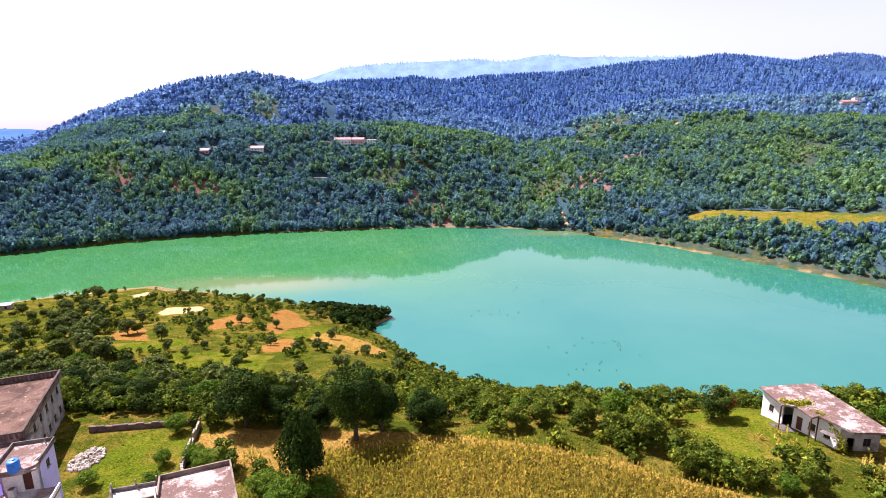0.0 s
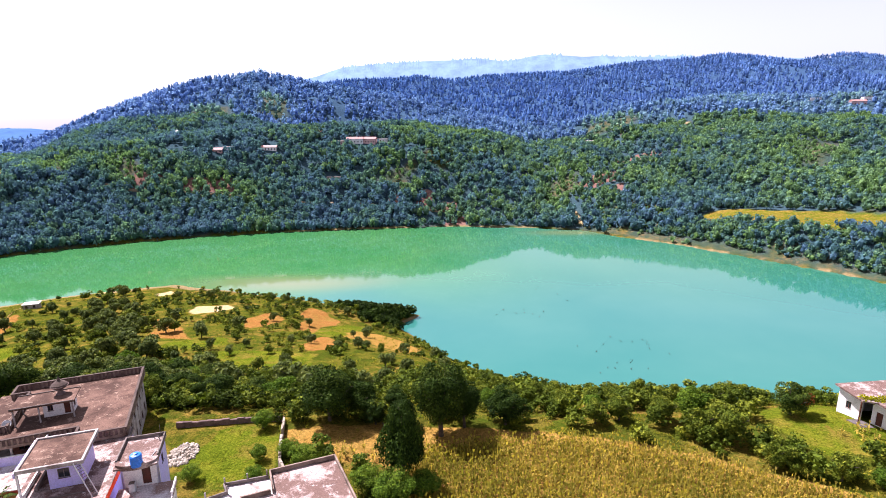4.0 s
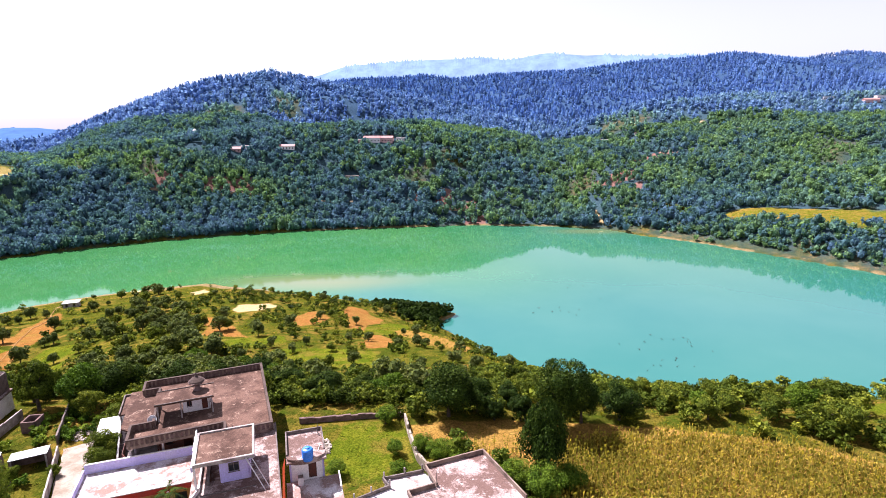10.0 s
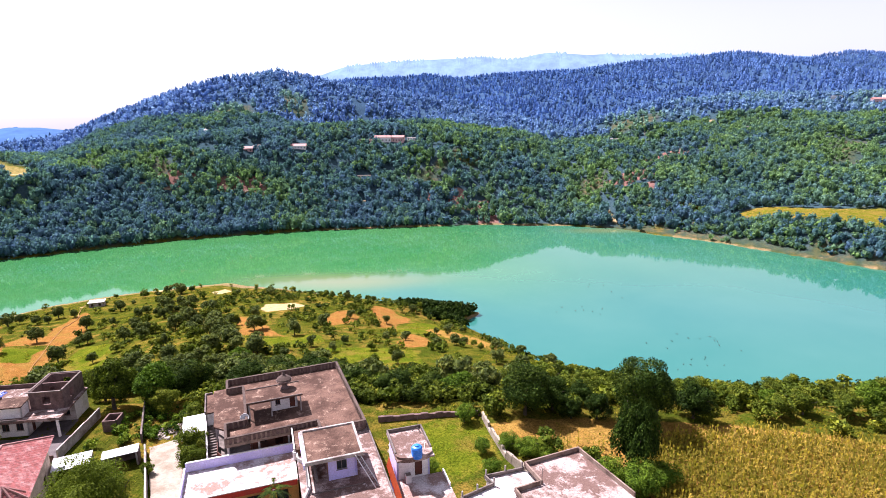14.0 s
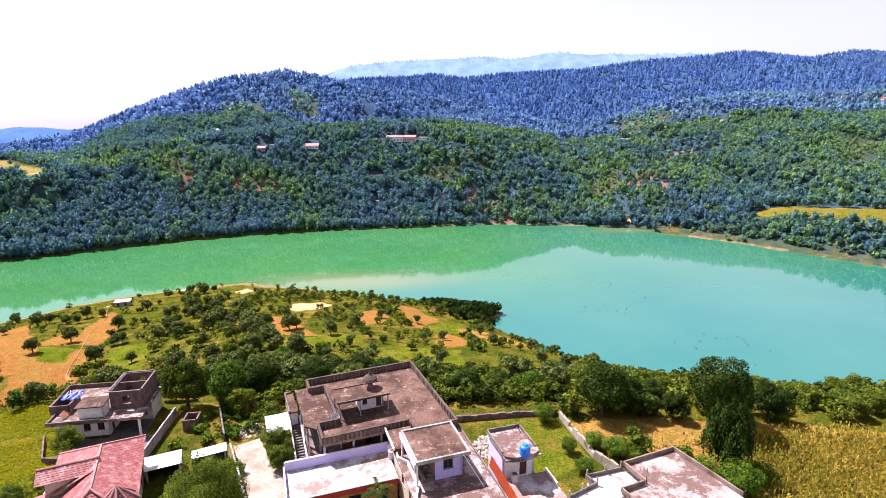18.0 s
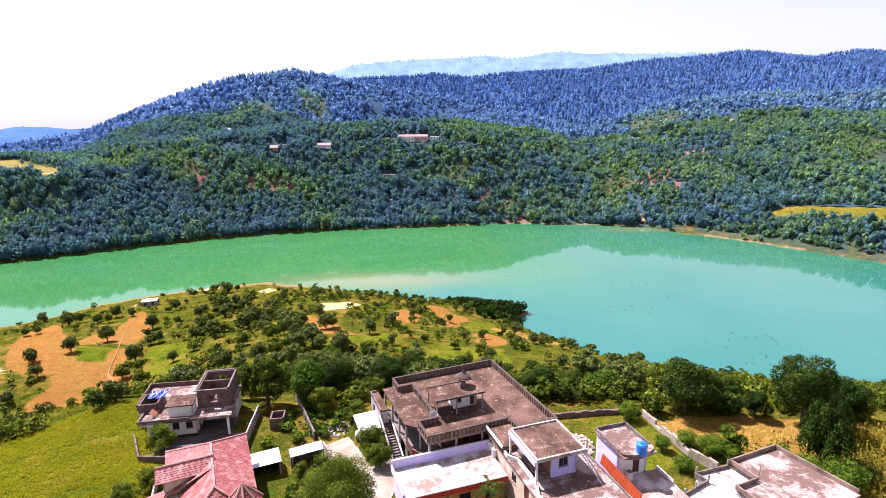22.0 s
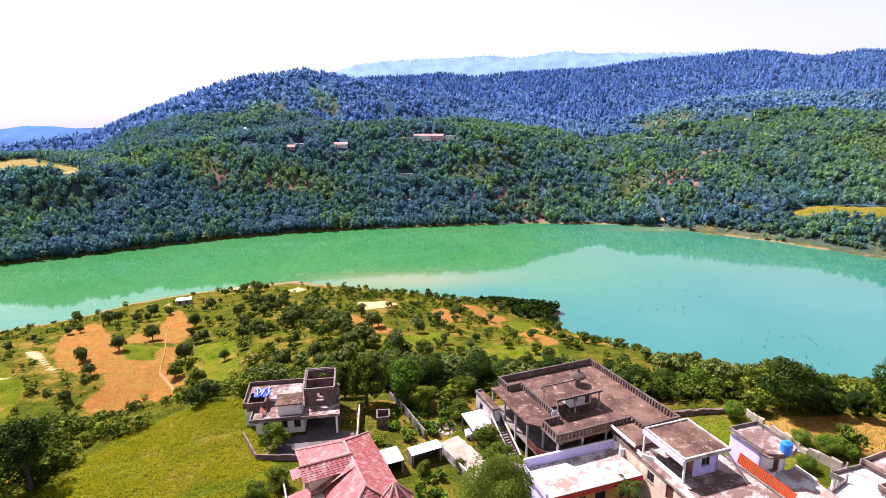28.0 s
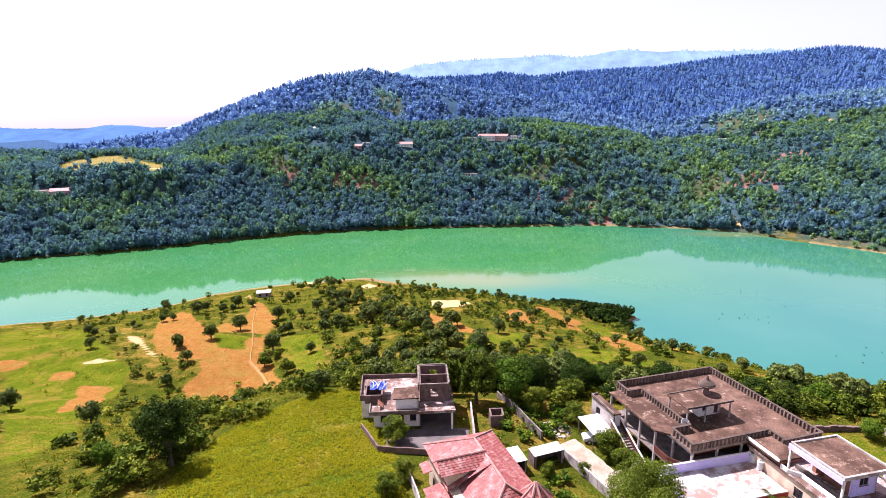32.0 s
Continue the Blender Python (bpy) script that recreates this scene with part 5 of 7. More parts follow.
# ---- the lavender house with its terraces ----
def lavender_house():
    h = thing("lavender_house", "lavender and white house with stepped terraces and roof room", "house", at=(-56.0, 47.8, 50.2), turn=19)
    # upper terrace and its storey
    part("terrace", prism([(-0.7, -7), (8.4, -7), (8.4, 11.4), (-0.7, 11.4)], 5.5, 5.75), M["roof_pale"], h, "stained upper terrace")
    wall(h, (-0.5, 11.2), (-0.5, -6.8), -1, 5.5, "cream", [(6.5, 7.6, 3.6, 4.8, "w"), (9.5, 10.6, 3.4, 5.2, "d"), (13, 14, 3.6, 4.8, "w")])
    wall(h, (-0.28, -6.8), (8.2, -6.8), -1, 5.5, "lavender")
    wall(h, (8.2, -6.8), (8.2, 11.2), -1, 5.5, "lavender", [(3, 4, 3.6, 4.8, "w")])
    wall(h, (8.0, 11.2), (-0.28, 11.2), -1, 5.5, "white")
    # back block with a raised slab
    part("back_slab", prism([(-0.9, 6.8), (3.2, 6.8), (3.2, 11.8), (-0.9, 11.8)], 6.25, 6.45), M["roof_old"], h, "brown raised slab")
    boxp("back_block", h, "brick", -0.45, 7.0, 5.76, 3.0, 11.3, 6.25, 0.01)
    parapet(h, [(-0.85, 11.7), (-0.85, 6.5)], 6.45, 6.8, "white", 0.16)
    parapet(h, [(-0.6, 6.5), (-0.6, 5.6), (0.2, 4.6), (0.2, 0.2), (-0.5, -1.5), (-0.5, -6.8)], 5.76, 6.25, "white", 0.18, name="wavy_parapet")
    parapet(h, [(8.3, -6.8), (8.3, 11.3)], 5.76, 6.0, "grey", 0.16)
    parapet(h, [(-0.3, -0.7), (6.0, -0.7)], 5.755, 5.82, "grey", 0.12)
    # roof room under its white frame
    boxp("room_slab", h, "roof_old", 0.15, 0.15, 8.75, 5.75, 6.05, 8.95, 0.02, "stained slab of the roof room")
    for q in ((-0.1, -0.1, 6.0, 0.15), (-0.1, 6.05, 6.0, 6.3), (-0.1, 0.153, 0.147, 6.047), (5.753, 0.153, 6.0, 6.047)):
        boxp("frame_beam", h, "dirty", q[0], q[1], 8.7, q[2], q[3], 9.12, 0.02, "white concrete beam")
    part("fascia", prism([(-0.30, -0.1), (-0.12, -0.1), (-0.12, 6.3), (-0.30, 6.3)], 8.35, 8.9), M["lavender"], h, "sloping lavender fascia")
    wall(h, (2.3, 0.9), (5.4, 0.9), 5.76, 8.75, "lavender", [(0.9, 2.0, 6.9, 8.0, "w")], frame_mat="steel")
    wall(h, (5.4, 0.9), (5.4, 5.6), 5.76, 8.75, "lavender")
    wall(h, (5.18, 5.6), (2.3, 5.6), 5.76, 8.75, "lavender")
    wall(h, (2.3, 5.38), (2.3, 1.12), 5.76, 8.75, "brick", [(0.5, 1.4, 5.8, 7.8, "d")])
    for x, y in ((0.0, 0.0), (0.0, 6.2)):
        post(h, x, y, 5.76, 8.7, "white", 0.2)
    boxp("bench", h, "grey", 0.9, 0.9, 5.76, 1.2, 6.2, 6.25, 0.02, "low lavender kerb")
    # lower wing
    part("lower_terrace", prism([(-13.1, 5.0), (-0.75, 5.0), (-0.75, 10.7), (-13.1, 10.7)], 3.6, 3.82), M["roof_white"], h, "whitewashed lower terrace")
    parapet(h, [(-0.8, 10.75), (-13.1, 10.75)], 3.82, 4.95, "lavender", 0.2)
    parapet(h, [(-0.8, 10.755), (-13.0, 10.755)], 4.952, 5.02, "white", 0.26, name="coping")
    parapet(h, [(-13.05, 10.5), (-13.05, 5.0)], 3.82, 4.5, "lavender", 0.2)
    parapet(h, [(-12.9, 4.95), (-0.8, 4.95)], 3.3, 3.95, "red_band", 0.14, name="red_fascia")
    parapet(h, [(-12.9, 5.05), (-0.8, 5.05)], 3.955, 4.08, "white", 0.3, name="coping")
    wall(h, (-12.8, 5.9), (-0.75, 5.9), -1, 3.6, "orange_wall", [(1.6, 2.7, 0.9, 2.3, "w"), (4.2, 5.2, 0.05, 2.3, "d"), (6.4, 7.8, 0.9, 2.3, "w"), (9.6, 10.9, 0.9, 2.3, "w")])
    wall(h, (-12.8, 10.5), (-12.8, 6.1), -1, 3.6, "lavender")
    wall(h, (-0.8, 10.5), (-12.6, 10.5), -1, 3.6, "lavender")


lavender_house()
for k, (x, y, z, r) in enumerate(((-59.9, 57.6, 54.03, 0.42), (-59.6, 56.2, 54.03, 0.36))):
    o = thing("water_drum", "small pale grey water drum on a terrace", "water tank", "terrace drums", (x, y, z))
    part("body", lathe([(r, 0), (r, 0.75), (r * 0.96, 0.82), (r * 1.02, 0.9), (r, 1.0), (r * 0.5, 1.12)], 14), M["tin"], o)
    part("lid", lathe([(r * 0.48, 1.12), (r * 0.48, 1.2), (0.02, 1.24)], 12), M["grey"], o)


def ladder(x, y, z, turn, lean, ln):
    h = thing("ladder", "long grey metal ladder leaning against the roof frame", "ladder", at=(x, y, z), turn=turn)
    m_ = Matrix.Rotation(radians(lean), 4, "X")
    for s in (-0.3, 0.3):
        bm = tube(bmesh.new(), [(s, 0, 0), (s, 0, ln)], [0.06, 0.06], 6)
        bm.transform(m_)
        part("stile", bm, M["tin"], h)
    for i in range(int(ln / 0.32)):
        bm = tube(bmesh.new(), [(-0.3, 0, 0.3 + i * 0.32), (0.3, 0, 0.3 + i * 0.32)], [0.035, 0.035], 5)
        bm.transform(m_)
        part("rung", bm, M["steel"], h)


ladder(-48.8, 48.5, 55.96, -115, 37, 4.0)


# ---- the tank house and the white terraces ----
def tank_house():
    h = thing("tank_house", "white plastered roof building with a brown door and slab roof", "building", at=(-46.6, 48.9, 50.2), turn=17)
    boxp("roof_slab", h, "roof_pale", -0.15, -0.2, 8.35, 4.0, 5.5, 8.55, 0.03, "pale stained roof slab")
    parapet(h, [(-0.05, 0.9), (-0.05, 5.4), (3.9, 5.4), (3.9, 0.9)], 8.55, 8.95, "grey", 0.16)
    bm = bmesh.new()
    ring = [(-0.15, 0.9)] + [(1.92 - 2.07 * math.cos(a), 0.6 - 0.95 * math.sin(a)) for a in np.linspace(0.35, math.pi - 0.35, 9)] + [(4.0, 0.9)]
    part("balcony_front", prism(ring, 8.2, 8.8, bm), M["roof_pale"], h, "rounded slab front")
    wall(h, (0.1, 1.2), (3.8, 1.2), 5.0, 8.35, "white", [(2.0, 2.85, 5.4, 7.6, "d")])
    wall(h, (3.8, 1.2), (3.8, 5.3), -2, 8.35, "lavender", [(1.6, 2.5, 6.6, 7.6, "w")])
    wall(h, (3.6, 5.3), (0.1, 5.3), -2, 8.35, "white")
    wall(h, (0.1, 5.1), (0.1, 1.2), -2, 8.35, "lavender")
    part("forecourt", prism([(-0.3, -7), (5.4, -7), (5.4, 1.15), (-0.3, 1.15)], 5.05, 5.3), M["roof_white"], h, "whitewashed forecourt")
    wall(h, (0.0, 1.0), (0.0, -6.8), -2, 5.05, "white")
    wall(h, (5.2, -6.8), (5.2, 1.1), -2, 5.05, "white")
    parapet(h, [(5.3, 1.1), (5.3, -1.6)], 5.3, 5.7, "white", 0.18)
    part("antenna_pole", tube(bmesh.new(), [(3.5, 5.1, 8.55), (3.5, 5.1, 10.2)], [0.03, 0.02], 5), M["steel"], h)
    part("bracket", tube(bmesh.new(), [(2.8, 5.0, 8.6), (3.3, 4.6, 9.1), (3.6, 4.2, 8.6)], [0.06, 0.06, 0.06], 5), M["steel"], h)


tank_house()
o = thing("water_tank", "bright blue ribbed plastic water tank on a roof", "water tank", at=(-44.6, 49.5, 58.76))
prof = [(0.56, 0.0)]
for i in range(6):
    prof += [(0.56, 0.03 + i * 0.2), (0.59, 0.08 + i * 0.2), (0.59, 0.14 + i * 0.2), (0.56, 0.19 + i * 0.2)]
prof += [(0.5, 1.28), (0.28, 1.36)]
part("body", lathe(prof, 20), M["tank"], o)
part("lid", lathe([(0.26, 1.365), (0.26, 1.45), (0.05, 1.49)], 14), M["tank"], o, "blue screw lid")
part("outlet_pipe", tube(bmesh.new(), [(0.4, 0.3, 0.03), (0.75, 0.8, 0.06), (0.7, 2.6, 0.05)], [0.04, 0.04, 0.04], 5), M["tin"], o)
o = thing("washing_machine", "small white washing machine beside a brown door", "washing machine", at=(-45.6, 49.75, 55.5), turn=17)
part("body", box_bm(-0.3, -0.3, 0, 0.3, 0.3, 0.95, 0.03), M["tin"], o)
part("lid", box_bm(-0.27, -0.27, 0.955, 0.27, 0.27, 0.99, 0.01), M["grey"], o)
part("feet", box_bm(-0.25, -0.25, -0.03, 0.25, 0.25, 0.0, 0.01), M["tyre"], o)


def corrugated(name, label, corners, n, mat, thick=0.012, amp=0.03):
    """A corrugated sheet between four corners (a-b across the waves)."""
    h = thing(name, label, "metal sheet", at=corners[0])
    a, b_, c, d = (Vector(p) - Vector(corners[0]) for p in corners)
    bm = bmesh.new()
    nn = (b_ - a).cross(d - a).normalized()
    rows_ = [[bm.verts.new(p.lerp(q, k / n) + nn * (amp if k % 2 else -amp)) for k in range(n + 1)] for p, q in ((a, b_), (d, c))]
    for k in range(n):
        bm.faces.new((rows_[0][k], rows_[0][k + 1], rows_[1][k + 1], rows_[1][k]))
    bmesh.ops.solidify(bm, geom=bm.faces[:], thickness=thick)
    part("sheet", bm, M[mat], h)
    return h


corrugated("sheet_fence", "orange corrugated sheet fence between two terraces", [(-48.2, 51.9, 56.0), (-46.2, 45.0, 56.0), (-45.9, 45.1, 57.2), (-47.9, 52.0, 57.2)], 60, "orange_tin")


def terrace_house():
    h = thing("terrace_house", "whitewashed building with a walled brown roof and low terraces", "house", at=(-32.4, 54.0, 49.4), turn=22.7)
    part("roof_slab", prism([(0.05, 0), (7.5, 0), (8.0, -9.5), (-3.3, -9.5), (-3.3, -3.7), (0.05, -3.7)], 4.75, 5.0), M["roof_pale"], h, "bleached pinkish roof screed")
    parapet(h, [(0.05, -3.6), (0.05, -0.05), (7.5, -0.05), (8.05, -9.4)], 5.0, 5.55, "rib", 0.2)
    parapet(h, [(-3.3, -9.0), (-3.3, -3.65), (-0.1, -3.65)], 5.0, 5.6, "rib", 0.2)
    wall(h, (0.3, -0.2), (0.3, -3.6), -2, 4.75, "white")
    wall(h, (7.4, -0.3), (0.5, -0.3), -2, 4.75, "white")
    wall(h, (7.8, -9.3), (7.4, -0.3), -2, 4.75, "lavender", [(2, 3.2, 2.6, 4.0, "w"), (5.5, 6.6, 2.6, 4.0, "w")])
    wall(h, (-3.1, -9.4), (7.6, -9.4), -2, 4.75, "white")
    wall(h, (-3.1, -3.8), (-3.1, -9.3), -2, 4.75, "white")
    part("white_terrace", prism([(-0.0, -0.2), (-4.9, 0.4), (-4.7, -1.2), (-8.9, -1.9), (-9.2, -9.5), (-3.35, -9.5), (-3.35, -3.75), (-0.0, -3.75)], 4.25, 4.5), M["roof_white"], h, "sunlit whitewashed terrace")
    parapet(h, [(-0.2, -0.1), (-4.9, 0.35), (-4.7, -1.2), (-8.9, -1.9), (-9.1, -5)], 4.5, 4.95, "grey", 0.18)
    for x, y in ((-0.3, 0.0), (-2.4, 0.2), (-4.8, 0.35), (-4.6, -1.2), (-6.8, -1.5), (-8.8, -1.9)):
        post(h, x, y, 4.5, 5.6, "dirty", 0.16)
    wall(h, (-0.1, -0.25), (-4.8, 0.2), -2, 4.25, "white")
    wall(h, (-4.7, 0.1), (-4.6, -1.3), -2, 4.25, "white")
    wall(h, (-4.8, -1.35), (-8.8, -1.95), -2, 4.25, "white")
    wall(h, (-8.8, -2.1), (-9.0, -9.4), -2, 4.25, "white")
    part("pole", tube(bmesh.new(), [(0.0, -3.7, 5.0), (0.02, -3.7, 7.1)], [0.04, 0.03], 5), M["steel"], h)


terrace_house()


def right_house():
    h = thing("low_house", "low pale house with a bleached pink flat roof", "house", at=(48.6, 76.9, 49.2), turn=0)
    roof = [(0, 0), (9.1, 1.0), (10.4, -13.0), (5.3, -12.7), (3.4, -8.6), (2.2, -9.0), (1.9, -6.0), (0.2, -5.4)]
    part("roof_slab", prism(roof, 3.9, 4.15), M["roof_pale"], h, "bleached pink roof slab")
    wall(h, (0.6, -0.4), (1.6, -3.8), -3, 3.9, "white", [(1.2, 2.0, 1.0, 2.1, "w")])
    wall(h, (2.6, -4.6), (5.0, -10.8), -3, 3.9, "white", [(0.6, 1.5, 0.1, 2.2, "d"), (2.4, 3.4, 1.1, 2.2, "w"), (4.6, 5.5, 1.1, 2.2, "w")])
    wall(h, (5.2, -10.9), (10.2, -11.3), -3, 3.9, "dirty", [(0.8, 1.8, 0.1, 2.2, "o"), (2.9, 3.9, 1.0, 2.2, "w")])
    wall(h, (9.9, -11.2), (8.8, 0.6), -3, 3.9, "white")
    wall(h, (8.6, 0.6), (0.6, -0.3), -3, 3.9, "white")
    for x, y in ((0.3, -5.2), (2.3, -8.8), (3.5, -8.5)):
        post(h, x, y, -3, 3.9, "wood", 0.16)
    part("porch_floor", prism([(-0.2, -3.6), (1.8, -3.6), (3.8, -9.2), (1.6, -9.6)], -3.0, 0.05), M["paving"], h)
    part("awning", prism([(3.4, -9.2), (4.6, -10.6), (4.0, -11.3), (2.9, -10.0)], 3.3, 3.36, None, (0.05, 0.1)), M["grey"], h, "grey tin awning")


right_house()


# ---- sheds, walls, lane and yard things ----
def shed(poly, z, label):
    h = thing("shed", label, "shed", "yard sheds", (poly[0][0], poly[0][1], zat(*poly[0]) - 0.1))
    pl = [(x - poly[0][0], y - poly[0][1]) for x, y in poly]
    hz = z - h.location.z
    part("roof", prism(pl, hz, hz + 0.06, None, (0.0, 0.06)), M["tin"], h, "white tin roof")
    cx, cy = sum(p[0] for p in pl) / 4, sum(p[1] for p in pl) / 4
    q = [(cx + (x - cx) * 0.9, cy + (y - cy) * 0.9) for x, y in pl]
    wall(h, q[0], q[1], -0.5, hz - 0.12, "block", name="block_wall")
    wall(h, q[1], q[2], -0.5, hz - 0.12, "block", name="block_wall")
    wall(h, q[3], q[0], -0.5, hz - 0.12, "block", name="block_wall")
    for p in (q[2], q[3]):
        post(h, p[0], p[1], 0, hz - 0.1, "dirty", 0.18)


shed([(-91.2, 58.9), (-87.2, 60.6), (-86.0, 57.9), (-89.8, 56.3)], 52.3, "open block shed under a white tin roof")
shed([(-85.8, 60.3), (-82.0, 62.1), (-81.3, 60.4), (-85.1, 58.7)], 52.3, "narrow dark shed under a white tin roof")
o = thing("carport", "carport with a white sheet roof beside the large house", "carport", at=(-78.6, 67.4, 50.1), turn=22.1)
part("roof", prism([(0.0, 0.2), (4.0, 0.2), (4.0, -3.9), (0.0, -3.9)], 2.75, 2.8, None, (0.0, 0.08)), M["tin"], o, "white sheet roof")
for x, y in ((0.15, 0.05), (3.85, 0.05), (0.15, -3.75), (3.85, -3.75)):
    post(o, x, y, 0, 2.4, "steel", 0.1)


o = thing("lean_to", "small block lean-to with a sloping pinkish-brown slab roof", "shed", at=(-110.2, 101.6, zat(-110.2, 101.6)), turn=18)
part("roof", prism([(-1.7, -1.4), (1.8, -1.4), (1.8, 1.5), (-1.7, 1.5)], 3.3, 3.45, None, (0.22, 0.0)), M["roof_pale"], o, "sloping stained slab")
for a, b_ in (((-1.4, -1.1), (1.5, -1.1)), ((1.5, -1.1), (1.5, 1.2)), ((1.3, 1.2), (-1.4, 1.2)), ((-1.4, 1.0), (-1.4, -0.9))):
    wall(o, a, b_, -1.5, 2.95, "block", name="block_wall")


def car(x, y, turn):
    h = thing("car", "small white saloon car parked under a carport", "car", at=(x, y, zat(x, y)), turn=turn)
    side = [(-1.95, 0.35), (-1.95, 0.75), (-1.75, 0.88), (-1.1, 0.93), (-0.65, 1.38), (0.75, 1.40), (1.25, 0.95), (1.85, 0.85), (1.95, 0.6), (1.9, 0.32)]
    bm = bmesh.new()
    rows_ = [[bm.verts.new((px, s * (0.78 if pz < 1.0 else 0.62), pz)) for px, pz in side] for s in (-1, 1)]
    bm.faces.new(rows_[0])
    bm.faces.new(rows_[1][::-1])
    for k in range(len(side)):
        bm.faces.new((rows_[0][k], rows_[1][k], rows_[1][(k + 1) % len(side)], rows_[0][(k + 1) % len(side)]))
    bmesh.ops.bevel(bm, geom=bm.edges[:], offset=0.05, segments=2, affect="EDGES")
    bmesh.ops.recalc_face_normals(bm, faces=bm.faces[:])
    body = part("body", bm, M["carpaint"], h)
    for s in (-1, 1):
        bm = prism([(-0.95, 0.98), (-0.58, 1.3), (0.68, 1.32), (1.05, 0.98)], 0, 0.01)
        bm.transform(Matrix.Translation((0, s * 0.745, 0)) @ Matrix.Rotation(radians(90), 4, "X"))
        part("side_window", bm, M["glass"], body)
        for wx in (-1.2, 1.2):
            wh = part("wheel", lathe([(0.3, -0.1), (0.3, 0.1), (0.2, 0.11)], 16), M["tyre"], h)
            wh.matrix_basis = Matrix.Translation((wx, s * 0.74, 0.3)) @ Matrix.Rotation(radians(90), 4, "X")
            part("rim", lathe([(0.18, -0.115), (0.18, 0.115)], 12), M["tin"], wh)


car(-76.2, 66.0, 5)


def masonry(name, label, pts, tall, mat, thick=0.25, broken=0.0, kind_="wall", step=1.6):
    """A garden wall along points on the ground, in lengths of uneven height with coping."""
    h = thing(name, label, kind_, at=(*pts[0], zat(*pts[0])))
    r = random.Random(len(pts) * 7 + int(abs(pts[0][0])))
    for (ax, ay), (bx, by) in zip(pts[:-1], pts[1:]):
        d = Vector((bx - ax, by - ay))
        n = max(1, int(d.length / step))
        for i in range(n):
            x0, y0 = ax + d.x * i / n, ay + d.y * i / n
            zz = zat(x0, y0) - h.location.z
            top = tall * (1 - broken * r.random())
            bm = box_bm(0.004, -thick / 2, -0.8, d.length / n - 0.004, thick / 2, top, 0.03)
            for v in bm.verts:
                if v.co.z > 0:
                    v.co.z += r.uniform(-0.5, 0.5) * broken * 0.4
                v.co.y += r.uniform(-1, 1) * 0.015
            ob = part("wall_length", bm, M[mat], h)
            ob.matrix_basis = Matrix.Translation((x0 - h.location.x, y0 - h.location.y, zz)) @ Matrix.Rotation(math.atan2(d.y, d.x), 4, "Z")
    return h


masonry("yard_wall", "grey cement yard wall beside a grassy plot", [(-89.9, 78.5), (-86.6, 71.4), (-83.7, 65.4)], 1.5, "grey", 0.22, 0.12)
masonry("lane_wall", "pale cement wall along the lane", [(-82.0, 63.2), (-78.6, 57.0), (-75.4, 51.0)], 1.4, "dirty", 0.22, 0.1)
masonry("yard_wall", "block wall round the white house yard", [(-93.9, 72.6), (-93.2, 66.5), (-92.6, 61.4)], 1.6, "dirty", 0.22, 0.05)
masonry("yard_wall", "low block wall in front of the white house", [(-93.0, 61.2), (-99.0, 60.5), (-105.6, 60.6), (-109.2, 66.0)], 0.9, "block", 0.22, 0.1)
masonry("stone_wall", "old dry stone wall edging the lawn", [(-51.5, 70.6), (-42.0, 72.0), (-36.2, 72.4)], 0.9, "block", 0.4, 0.22, step=1.0)
masonry("stone_wall", "broken pale stone wall between lawn and field", [(-36.0, 71.6), (-35.1, 67.0), (-33.6, 61.0), (-31.0, 56.5)], 1.5, "lane", 0.35, 0.7, step=1.1)
masonry("yard_wall", "grey wall beside the red-roofed house", [(-101.2, 57.0), (-98.6, 50.5), (-96.6, 45.0)], 1.5, "dirty", 0.2, 0.1)
o = thing("block_tank", "roofless square block tank in the grass", "water tank", at=(-90.8, 68.2, zat(-90, 69)), turn=8)
for a, b_ in (((0, 0), (2.0, 0)), ((2.0, 0), (2.0, 2.3)), ((1.78, 2.3), (0, 2.3)), ((0, 2.08), (0, 0.22))):
    wall(o, a, b_, -0.5, 1.75, "block", name="block_wall")


def sheet_on_ground(name, label, poly, mat, lift=0.1):
    """A paved surface that follows the ground, with a worn outline."""
    r = random.Random(len(poly))
    ring = []
    for (ax, ay), (bx, by) in zip(poly, poly[1:] + poly[:1]):
        n = max(1, int(math.hypot(bx - ax, by - ay) / 0.8))
        ring += [(ax + (bx - ax) * k / n + r.uniform(-0.12, 0.12), ay + (by - ay) * k / n + r.uniform(-0.12, 0.12)) for k in range(n)]
    bm = bmesh.new()
    f = bm.faces.new([bm.verts.new((x, y, zat(x, y) + lift)) for x, y in ring])
    bmesh.ops.triangulate(bm, faces=[f])
    bmesh.ops.recalc_face_normals(bm, faces=bm.faces[:])
    bmesh.ops.solidify(bm, geom=bm.faces[:], thickness=0.12)
    ob = part(name, bm, M[mat])
    return tagged(ob, label, "paving", kind="structure")


sheet_on_ground("road", "dusty pale lane between the houses", [(-82.0, 64.2), (-79.0, 66.2), (-75.0, 59.0), (-72.6, 61.0), (-70.5, 58.5), (-72.0, 52.0), (-75.0, 51.0)], "lane")
sheet_on_ground("pavement", "grey cement yard before the white house", [(-106.0, 65.8), (-94.0, 67.6), (-93.0, 61.4), (-104.6, 61.0)], "paving")


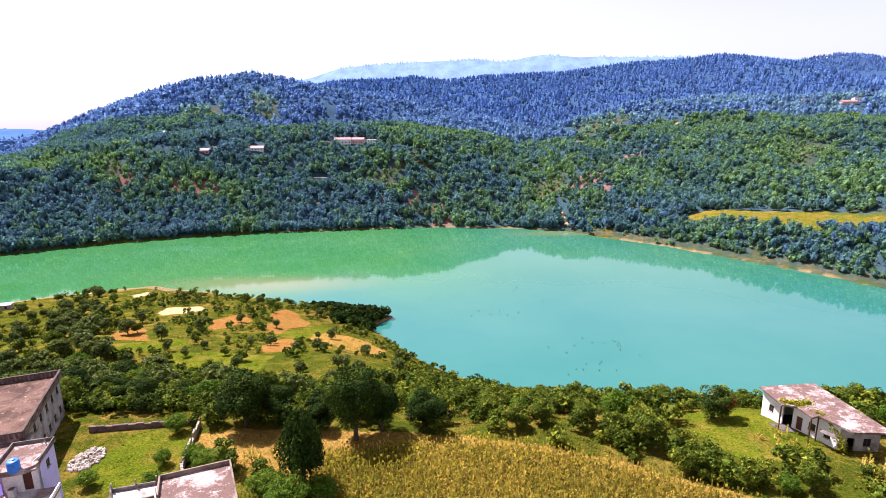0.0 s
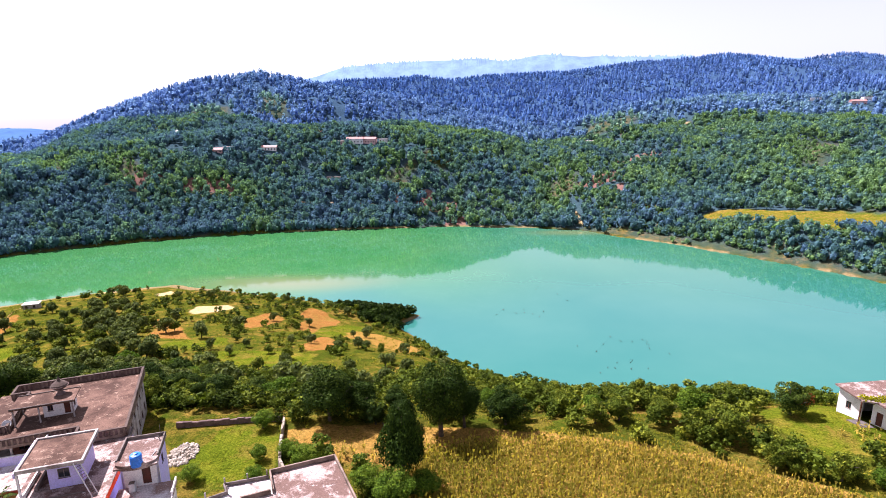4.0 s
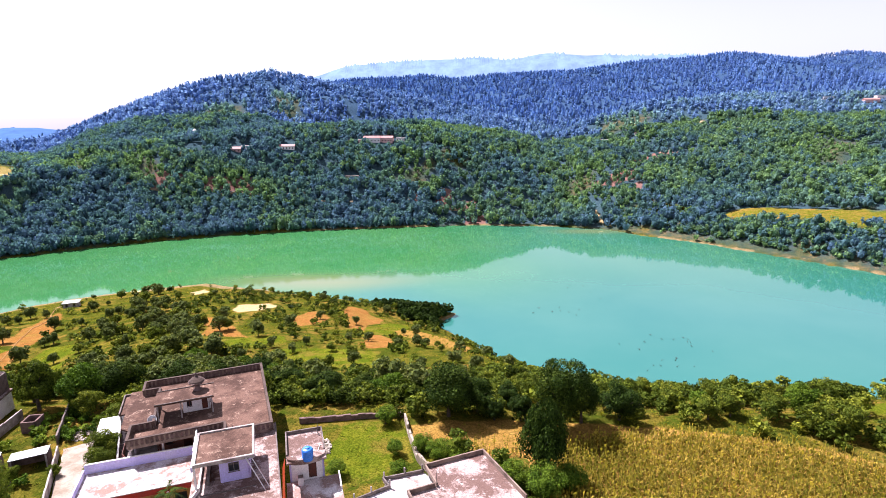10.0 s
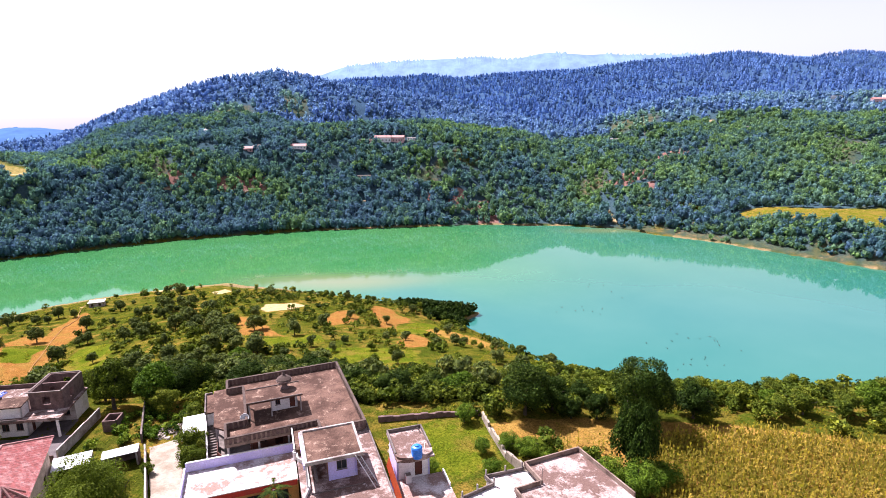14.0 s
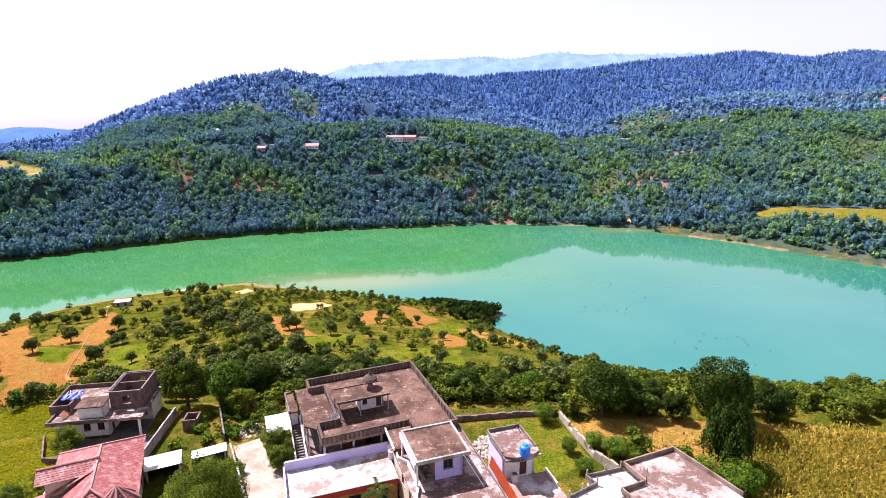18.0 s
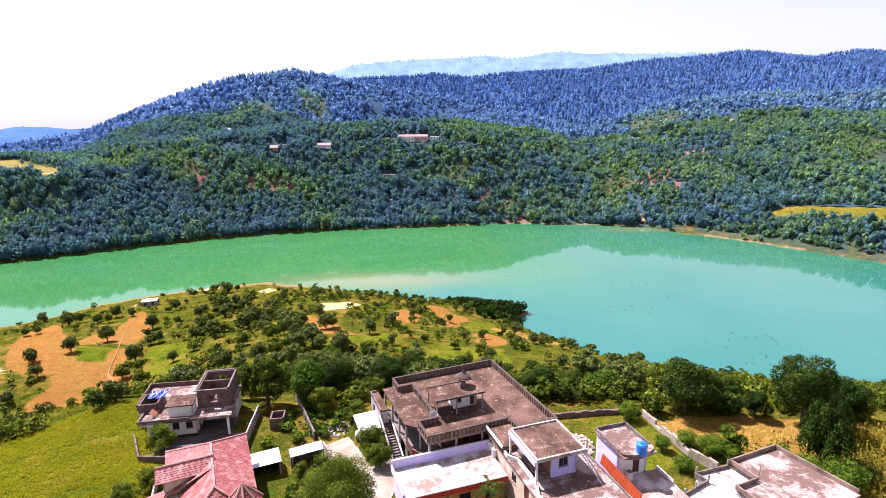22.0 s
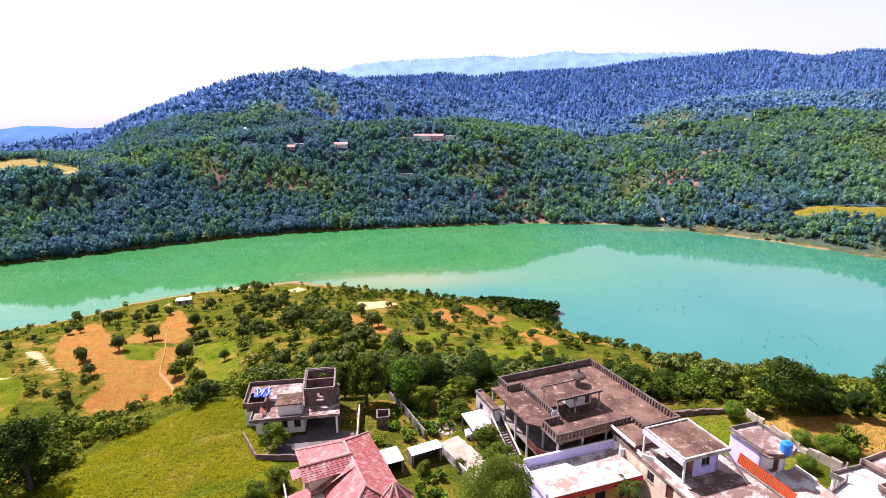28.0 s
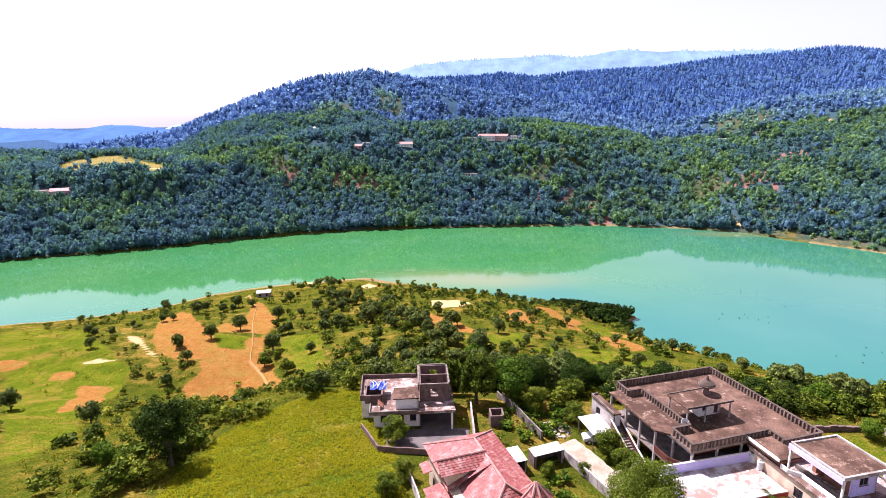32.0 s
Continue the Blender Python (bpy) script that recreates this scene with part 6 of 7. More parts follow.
def heap(name, label, x, y, rx, ry, tall, n, seed, mat="stone", size=0.24):
    """A heap of rough stones lying on each other."""
    h = thing(name, label, "rubble", at=(x, y, zat(x, y)))
    r = random.Random(seed)
    protos = []
    for k in range(5):
        bm = bmesh.new()
        bmesh.ops.create_icosphere(bm, subdivisions=1, radius=1.0)
        for v in bm.verts:
            v.co *= r.uniform(0.7, 1.15)
        me = bpy.data.meshes.new("stone")
        bm.to_mesh(me)
        bm.free()
        me.materials.append(M[mat])
        protos.append(me)
    for i in range(n):
        a, q = r.uniform(0, math.tau), math.sqrt(r.random())
        px, py = math.cos(a) * q * rx, math.sin(a) * q * ry
        pz = zat(x + px, y + py) - h.location.z + tall * (1 - q) * r.uniform(0.2, 1.0) + 0.05
        s = size * r.uniform(0.5, 1.4)
        ob = link("stone", protos[i % 5], None, h)
        ob.matrix_basis = Matrix.Translation((px, py, pz)) @ Euler((r.uniform(0, 6), r.uniform(0, 6), r.uniform(0, 6))).to_matrix().to_4x4() @ Matrix.Diagonal((s * 1.2, s, s * 0.8, 1))


heap("rubble_heap", "heap of pale broken stones on the lawn", -47.4, 63.6, 1.9, 2.7, 0.8, 260, 3)
heap("rubble_heap", "scattered grey rubble by the yard wall", -81.6, 68.2, 2.6, 2.2, 0.3, 170, 5, "stone", 0.17)
# ---- trees and bushes ----
def clump_crown(clumps, n, seed, leaf, core=0.5):
    """A crown of separate leafy clumps with dark gaps between, radius about 1, standing on z = 0; also a tint for each vertex."""
    r = np.random.default_rng(seed)
    d = r.normal(0, 1, (clumps, 3))
    d[:, 2] = d[:, 2] * 0.85 + 0.2
    d /= np.linalg.norm(d, axis=1)[:, None]
    lean = r.normal(0, 1, 3)
    reach = r.uniform(0.5, 0.82, clumps) * (1 + 0.16 * np.tanh(d @ lean))
    cen = d * reach[:, None]
    rad = r.uniform(0.2, 0.4, clumps)
    tone = r.uniform(-0.16, 0.2, clumps)
    pick = r.choice(clumps, n, p=rad ** 2 / (rad ** 2).sum())
    nrm = r.normal(0, 1, (n, 3)) + d[pick] * 0.7 + (0, 0, 0.35)
    nrm /= np.linalg.norm(nrm, axis=1)[:, None]
    pos = cen[pick] + nrm * (rad[pick] * r.uniform(0.7, 1.12, n))[:, None]
    s = leaf * r.uniform(0.55, 1.35, n)
    inner = r.random(n) < 0.12
    pos[inner] = np.clip(r.normal(0, 0.3, (int(inner.sum()), 3)), -0.42, 0.42)
    s = np.where(inner, s * 2.2, s)[:, None]
    face = nrm + r.normal(0, 0.55, (n, 3))
    face /= np.linalg.norm(face, axis=1)[:, None]
    a = np.cross(face, r.normal(0, 1, (n, 3)))
    a /= np.linalg.norm(a, axis=1)[:, None]
    c_ = np.cross(face, a)
    pos = pos + (0, 0, 1.0)
    v = np.stack([pos - a * s * 0.8 - c_ * s * 0.5, pos + a * s * 0.8 - c_ * s * 0.5, pos + c_ * s * 1.2 + face * s * 0.2], 1).reshape(-1, 3)
    return v, np.arange(3 * n).reshape(n, 3), np.repeat(tone[pick], 3)


def tree_model(name, label, seed, n, mat, tall, wide, bare=0.28, lobes=9, leaf=0.12, spread_=0.5, group="", at=None, category="tree", cone=0.0):
    """One tree: a tapered trunk with limbs, and a crown of leaf clumps with an uneven outline."""
    h = thing(name, label, category, group, at or (0, 0, 0))
    r = random.Random(seed)
    v, fq, tone = clump_crown(lobes * 4 + 4, int(n * 3.4), seed, leaf * 0.6)
    lo, hi = v[:, 2].min(), v[:, 2].max()
    v[:, :2] *= (1 + cone * (0.4 - (v[:, 2:3] - lo) / (hi - lo)))
    v = np.stack([v[:, 0] * wide / 2 / 1.1, v[:, 1] * wide / 2 / 1.1, bare * tall + (v[:, 2] - lo) / (hi - lo) * tall * (1 - bare)], 1)
    link("crown", np_mesh("crown", v, fq, False, np.clip(tone + 0.22 + 0.3 * r.random(), 0, 1)), M[mat], h)
    bm = bmesh.new()
    k = tall * 0.022 + 0.04
    lean = (r.uniform(-0.05, 0.05) * tall, r.uniform(-0.05, 0.05) * tall)
    tube(bm, [(0, 0, -0.4), (lean[0] * 0.3, lean[1] * 0.3, tall * 0.2), (lean[0], lean[1], tall * 0.5), (lean[0] * 1.2, lean[1] * 1.2, tall * 0.8)], [k * 1.3, k, k * 0.7, k * 0.2], 7)
    for i in range(6):
        a, up = r.uniform(0, math.tau), r.uniform(0.25, 0.5)
        s = wide * r.uniform(0.25, 0.42)
        tube(bm, [(lean[0] * up, lean[1] * up, tall * up * 0.8), (math.cos(a) * s * 0.5, math.sin(a) * s * 0.5, tall * (up + 0.15)), (math.cos(a) * s, math.sin(a) * s, tall * (up + 0.33))], [k * 0.5, k * 0.35, k * 0.1], 5)
    part("trunk", bm, M["bark"], h)
    return h


def grove(model, tall0, spots, seed=1):
    """The model at the first spot and copies at the rest; a spot is x, y, height."""
    r = random.Random(seed)
    for i, (x, y, t) in enumerate(spots):
        s = t / tall0 * ((0.62 if x > -82 else 0.9) if y > 110 and t > 4.2 else 1)
        m_ = pose(x, y, zat(x, y), 0, 0, r.uniform(0, 360)) @ Matrix.Diagonal((s * r.uniform(0.9, 1.15), s * r.uniform(0.9, 1.15), s, 1))
        if i == 0:
            model.matrix_basis = m_
        else:
            copy_thing(model, m_)


# big trees by the houses and the field
grove(tree_model("shade_tree", "tall dark green broadleaf tree with a dense crown", 11, 4600, "leaf_dark", 13, 9.5, 0.16, 12, 0.055), 13, [(-12.8, 70.2, 11.3), (-9.3, 73, 8.5)])
SHADE = tree_model("shade_tree", "broad dark green tree at the edge of the field", 12, 3300, "leaf_dark", 11, 10.5, 0.10, 12, 0.065)
grove(SHADE, 11, [(-29.5, 72.5, 8.6), (-25.0, 74.5, 7.4), (-84, 82, 9.0), (-76, 85, 8.0), (-91, 88, 8)])
grove(tree_model("poplar", "slender dark green tree above the maize", 13, 3600, "leaf_dark", 12, 7.0, 0.03, 15, 0.065, 0.55, cone=0.85), 12, [(-17.6, 59.2, 11.0)])
grove(tree_model("shade_tree", "rounded green tree on the bank", 14, 2600, "leaf_dark", 8, 7.5, 0.08, 9, 0.07), 8, [(-3, 74.5, 6.4), (-22.6, 72.2, 5.0), (-18.6, 72.6, 5.6), (-20, 77.5, 5.2), (-0.5, 77, 4.6), (-58, 84, 6.5), (-66, 88, 7), (-52, 80, 5.2), (-71, 80, 5.6)])
round_ = tree_model("round_tree", "small round tree with reddish leaves on one side", 15, 1500, "leaf_dark", 5, 5.6, 0.06, 6, 0.08, 0.25)
v, fq = crown_proto(260, 77, 1.0, 3, 0.1, 0.3, 0.9, True)
M["leaf_red"] = foliage("reddened_leaves", (0.10, 0.035, 0.01), (0.20, 0.06, 0.02), (0.30, 0.11, 0.03), 0.3)
link("red_leaves", np_mesh("red_leaves", v * 1.15 + (1.5, -1.1, 1.5), fq, False, np.full(len(v), 0.4)), M["leaf_red"], round_, "reddened leaves")
round_.matrix_basis = pose(41.6, 76.0, zat(41.6, 76.0)) @ Matrix.Diagonal((1.08, 1.08, 1.08, 1))
grove(tree_model("feathery_tree", "feathery upright green tree beside the white house", 16, 2400, "leaf_near", 8, 6.2, 0.1, 10, 0.085, 0.42), 8, [(-93.2, 75.0, 8.2), (-97.5, 79.5, 6)])
grove(tree_model("pine_bush", "dense rounded bright green tree beside the lane", 17, 9000, "leaf_pine_near", 12.5, 7.3, 0.3, 20, 0.036, 0.2), 12.5, [(-75.8, 43.6, 12.4)])
grove(tree_model("field_tree", "half-bare grey-branched tree by the hedge", 18, 1900, "leaf_dark", 9, 6.4, 0.2, 8, 0.075, 0.55), 9, [(-132.5, 56.5, 9.6)])
# lower trees between the houses
grove(tree_model("yard_tree", "bushy green tree in a yard", 19, 2200, "leaf_near", 4, 4.2, 0.06, 8, 0.065), 4,
      [(-103.6, 63.2, 3.8), (-75.3, 62.6, 4.0), (-74.0, 59.2, 3.6), (-78.6, 70.6, 3.4), (-84.3, 73.5, 4.4), (-87.0, 75.5, 4.0), (-83.5, 57.2, 2.2), (-102.6, 52.0, 3.2), (-101.0, 55.0, 3.0), (-112.0, 83.0, 4.2), (-79.0, 58.2, 1.8)])
grove(tree_model("yard_tree", "bright green leafy bush beside a terrace", 20, 2400, "leaf_bright", 3.2, 3.6, 0.03, 9, 0.062), 3.2,
      [(-21.8, 56.8, 3.6), (-18.6, 54.6, 4.0), (-33.0, 63.2, 2.2), (-30.8, 61.6, 2.6), (-28.4, 60.6, 2.2), (-35.6, 58.0, 1.8), (-36.6, 62.6, 2.0), (-14.8, 56.2, 3.0), (-38.8, 70.4, 2.6), (-43.8, 58.0, 2.0)])
# scattered orchard trees down the slope
A_ = tree_model("orchard_tree", "olive green orchard tree on the grassy slope", 21, 520, "leaf_olive", 6, 5.4, 0.2, 7, 0.15, 0.5, "orchard trees")
grove(A_, 6, [(-195, 155, 5.4), (-188, 163, 7.4), (-183, 174, 8.0), (-215, 201, 8), (-204, 214, 7.6), (-185, 226, 7), (-256, 240, 6), (-250, 232, 6.2), (-119, 78, 4.9), (-163, 156, 8.6), (-130, 124, 5.5),
             (-124, 131, 8), (-127, 152, 6), (-150, 170, 7), (-116, 134, 8), (-166, 207, 6.5), (-154, 204, 6.5), (-173, 90, 6), (-207, 105, 7), (-184, 131, 5), (-236, 166, 5.5), (-232, 164, 4), (-226, 165, 5), (-226, 176, 3.5), (-220, 185, 4), (-217, 187, 3.5), (-215, 207, 6), (-205, 203, 5.5), (-201, 204, 5), (-198, 215, 5), (-174, 187, 8), (-164, 172, 6),
             (-166, 190, 4), (-168, 216, 5), (-160, 210, 5), (-154, 215, 4), (-143, 170, 6), (-154, 184, 5), (-194, 154, 4.5), (-148, 150, 5), (-115, 132, 5), (-135, 193, 3.5), (-116, 182, 4)], 3)
B_ = tree_model("orchard_tree", "grey-green orchard tree with a rounded crown", 22, 520, "leaf_olive", 6, 6.2, 0.14, 6, 0.15, 0.42, "orchard trees")
grove(B_, 6, [(-95, 142, 7), (-113, 192, 5.5), (-78, 197, 5.5), (-74, 144, 4.8), (-60, 157, 5), (-54, 158, 5), (-54, 131, 6.5), (-44, 150, 5), (-36, 152, 5), (-36, 125, 6), (-28, 132, 6), (-22, 128, 6.5), (-106, 171, 6),
             (-118, 164, 6), (-108, 143, 6.5), (-90, 162, 6), (-84, 177, 5.4), (-64, 195, 5.5)], 4)
C_ = tree_model("orchard_tree", "small dark fruit tree among the terraces", 23, 480, "leaf_near", 5, 4.6, 0.2, 6, 0.16, 0.45, "orchard trees")
grove(C_, 5, [(-60, 128, 6), (-77, 140, 6), (-88, 139, 6), (-114, 166, 7), (-104, 173, 6), (-54, 162, 5), (-45, 157, 4.2), (-38, 156, 5), (-31, 148, 5.2), (-13, 140, 8), (-8, 150, 6), (-56, 139, 7.5), (-63, 145, 6), (-80, 164, 6), (-36, 128, 5),
             (-28, 116, 5), (-18, 114, 6), (-161, 145, 7), (-151, 138, 7)], 5)
D_ = tree_model("bank_tree", "leafy green tree on the steep bank", 24, 1300, "leaf_near", 7, 6.4, 0.08, 9, 0.09, 0.5, "bank trees")
grove(D_, 7, [(29, 70, 6), (32, 63, 5.2), (25, 71, 5.6), (22, 76, 5), (15, 76, 5), (44.5, 57.5, 4.6), (8, 81, 5), (11, 75, 4.6), (1, 100, 5), (60, 83, 5), (66, 79, 5.6), (72, 76, 5.4), (52, 86, 4), (32, 82, 5.4), (18, 88, 5), (38, 59.5, 4.6), (-22, 92, 5.5), (-14, 96, 6), (-6, 92, 5), (4, 92, 5.6), (10, 98, 6), (17, 97, 5), (24, 92, 6), (30, 90, 5), (38, 88, 5.5), (44, 92, 5), (-16, 84, 5), (-30, 88, 5), (-34, 98, 5)], 6)
E2_ = tree_model("bank_tree", "spreading yellow-green tree on the bank", 25, 1300, "leaf_bright", 6, 6.4, 0.06, 9, 0.09, 0.5, "bank trees")
grove(E2_, 6, [(27, 78, 5.4), (34, 63.5, 3.6), (12, 80, 4), (-5, 84, 4), (41.5, 57.5, 3.0), (66, 72, 4.4), (-99, 104, 6.5), (-107, 112, 7), (-60, 100, 5.5), (-45, 96, 5.0), (-68, 110, 6), (-87.4, 77, 8.4), (-143.5, 58.3, 4.2), (-139.5, 57.0, 3.2)], 7)


# the olive grove on the lower slope, thinning towards the open fields
r_ = random.Random(31)
spots = [[], [], []]
while sum(map(len, spots)) < 112:
    x, y = r_.uniform(-245, -12), r_.uniform(112, 288)
    thick = -128 + (y - 138) * 0.2 - (y - 138) * 0.75 < x < -88 - (y - 135) * 0.62
    xa, ya = np.array([x]), np.array([y])
    bare = max(float(inside(xa, ya, p)[0]) for p in FIELDS_SOIL[:10] + FIELDS_PALE[:5] + FIELDS_LUSH[2:8])
    if bare > 0.3 or near_d(xa, ya)[0] < 6 or r_.random() > (1.0 if thick else 0.12) * (0.35 if x < -160 else 1):
        continue
    spots[r_.randrange(3)].append((x, y, r_.uniform(4.2, 7.2) if thick else r_.uniform(2.8, 4.8)))
for model, tall0, some in ((A_, 6, spots[0]), (B_, 6, spots[1]), (C_, 5, spots[2])):
    for x, y, t in some:
        s = t / tall0
        copy_thing(model, pose(x, y, zat(x, y), 0, 0, r_.uniform(0, 360)) @ Matrix.Diagonal((s * r_.uniform(0.9, 1.2), s * r_.uniform(0.9, 1.2), s, 1)))


def near_free(x, y):
    """1 where no house, yard, lane or open field lies."""
    shut = np.zeros(np.shape(x), bool)
    for poly in FIELDS_SOIL[:11] + FIELDS_PALE[:5] + [FIELDS_DRY[0], FIELDS_DRY[2]] + FIELDS_LUSH[:2] + FIELDS_LUSH[3:8] + [MEADOW] + [
            [(-118, 44), (-112, 80), (-98, 82), (-88, 82), (-80, 74), (-72, 78), (-56, 80), (-40, 73), (-30, 60), (-18, 50), (-18, 40), (-118, 40)], [(46, 79), (60, 80), (62, 60), (50, 60)], [(35, 72), (37, 81), (52, 83), (52, 66), (46, 63), (39, 64)]]:
        shut |= inside(x, y, poly) > 0.4
    return ~shut


# the belt of taller trees below the large house
belt = []
for _ in range(4000):
    x, y = r_.uniform(-112, -26), r_.uniform(79, 134)
    if len(belt) < 78 and math.hypot(x + 109.5, y - 99) > 5 and bool(near_free(np.array([x]), np.array([y]))[0]) and all(math.hypot(x - p, y - q) > 4.2 for p, q in belt) and r_.random() < (1 if y < 118 else 0.4) and (x < -62 or y < 100):
        belt.append((x, y))
kinds = ((SHADE, 11, 0.55, 0.8), (D_, 7, 0.6, 1.0), (D_, 7, 0.7, 1.1), (E2_, 6, 0.6, 1.1), (B_, 6, 0.8, 1.2))
for x, y in belt:
    model, tall0, lo_, hi_ = kinds[r_.randrange(5)]
    s = r_.uniform(lo_, hi_)
    copy_thing(model, pose(x, y, zat(x, y) - 0.3, 0, 0, r_.uniform(0, 360)) @ Matrix.Diagonal((s, s, s * r_.uniform(0.85, 1.1), 1)))

bushes = [clump_crown(11, 330, 500 + i, 0.115)[:2] for i in range(8)]
small = [clump_crown(7, 100, 520 + i, 0.2)[:2] for i in range(8)]


def scrub_keep(x, y, z):
    dn = near_d(x, y)
    dens = 0.30 + 0.5 * smooth((fbm(x, y, 28, 91, 3) - 0.42) / 0.2)
    hedge = np.exp(-((y - 52 - (x + 140) * 0.95) / 7) ** 2) * (x > -150) * (x < -108)
    behind = smooth((x + 96) / 10) * smooth((-38 - x) / 10) * smooth((102 - y) / 12)
    bank = smooth((x + 38) / 14) * smooth((185 - y) / 30) * 0.7
    tip = np.exp(-np.hypot((x + 46) / 26, (y - 245) / 9) ** 2)
    open_ = smooth((-135 - x) / 20) * (hedge < 0.3)
    for poly in OPEN:
        open_ = np.maximum(open_, inside(x, y, poly, 6.0))
    bank = bank * (1 - open_)
    p = np.clip(dens * 0.75 * (1 - 0.82 * open_) + 0.75 * behind + 0.75 * bank + 0.9 * hedge + tip, 0, 1)
    return (dn > 1.5) & (z > 0.4) & near_free(x, y) & (RNG.random(np.shape(x)) < p)


pts = scatter(3400, -320, 100, 50, 128, scrub_keep)
sz = RNG.uniform(0.7, 2.0, len(pts)) * (0.75 + 0.5 * (fbm(pts[:, 0], pts[:, 1], 20, 6, 2)))
plant_all("scrub", bushes, pts, np.stack([sz * 1.15, sz], 1), np.clip(RNG.normal(0.42, 0.22, len(pts)), 0, 1), M["leaf_near"], "thick green scrub on the slope below the houses", "scrub")
pts = scatter(8200, -300, 50, 118, 312, scrub_keep)
sz = RNG.uniform(0.35, 1.5, len(pts))
plant_all("scrub", small, pts, np.stack([sz * 1.2, sz], 1), np.clip(RNG.normal(0.42, 0.25, len(pts)), 0, 1), M["leaf_near"], "scattered olive green bushes on the peninsula", "scrub")


pts = scatter(1500, -290, -136, 70, 235, lambda x, y, z: (near_d(x, y) > 2) & near_free(x, y) & in_view(x, y, 20) & (RNG.random(np.shape(x)) < 0.12 + 0.9 * smooth((fbm(x, y, 22, 93, 3) - 0.5) / 0.12)))
sz = RNG.uniform(0.3, 1.3, len(pts))
plant_all("scrub", small, pts, np.stack([sz * 1.3, sz * 0.8], 1), np.clip(RNG.normal(0.45, 0.25, len(pts)), 0, 1), M["leaf_near"], "low weeds and bushes on the grassy field slope", "scrub")
pts = scatter(900, -74, -24, 228, 256, lambda x, y, z: (z > 0.3) & (near_d(x, y) > 0.3) & (near_d(x, y) < 15) & (x > -66 + 14 * RNG.random(np.shape(x))))
sz = RNG.uniform(1.1, 2.3, len(pts))
plant_all("thicket", small, pts, np.stack([sz * 1.1, sz], 1), RNG.uniform(0.0, 0.5, len(pts)), M["leaf_dark"], "dense dark thicket on the point of the peninsula", "thicket")


pts = scatter(520, -96, -76, 50, 78, lambda x, y, z: ((inside(x, y, [(-91.5, 64), (-87.5, 75.5), (-80, 77), (-79.6, 69.5), (-83.5, 64.5)], 0.5) > 0.6) | (inside(x, y, [(-86, 53), (-83.5, 58), (-80.6, 57.5), (-80.5, 51)], 0.5) > 0.6)) & (RNG.random(np.shape(x)) < 0.2 + 0.8 * (fbm(x, y, 5, 61, 2) > 0.52)))
sz = RNG.uniform(0.2, 0.75, len(pts))
plant_all("weeds", small, pts, np.stack([sz * 1.2, sz], 1), np.clip(RNG.normal(0.45, 0.25, len(pts)), 0, 1), M["leaf_bright"], "rank weeds and low bushes in the house yards", "weeds")
pts = scatter(420, -66, -34, 72, 90, lambda x, y, z: (y > 76.5 + 0.1 * (x + 50)) & (RNG.random(np.shape(x)) < 0.75))
sz = RNG.uniform(0.7, 1.7, len(pts))
plant_all("scrub", bushes, pts, np.stack([sz * 1.15, sz], 1), np.clip(RNG.normal(0.4, 0.22, len(pts)), 0, 1), M["leaf_near"], "thick bushes behind the garden wall", "scrub")


def creeper(name, label, line, seed, n, wide):
    """A climbing plant: a winding stem and leaves along a line."""
    h = thing(name, label, "creeper", at=line[0])
    r = np.random.default_rng(seed)
    loc = [Vector(p) - Vector(line[0]) for p in line]
    part("stem", tube(bmesh.new(), loc, [0.04] * len(loc), 5), M["bark"], h)
    cum = r.uniform(0, len(loc) - 1, n)
    j = np.minimum(cum.astype(int), len(loc) - 2)
    base_ = np.array([loc[k].lerp(loc[k + 1], float(c_ - k)) for k, c_ in zip(j, cum)])
    pos = base_ + r.normal(0, wide, (n, 3)) * (1, 1, 0.35)
    a, c_ = r.normal(0, 1, (n, 3)), r.normal(0, 1, (n, 3))
    a /= np.linalg.norm(a, axis=1)[:, None]
    c_ /= np.linalg.norm(c_, axis=1)[:, None]
    s = r.uniform(0.1, 0.22, n)[:, None]
    v = np.stack([pos - a * s, pos - c_ * s, pos + a * s, pos + c_ * s], 1).reshape(-1, 3)
    link("leaves", np_mesh("leaves", v, np.arange(4 * n).reshape(n, 4), False, np.full(4 * n, 0.5)), M["leaf_vine"], h)


M["leaf_vine"] = foliage("yellow_green_vine", (0.16, 0.17, 0.01), (0.25, 0.24, 0.012), (0.36, 0.30, 0.02), 0.4)
creeper("creeper", "yellow-green creeper over the porch roof", [(49.2, 72.6, 53.4), (50.4, 71.6, 53.5), (51.6, 71.4, 53.55), (53.2, 71.8, 53.5)], 3, 420, 0.42)
creeper("creeper", "creeper trailing down the pale wall", [(52.4, 69.4, 53.5), (53.0, 67.4, 53.0), (53.6, 65.8, 51.6), (53.7, 65.4, 49.6)], 4, 360, 0.34)

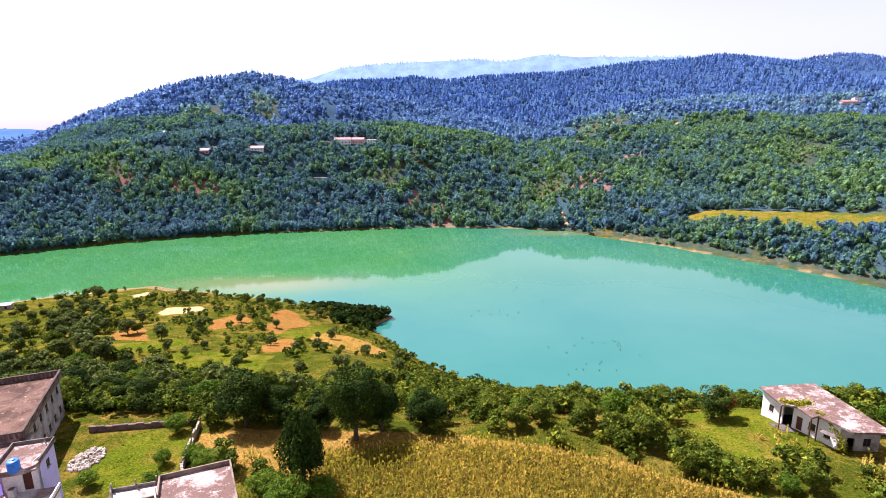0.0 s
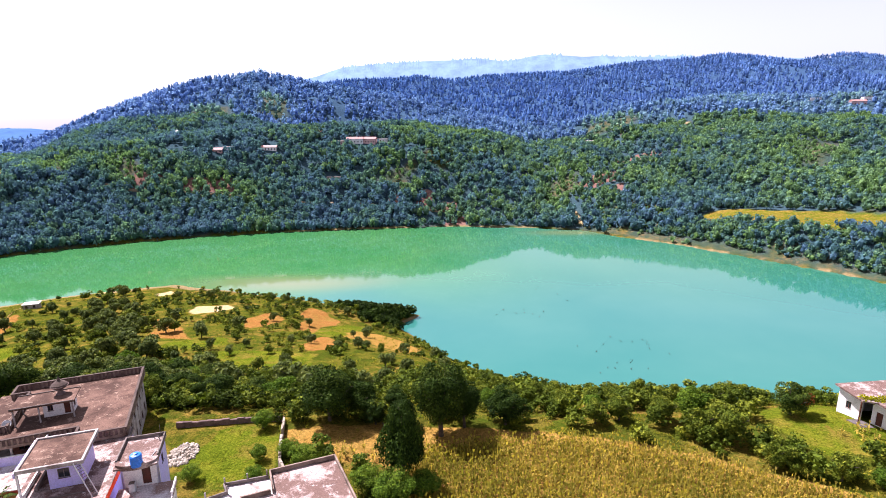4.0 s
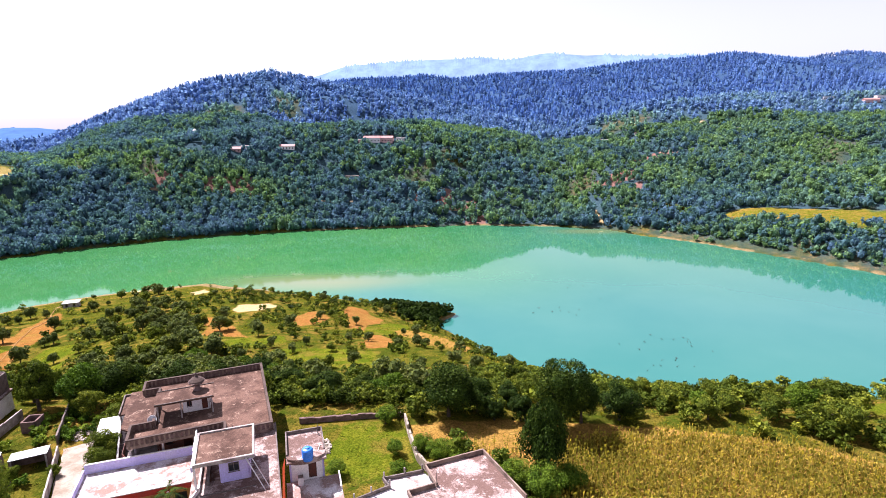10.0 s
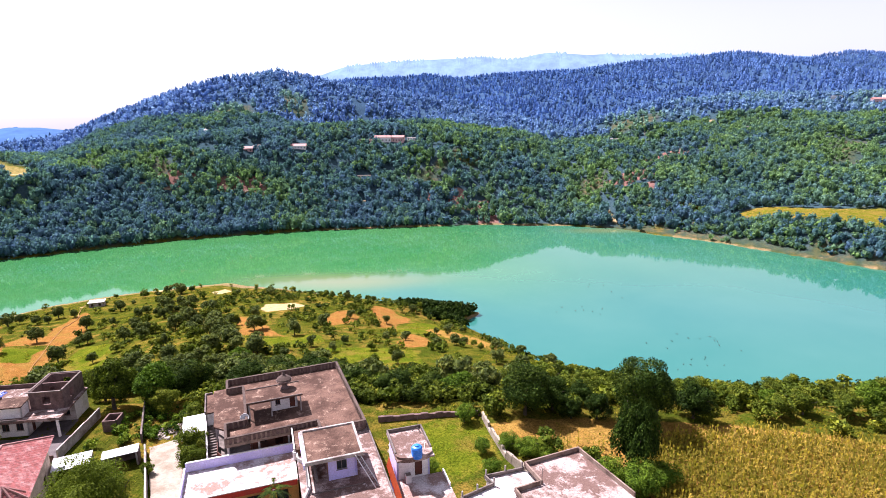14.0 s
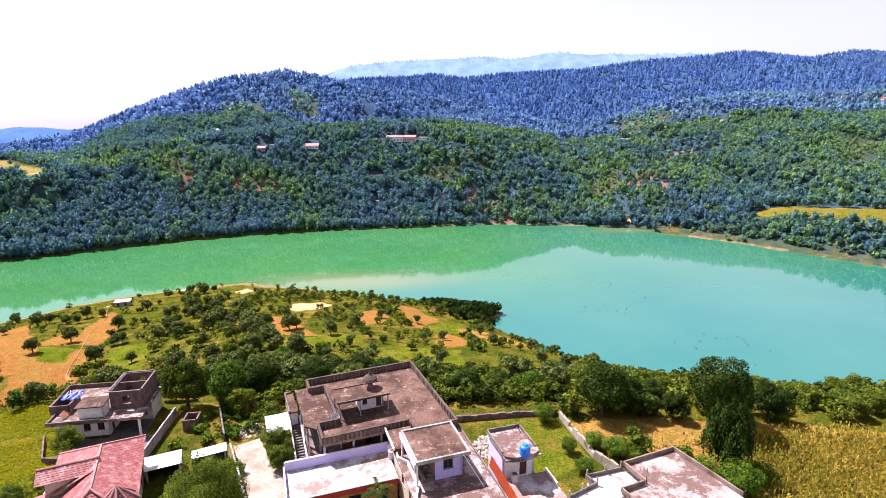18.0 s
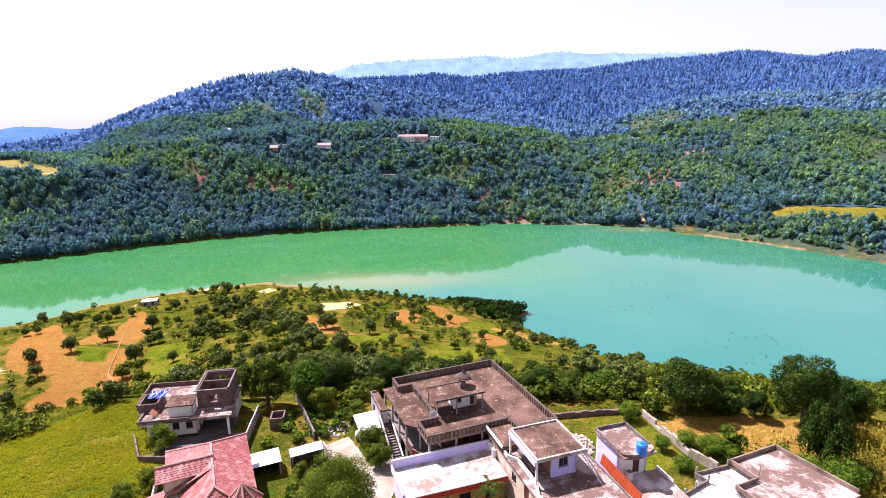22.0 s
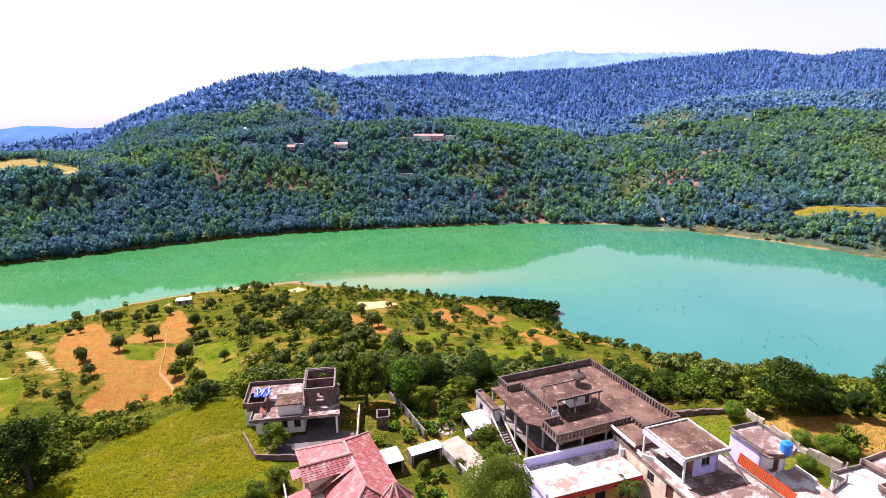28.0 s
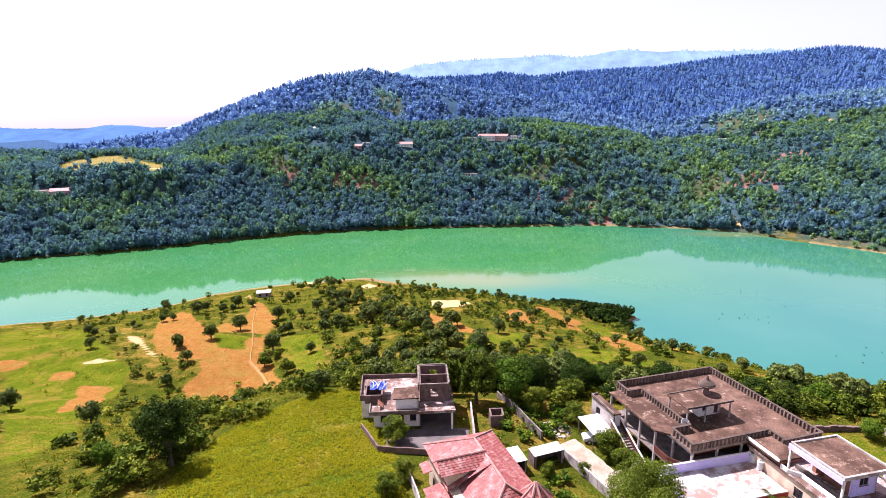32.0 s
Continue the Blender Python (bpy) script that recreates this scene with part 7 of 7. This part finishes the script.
# ---- maize, grass and weeds ----
def blades(n, seed, tall, width, droop, base=0.05):
    """A plant of arching leaves, each a bent strip."""
    r = np.random.default_rng(seed)
    vs, fs = [], []
    for i in range(n):
        a, h0 = r.uniform(0, 2 * np.pi), r.uniform(0.1, 0.8) * tall
        d = np.array([np.cos(a), np.sin(a), 0])
        s = np.array([-np.sin(a), np.cos(a), 0]) * width * r.uniform(0.7, 1.2)
        p0 = np.array([r.normal(0, base), r.normal(0, base), h0 * 0.6])
        ln = r.uniform(0.6, 1.1) * tall * droop
        p1, p2 = p0 + d * ln * 0.5 + (0, 0, ln * 0.7), p0 + d * ln + (0, 0, ln * 0.45)
        k = len(vs)
        vs += [p0 - s, p0 + s, p1 + s, p1 - s, p2 + s * 0.15, p2 - s * 0.15]
        fs += [(k, k + 1, k + 2, k + 3), (k + 3, k + 2, k + 4, k + 5)]
    return np.array(vs), np.array(fs)


def stalked(n, seed, tall):
    v, fq = blades(n, seed, tall, 0.075, 0.36)
    k = len(v)
    w = 0.03
    st = np.array([(-w, 0, -0.2), (w, 0, -0.2), (w, 0, tall), (-w, 0, tall), (0, -0.09, tall * 0.95), (0, 0.09, tall * 0.95), (0, 0.16, tall * 1.15), (0, -0.16, tall * 1.15)])
    return np.concatenate([v, st]), np.concatenate([fq, [(k, k + 1, k + 2, k + 3), (k + 4, k + 5, k + 6, k + 7)]])


M["maize"] = foliage("ripening_maize_leaves", (0.125, 0.135, 0.016), (0.310, 0.240, 0.040), (0.52, 0.385, 0.10), 0.45, 0.7)
M["grain"] = foliage("green_gold_crop", (0.20, 0.200, 0.006), (0.33, 0.305, 0.009), (0.45, 0.38, 0.014), 0.6, 0.7, vary=0.55)
M["grass"] = foliage("meadow_grass", (0.095, 0.125, 0.007), (0.16, 0.165, 0.011), (0.27, 0.22, 0.025), 0.5, 0.75)
maize_plants = [stalked(9, 600 + i, 1.9) for i in range(6)]


def in_rows(x0, x1, y0, y1, turn, gap, step):
    u, v = np.meshgrid(np.arange(x0, x1, step), np.arange(y0, y1, gap))
    u, v = u.ravel() + RNG.normal(0, 0.12, u.size), v.ravel() + RNG.normal(0, 0.1, u.size)
    cx, cy, c_, s_ = (x0 + x1) / 2, (y0 + y1) / 2, math.cos(radians(turn)), math.sin(radians(turn))
    return cx + (u - cx) * c_ - (v - cy) * s_, cy + (u - cx) * s_ + (v - cy) * c_


x, y = in_rows(-25, 45, 38, 80, 18, 0.85, 0.5)
edge_line = np.interp(x, [-20, -15, -7, 6, 17, 27, 37, 48], [63, 65.8, 69.0, 70.6, 67.6, 62.8, 56, 44])
ok = (y < edge_line) & (y > 40) & (x > -17.5)
pts = np.stack([x[ok], y[ok], height(x[ok], y[ok])], 1)
sz = RNG.uniform(0.75, 1.1, len(pts))
tint = np.clip(0.15 + 0.75 * (fbm(pts[:, 0], pts[:, 1], 10, 63, 3) - 0.2) + RNG.normal(0, 0.12, len(pts)), 0, 1)
plant_all("maize_field", maize_plants, pts, np.stack([sz, sz], 1), tint, M["maize"], "ripening yellow-green maize in rows on the slope", "maize")
# maize strip before the low house and along the dry field
pts = scatter(1500, -34, 60, 55, 76, lambda x, y, z: ((np.hypot((x - 47) / 3.2, (y - 66.5) / 4.5) < 1) | (np.hypot((x - 58) / 5, (y - 60) / 4) < 1) | ((np.abs(y - 66.3 - 0.1 * x) < 1.6) & (x < -13) & (x > -31))))
sz = RNG.uniform(0.7, 1.0, len(pts))
plant_all("maize_field", maize_plants, pts, np.stack([sz, sz], 1), RNG.uniform(0.3, 0.9, len(pts)), M["maize"], "dry maize standing beside the house and wall", "maize")
grain = [blades(6, 640 + i, 0.75, 0.05, 0.55, 0.3) for i in range(5)]
pts = scatter(15000, -134, -96, 40, 84, lambda x, y, z: (inside(x, y, FIELDS_LUSH[0], 0.5) > 0.5))
sz = RNG.uniform(0.5, 0.95, len(pts)) * np.where(np.abs(np.sin((pts[:, 1] - 0.55 * pts[:, 0]) * 0.22)) < 0.12, 0.35, 1.0)
tint = np.clip(0.25 + 0.8 * (fbm(pts[:, 0], pts[:, 1], 12, 67, 3) - 0.3), 0, 1)
plant_all("crop_field", grain, pts, np.stack([sz, sz * 0.6], 1), tint, M["grain"], "green-gold standing crop on a terraced field", "crop")
tufts = [blades(6, 660 + i, 0.45, 0.05, 0.8, 0.22) for i in range(6)]


def grass_keep(x, y, z):
    bare_ = np.zeros(np.shape(x), bool)
    for poly in FIELDS_SOIL[:11] + FIELDS_PALE[:5]:
        bare_ |= inside(x, y, poly) > 0.4
    for poly in ([(-82.0, 64.2), (-79.0, 66.2), (-72.6, 61.5), (-70, 58.5), (-71.5, 51.5), (-75.5, 50.5)], [(-106, 66), (-94, 67.8), (-92.8, 61), (-105, 60.8)]):
        bare_ |= inside(x, y, poly, 0.5) > 0.3
    return (z > 1) & ~bare_ & in_view(x, y, 10)


pts = scatter(11000, -200, 70, 46, 120, grass_keep)
sz = RNG.uniform(0.4, 1.0, len(pts)) * np.where(near_free(pts[:, 0], pts[:, 1]), 1.5, 0.8)
plant_all("grass", tufts, pts, np.stack([sz, sz * RNG.uniform(0.6, 1.2, len(pts))], 1), np.clip(RNG.normal(0.4, 0.25, len(pts)), 0, 1), M["grass"], "rough meadow grass and weeds", "grass")
pts = scatter(5000, -330, 60, 120, 300, grass_keep)
sz = RNG.uniform(1.2, 2.4, len(pts))
plant_all("grass", tufts, pts, np.stack([sz, sz * 0.7], 1), np.clip(RNG.normal(0.45, 0.25, len(pts)), 0, 1), M["grass"], "tussocky grass on the lower slope", "grass")


# ---- palm, hut, snags, far houses ----
def palm(x, y, z, tall):
    h = thing("palm", "young palm with arching feathery fronds", "palm", at=(x, y, z))
    part("trunk", tube(bmesh.new(), [(0, 0, -0.3), (0.05, 0, tall * 0.5), (0.02, 0.05, tall)], [0.2, 0.16, 0.14], 8), M["bark"], h)
    r = random.Random(4)
    for i in range(13):
        a, up = i * 2.4, r.uniform(0.15, 1.0)
        bm = bmesh.new()
        pts_ = [Vector((math.cos(a) * s * 1.9, math.sin(a) * s * 1.9, tall + up * s * 1.6 - s * s * 1.3)) for s in (0, 0.25, 0.5, 0.75, 1.0)]
        side = Vector((-math.sin(a), math.cos(a), 0))
        for k in range(24):
            u = 0.15 + k / 28
            j = min(3, int(u * 4))
            p = pts_[j].lerp(pts_[j + 1], u * 4 - j)
            for s in (-1, 1):
                q = p + side * s * 0.5 * (1 - 0.5 * u) + Vector((math.cos(a) * 0.25, math.sin(a) * 0.25, -0.12))
                bm.faces.new([bm.verts.new(v_) for v_ in (p, p + Vector((math.cos(a), math.sin(a), 0)) * 0.07, q)])
        part("frond", bm, M["leaf_near"], h)


palm(-60.6, 50.4, zat(-60.6, 50.4), 3.4)
o = thing("far_palm", "lone small palm above the shore", "palm", at=(-90, 258, zat(-90, 258)))
part("trunk", tube(bmesh.new(), [(0, 0, -0.3), (0, 0.1, 3.4)], [0.2, 0.15], 6), M["bark"], o)
v, fq = crown_proto(60, 71, 0.8, 5, 0.3, 0.5)
link("crown", np_mesh("crown", v * 1.6 + (0, 0, 2.6), fq, False, np.full(len(v), 0.1)), M["leaf_dark"], o)


def small_house(x, y, w, d, tall, turn, mat, roof_mat, label, name="hillside_house"):
    z = min(zat(x + dx, y + dy) for dx in (-w / 2, 0, w / 2) for dy in (-d / 2, d / 2))
    h = thing(name, label, "house", "hillside houses", (x, y, z + (1.0 if y > 300 else 0.3)), turn)
    tall = tall * 0.75 if y > 300 else tall
    n = max(2, int(w / 3))
    wall(h, (-w / 2, -d / 2), (w / 2, -d / 2), -5, tall, mat, [((i + 0.3) * w / n, (i + 0.62) * w / n, 1.0, 2.3, "w") for i in range(n)])
    wall(h, (w / 2, -d / 2), (w / 2, d / 2), -5, tall, mat)
    wall(h, (w / 2 - 0.22, d / 2), (-w / 2, d / 2), -5, tall, mat)
    wall(h, (-w / 2, d / 2 - 0.22), (-w / 2, -d / 2 + 0.22), -5, tall, mat, [(d * 0.35, d * 0.6, 1.0, 2.3, "w")])
    if "tile" in roof_mat:
        bm = bmesh.new()
        a_, c_ = w / 2 + 0.5, d / 2 + 0.6
        pts_ = [bm.verts.new(p) for p in ((-a_, -c_, tall), (a_, -c_, tall), (a_, 0, tall + 2.0), (-a_, 0, tall + 2.0), (-a_, c_, tall), (a_, c_, tall))]
        for f_ in ((0, 1, 2, 3), (3, 2, 5, 4), (0, 3, 4), (1, 5, 2), (0, 4, 5, 1)):
            bm.faces.new([pts_[k] for k in f_])
        part("roof", bm, M[roof_mat], h)
    else:
        boxp("roof", h, roof_mat, -w / 2 - 0.4, -d / 2 - 0.4, tall, w / 2 + 0.4, d / 2 + 0.4, tall + 0.25, 0.04)
    return h


small_house(-203, 238, 6, 4, 2.6, 20, "dirty", "tin", "small field hut with a pale tin roof", "field_hut")
for x, y, w, d, tall, turn, mat, roof_mat, label in (
        (-123, 585, 15, 8, 5, 8, "pink", "roof_pale", "pink and cream hillside house among trees"), (-106, 588, 17, 8, 6, 5, "far_white", "tile_ridge", "long pale hillside house with a pinkish roof"),
        (-91, 589, 15, 8, 6, -8, "pink", "tile_ridge", "pale hillside house with rust-red walls behind"), (-189, 556, 18, 7, 4.5, 4, "far_white", "tile_ridge", "white hillside house with a pink roof"),
        (-237, 543, 14, 7, 4.5, 12, "pink", "tile_ridge", "pinkish hillside house half hidden by trees"), (-226, 549, 8, 6, 3.6, -6, "far_white", "roof_white", "small white outbuilding on the hillside"),
        (-119, 529, 12, 5, 3.4, 2, "dirty", "grey", "grey stone hut in the woods"), (167, 680, 9, 7, 7.5, -20, "far_white", "roof_white", "two-storey white house at the end of a track"),
        (311, 650, 16, 7, 5, -15, "far_white", "roof_white", "white flat-roofed house on the wooded ridge"), (547, 761, 18, 9, 7, -12, "pink", "tile_ridge", "pinkish house on the wooded hilltop"),
        (566, 768, 15, 9, 7, -12, "far_white", "roof_white", "white house on the wooded hilltop"), (514, 800, 15, 7, 6, 0, "far_white", "roof_white", "pale hilltop house among pines"),
        (-443, 403, 16, 8, 6, 30, "pink", "tile", "pink-walled house below a terrace field"), (-455, 397, 14, 7, 4, 30, "far_white", "roof_pale", "white house below a terrace field"),
        (-76, 590, 9, 6, 4, 0, "far_white", "roof_white", "small white house above the lake"), (207, 677, 8, 6, 4, -10, "dirty", "roof_pale", "small grey house on the green ridge"), (250, 706, 10, 6, 4, 0, "far_white", "grey", "low pale house among ridge trees")):
    small_house(x, y, w, d, tall, turn, mat, roof_mat, label)
o = thing("domed_shrine", "small white domed shrine on the hillside", "shrine", at=(-292, 585, zat(-292, 585)))
part("base", lathe([(2.6, -3), (2.6, 5.5), (2.9, 5.6), (2.9, 5.9)], 8), M["white"], o)
part("dome", lathe([(2.3, 5.9), (2.4, 7.0), (2.1, 8.2), (1.2, 9.1), (0.35, 9.5), (0.1, 10.3)], 16), M["white"], o, "white dome")

# dead stumps standing in the shallows
r = random.Random(9)
for cx, cy, n, sp in ((64, 213, 12, 16), (30, 255, 8, 22), (55, 190, 8, 10), (48, 292, 5, 25)):
    for i in range(n):
        x, y = cx + r.gauss(0, sp * 0.6), cy + r.gauss(0, sp * 0.4)
        if zat(x, y) > -0.5:
            continue
        bm = tube(bmesh.new(), [(0, 0, -2.5), (0.1, 0, 0.3), (r.uniform(-0.4, 0.4), 0.2, r.uniform(0.25, 0.6))], [0.15, 0.12, 0.05], 6)
        tube(bm, [(0.05, 0, 0.2), (r.uniform(-0.8, 0.8), 0.3, 0.5)], [0.07, 0.02], 5)
        o = part("dead_stump", bm, M["bark"])
        o.location = (x, y, 0)
        tagged(o, "dark dead stump standing in shallow water", "stump", "drowned stumps")

# ---- distance ----
def far_ridge(name, y, xs, zs, color, glow, label, seed, tuft=14):
    """A far backdrop ridge, haze put into its glowing colour, with a serrated line of trees on its crest."""
    m_ = bpy.data.materials.new(name)
    m_.use_nodes = True
    n_ = m_.node_tree
    b_ = n_.nodes["Principled BSDF"]
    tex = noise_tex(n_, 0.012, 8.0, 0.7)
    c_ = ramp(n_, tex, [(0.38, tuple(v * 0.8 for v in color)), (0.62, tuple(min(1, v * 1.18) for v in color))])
    # emission paints the haze; the ridge is no light source
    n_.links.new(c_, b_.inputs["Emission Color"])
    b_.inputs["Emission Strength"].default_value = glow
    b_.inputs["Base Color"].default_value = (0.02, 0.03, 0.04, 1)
    b_.inputs["Specular IOR Level"].default_value = 0.0
    x = np.arange(xs[0], xs[-1], 7.0)
    crest_ = np.interp(x, xs, zs) + (fbm(x, x * 0, 320, seed, 3) - 0.5) * tuft * 3.4
    trees_ = np.where(np.random.default_rng(seed).random(len(x)) < 0.4, tuft * np.random.default_rng(seed + 1).uniform(0.4, 1.2, len(x)), 0) * (fbm(x, x * 0, 120, seed + 3, 2) > 0.45)
    v = np.concatenate([np.stack([x, x * 0 + y - 500, x * 0 - 50], 1), np.stack([x, x * 0 + y - 90, crest_ * 0.86], 1), np.stack([x, x * 0 + y, crest_ + trees_], 1)])
    n = len(x)
    i = np.arange(n - 1)
    fq = np.concatenate([np.stack([i + a * n, i + 1 + a * n, i + 1 + (a + 1) * n, i + (a + 1) * n], 1) for a in (0, 1)])
    tagged(link(name, np_mesh(name, v, fq), m_), label, "mountains", kind="structure")


far_ridge("backdrop_haze", 4300, [-2700, -2320, -2070, -1750, -1354, -1000, -600], [40, 96, 178, 280, 378, 400, 300], (0.62, 0.80, 1.0), 0.58, "faint pale slope, haze put into its glow", 5, 8)
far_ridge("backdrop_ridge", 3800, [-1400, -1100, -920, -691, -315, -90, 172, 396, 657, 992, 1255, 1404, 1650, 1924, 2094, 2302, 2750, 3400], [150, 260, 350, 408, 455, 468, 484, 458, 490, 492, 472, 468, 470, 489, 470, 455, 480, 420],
          (0.42, 0.62, 0.95), 0.42, "pale blue mountain ridge, haze put into its glow", 3, 12)
far_ridge("backdrop_hills", 2300, [-4100, -2500, -2240, -2080, -1958, -1843, -1709, -1566, -1448, -1200, -900], [70, 62, 50, 50, 34, 62, 62, 48, 34, 30, 0], (0.14, 0.31, 0.68), 0.42, "low blue hills, haze put into their glow", 8, 3)
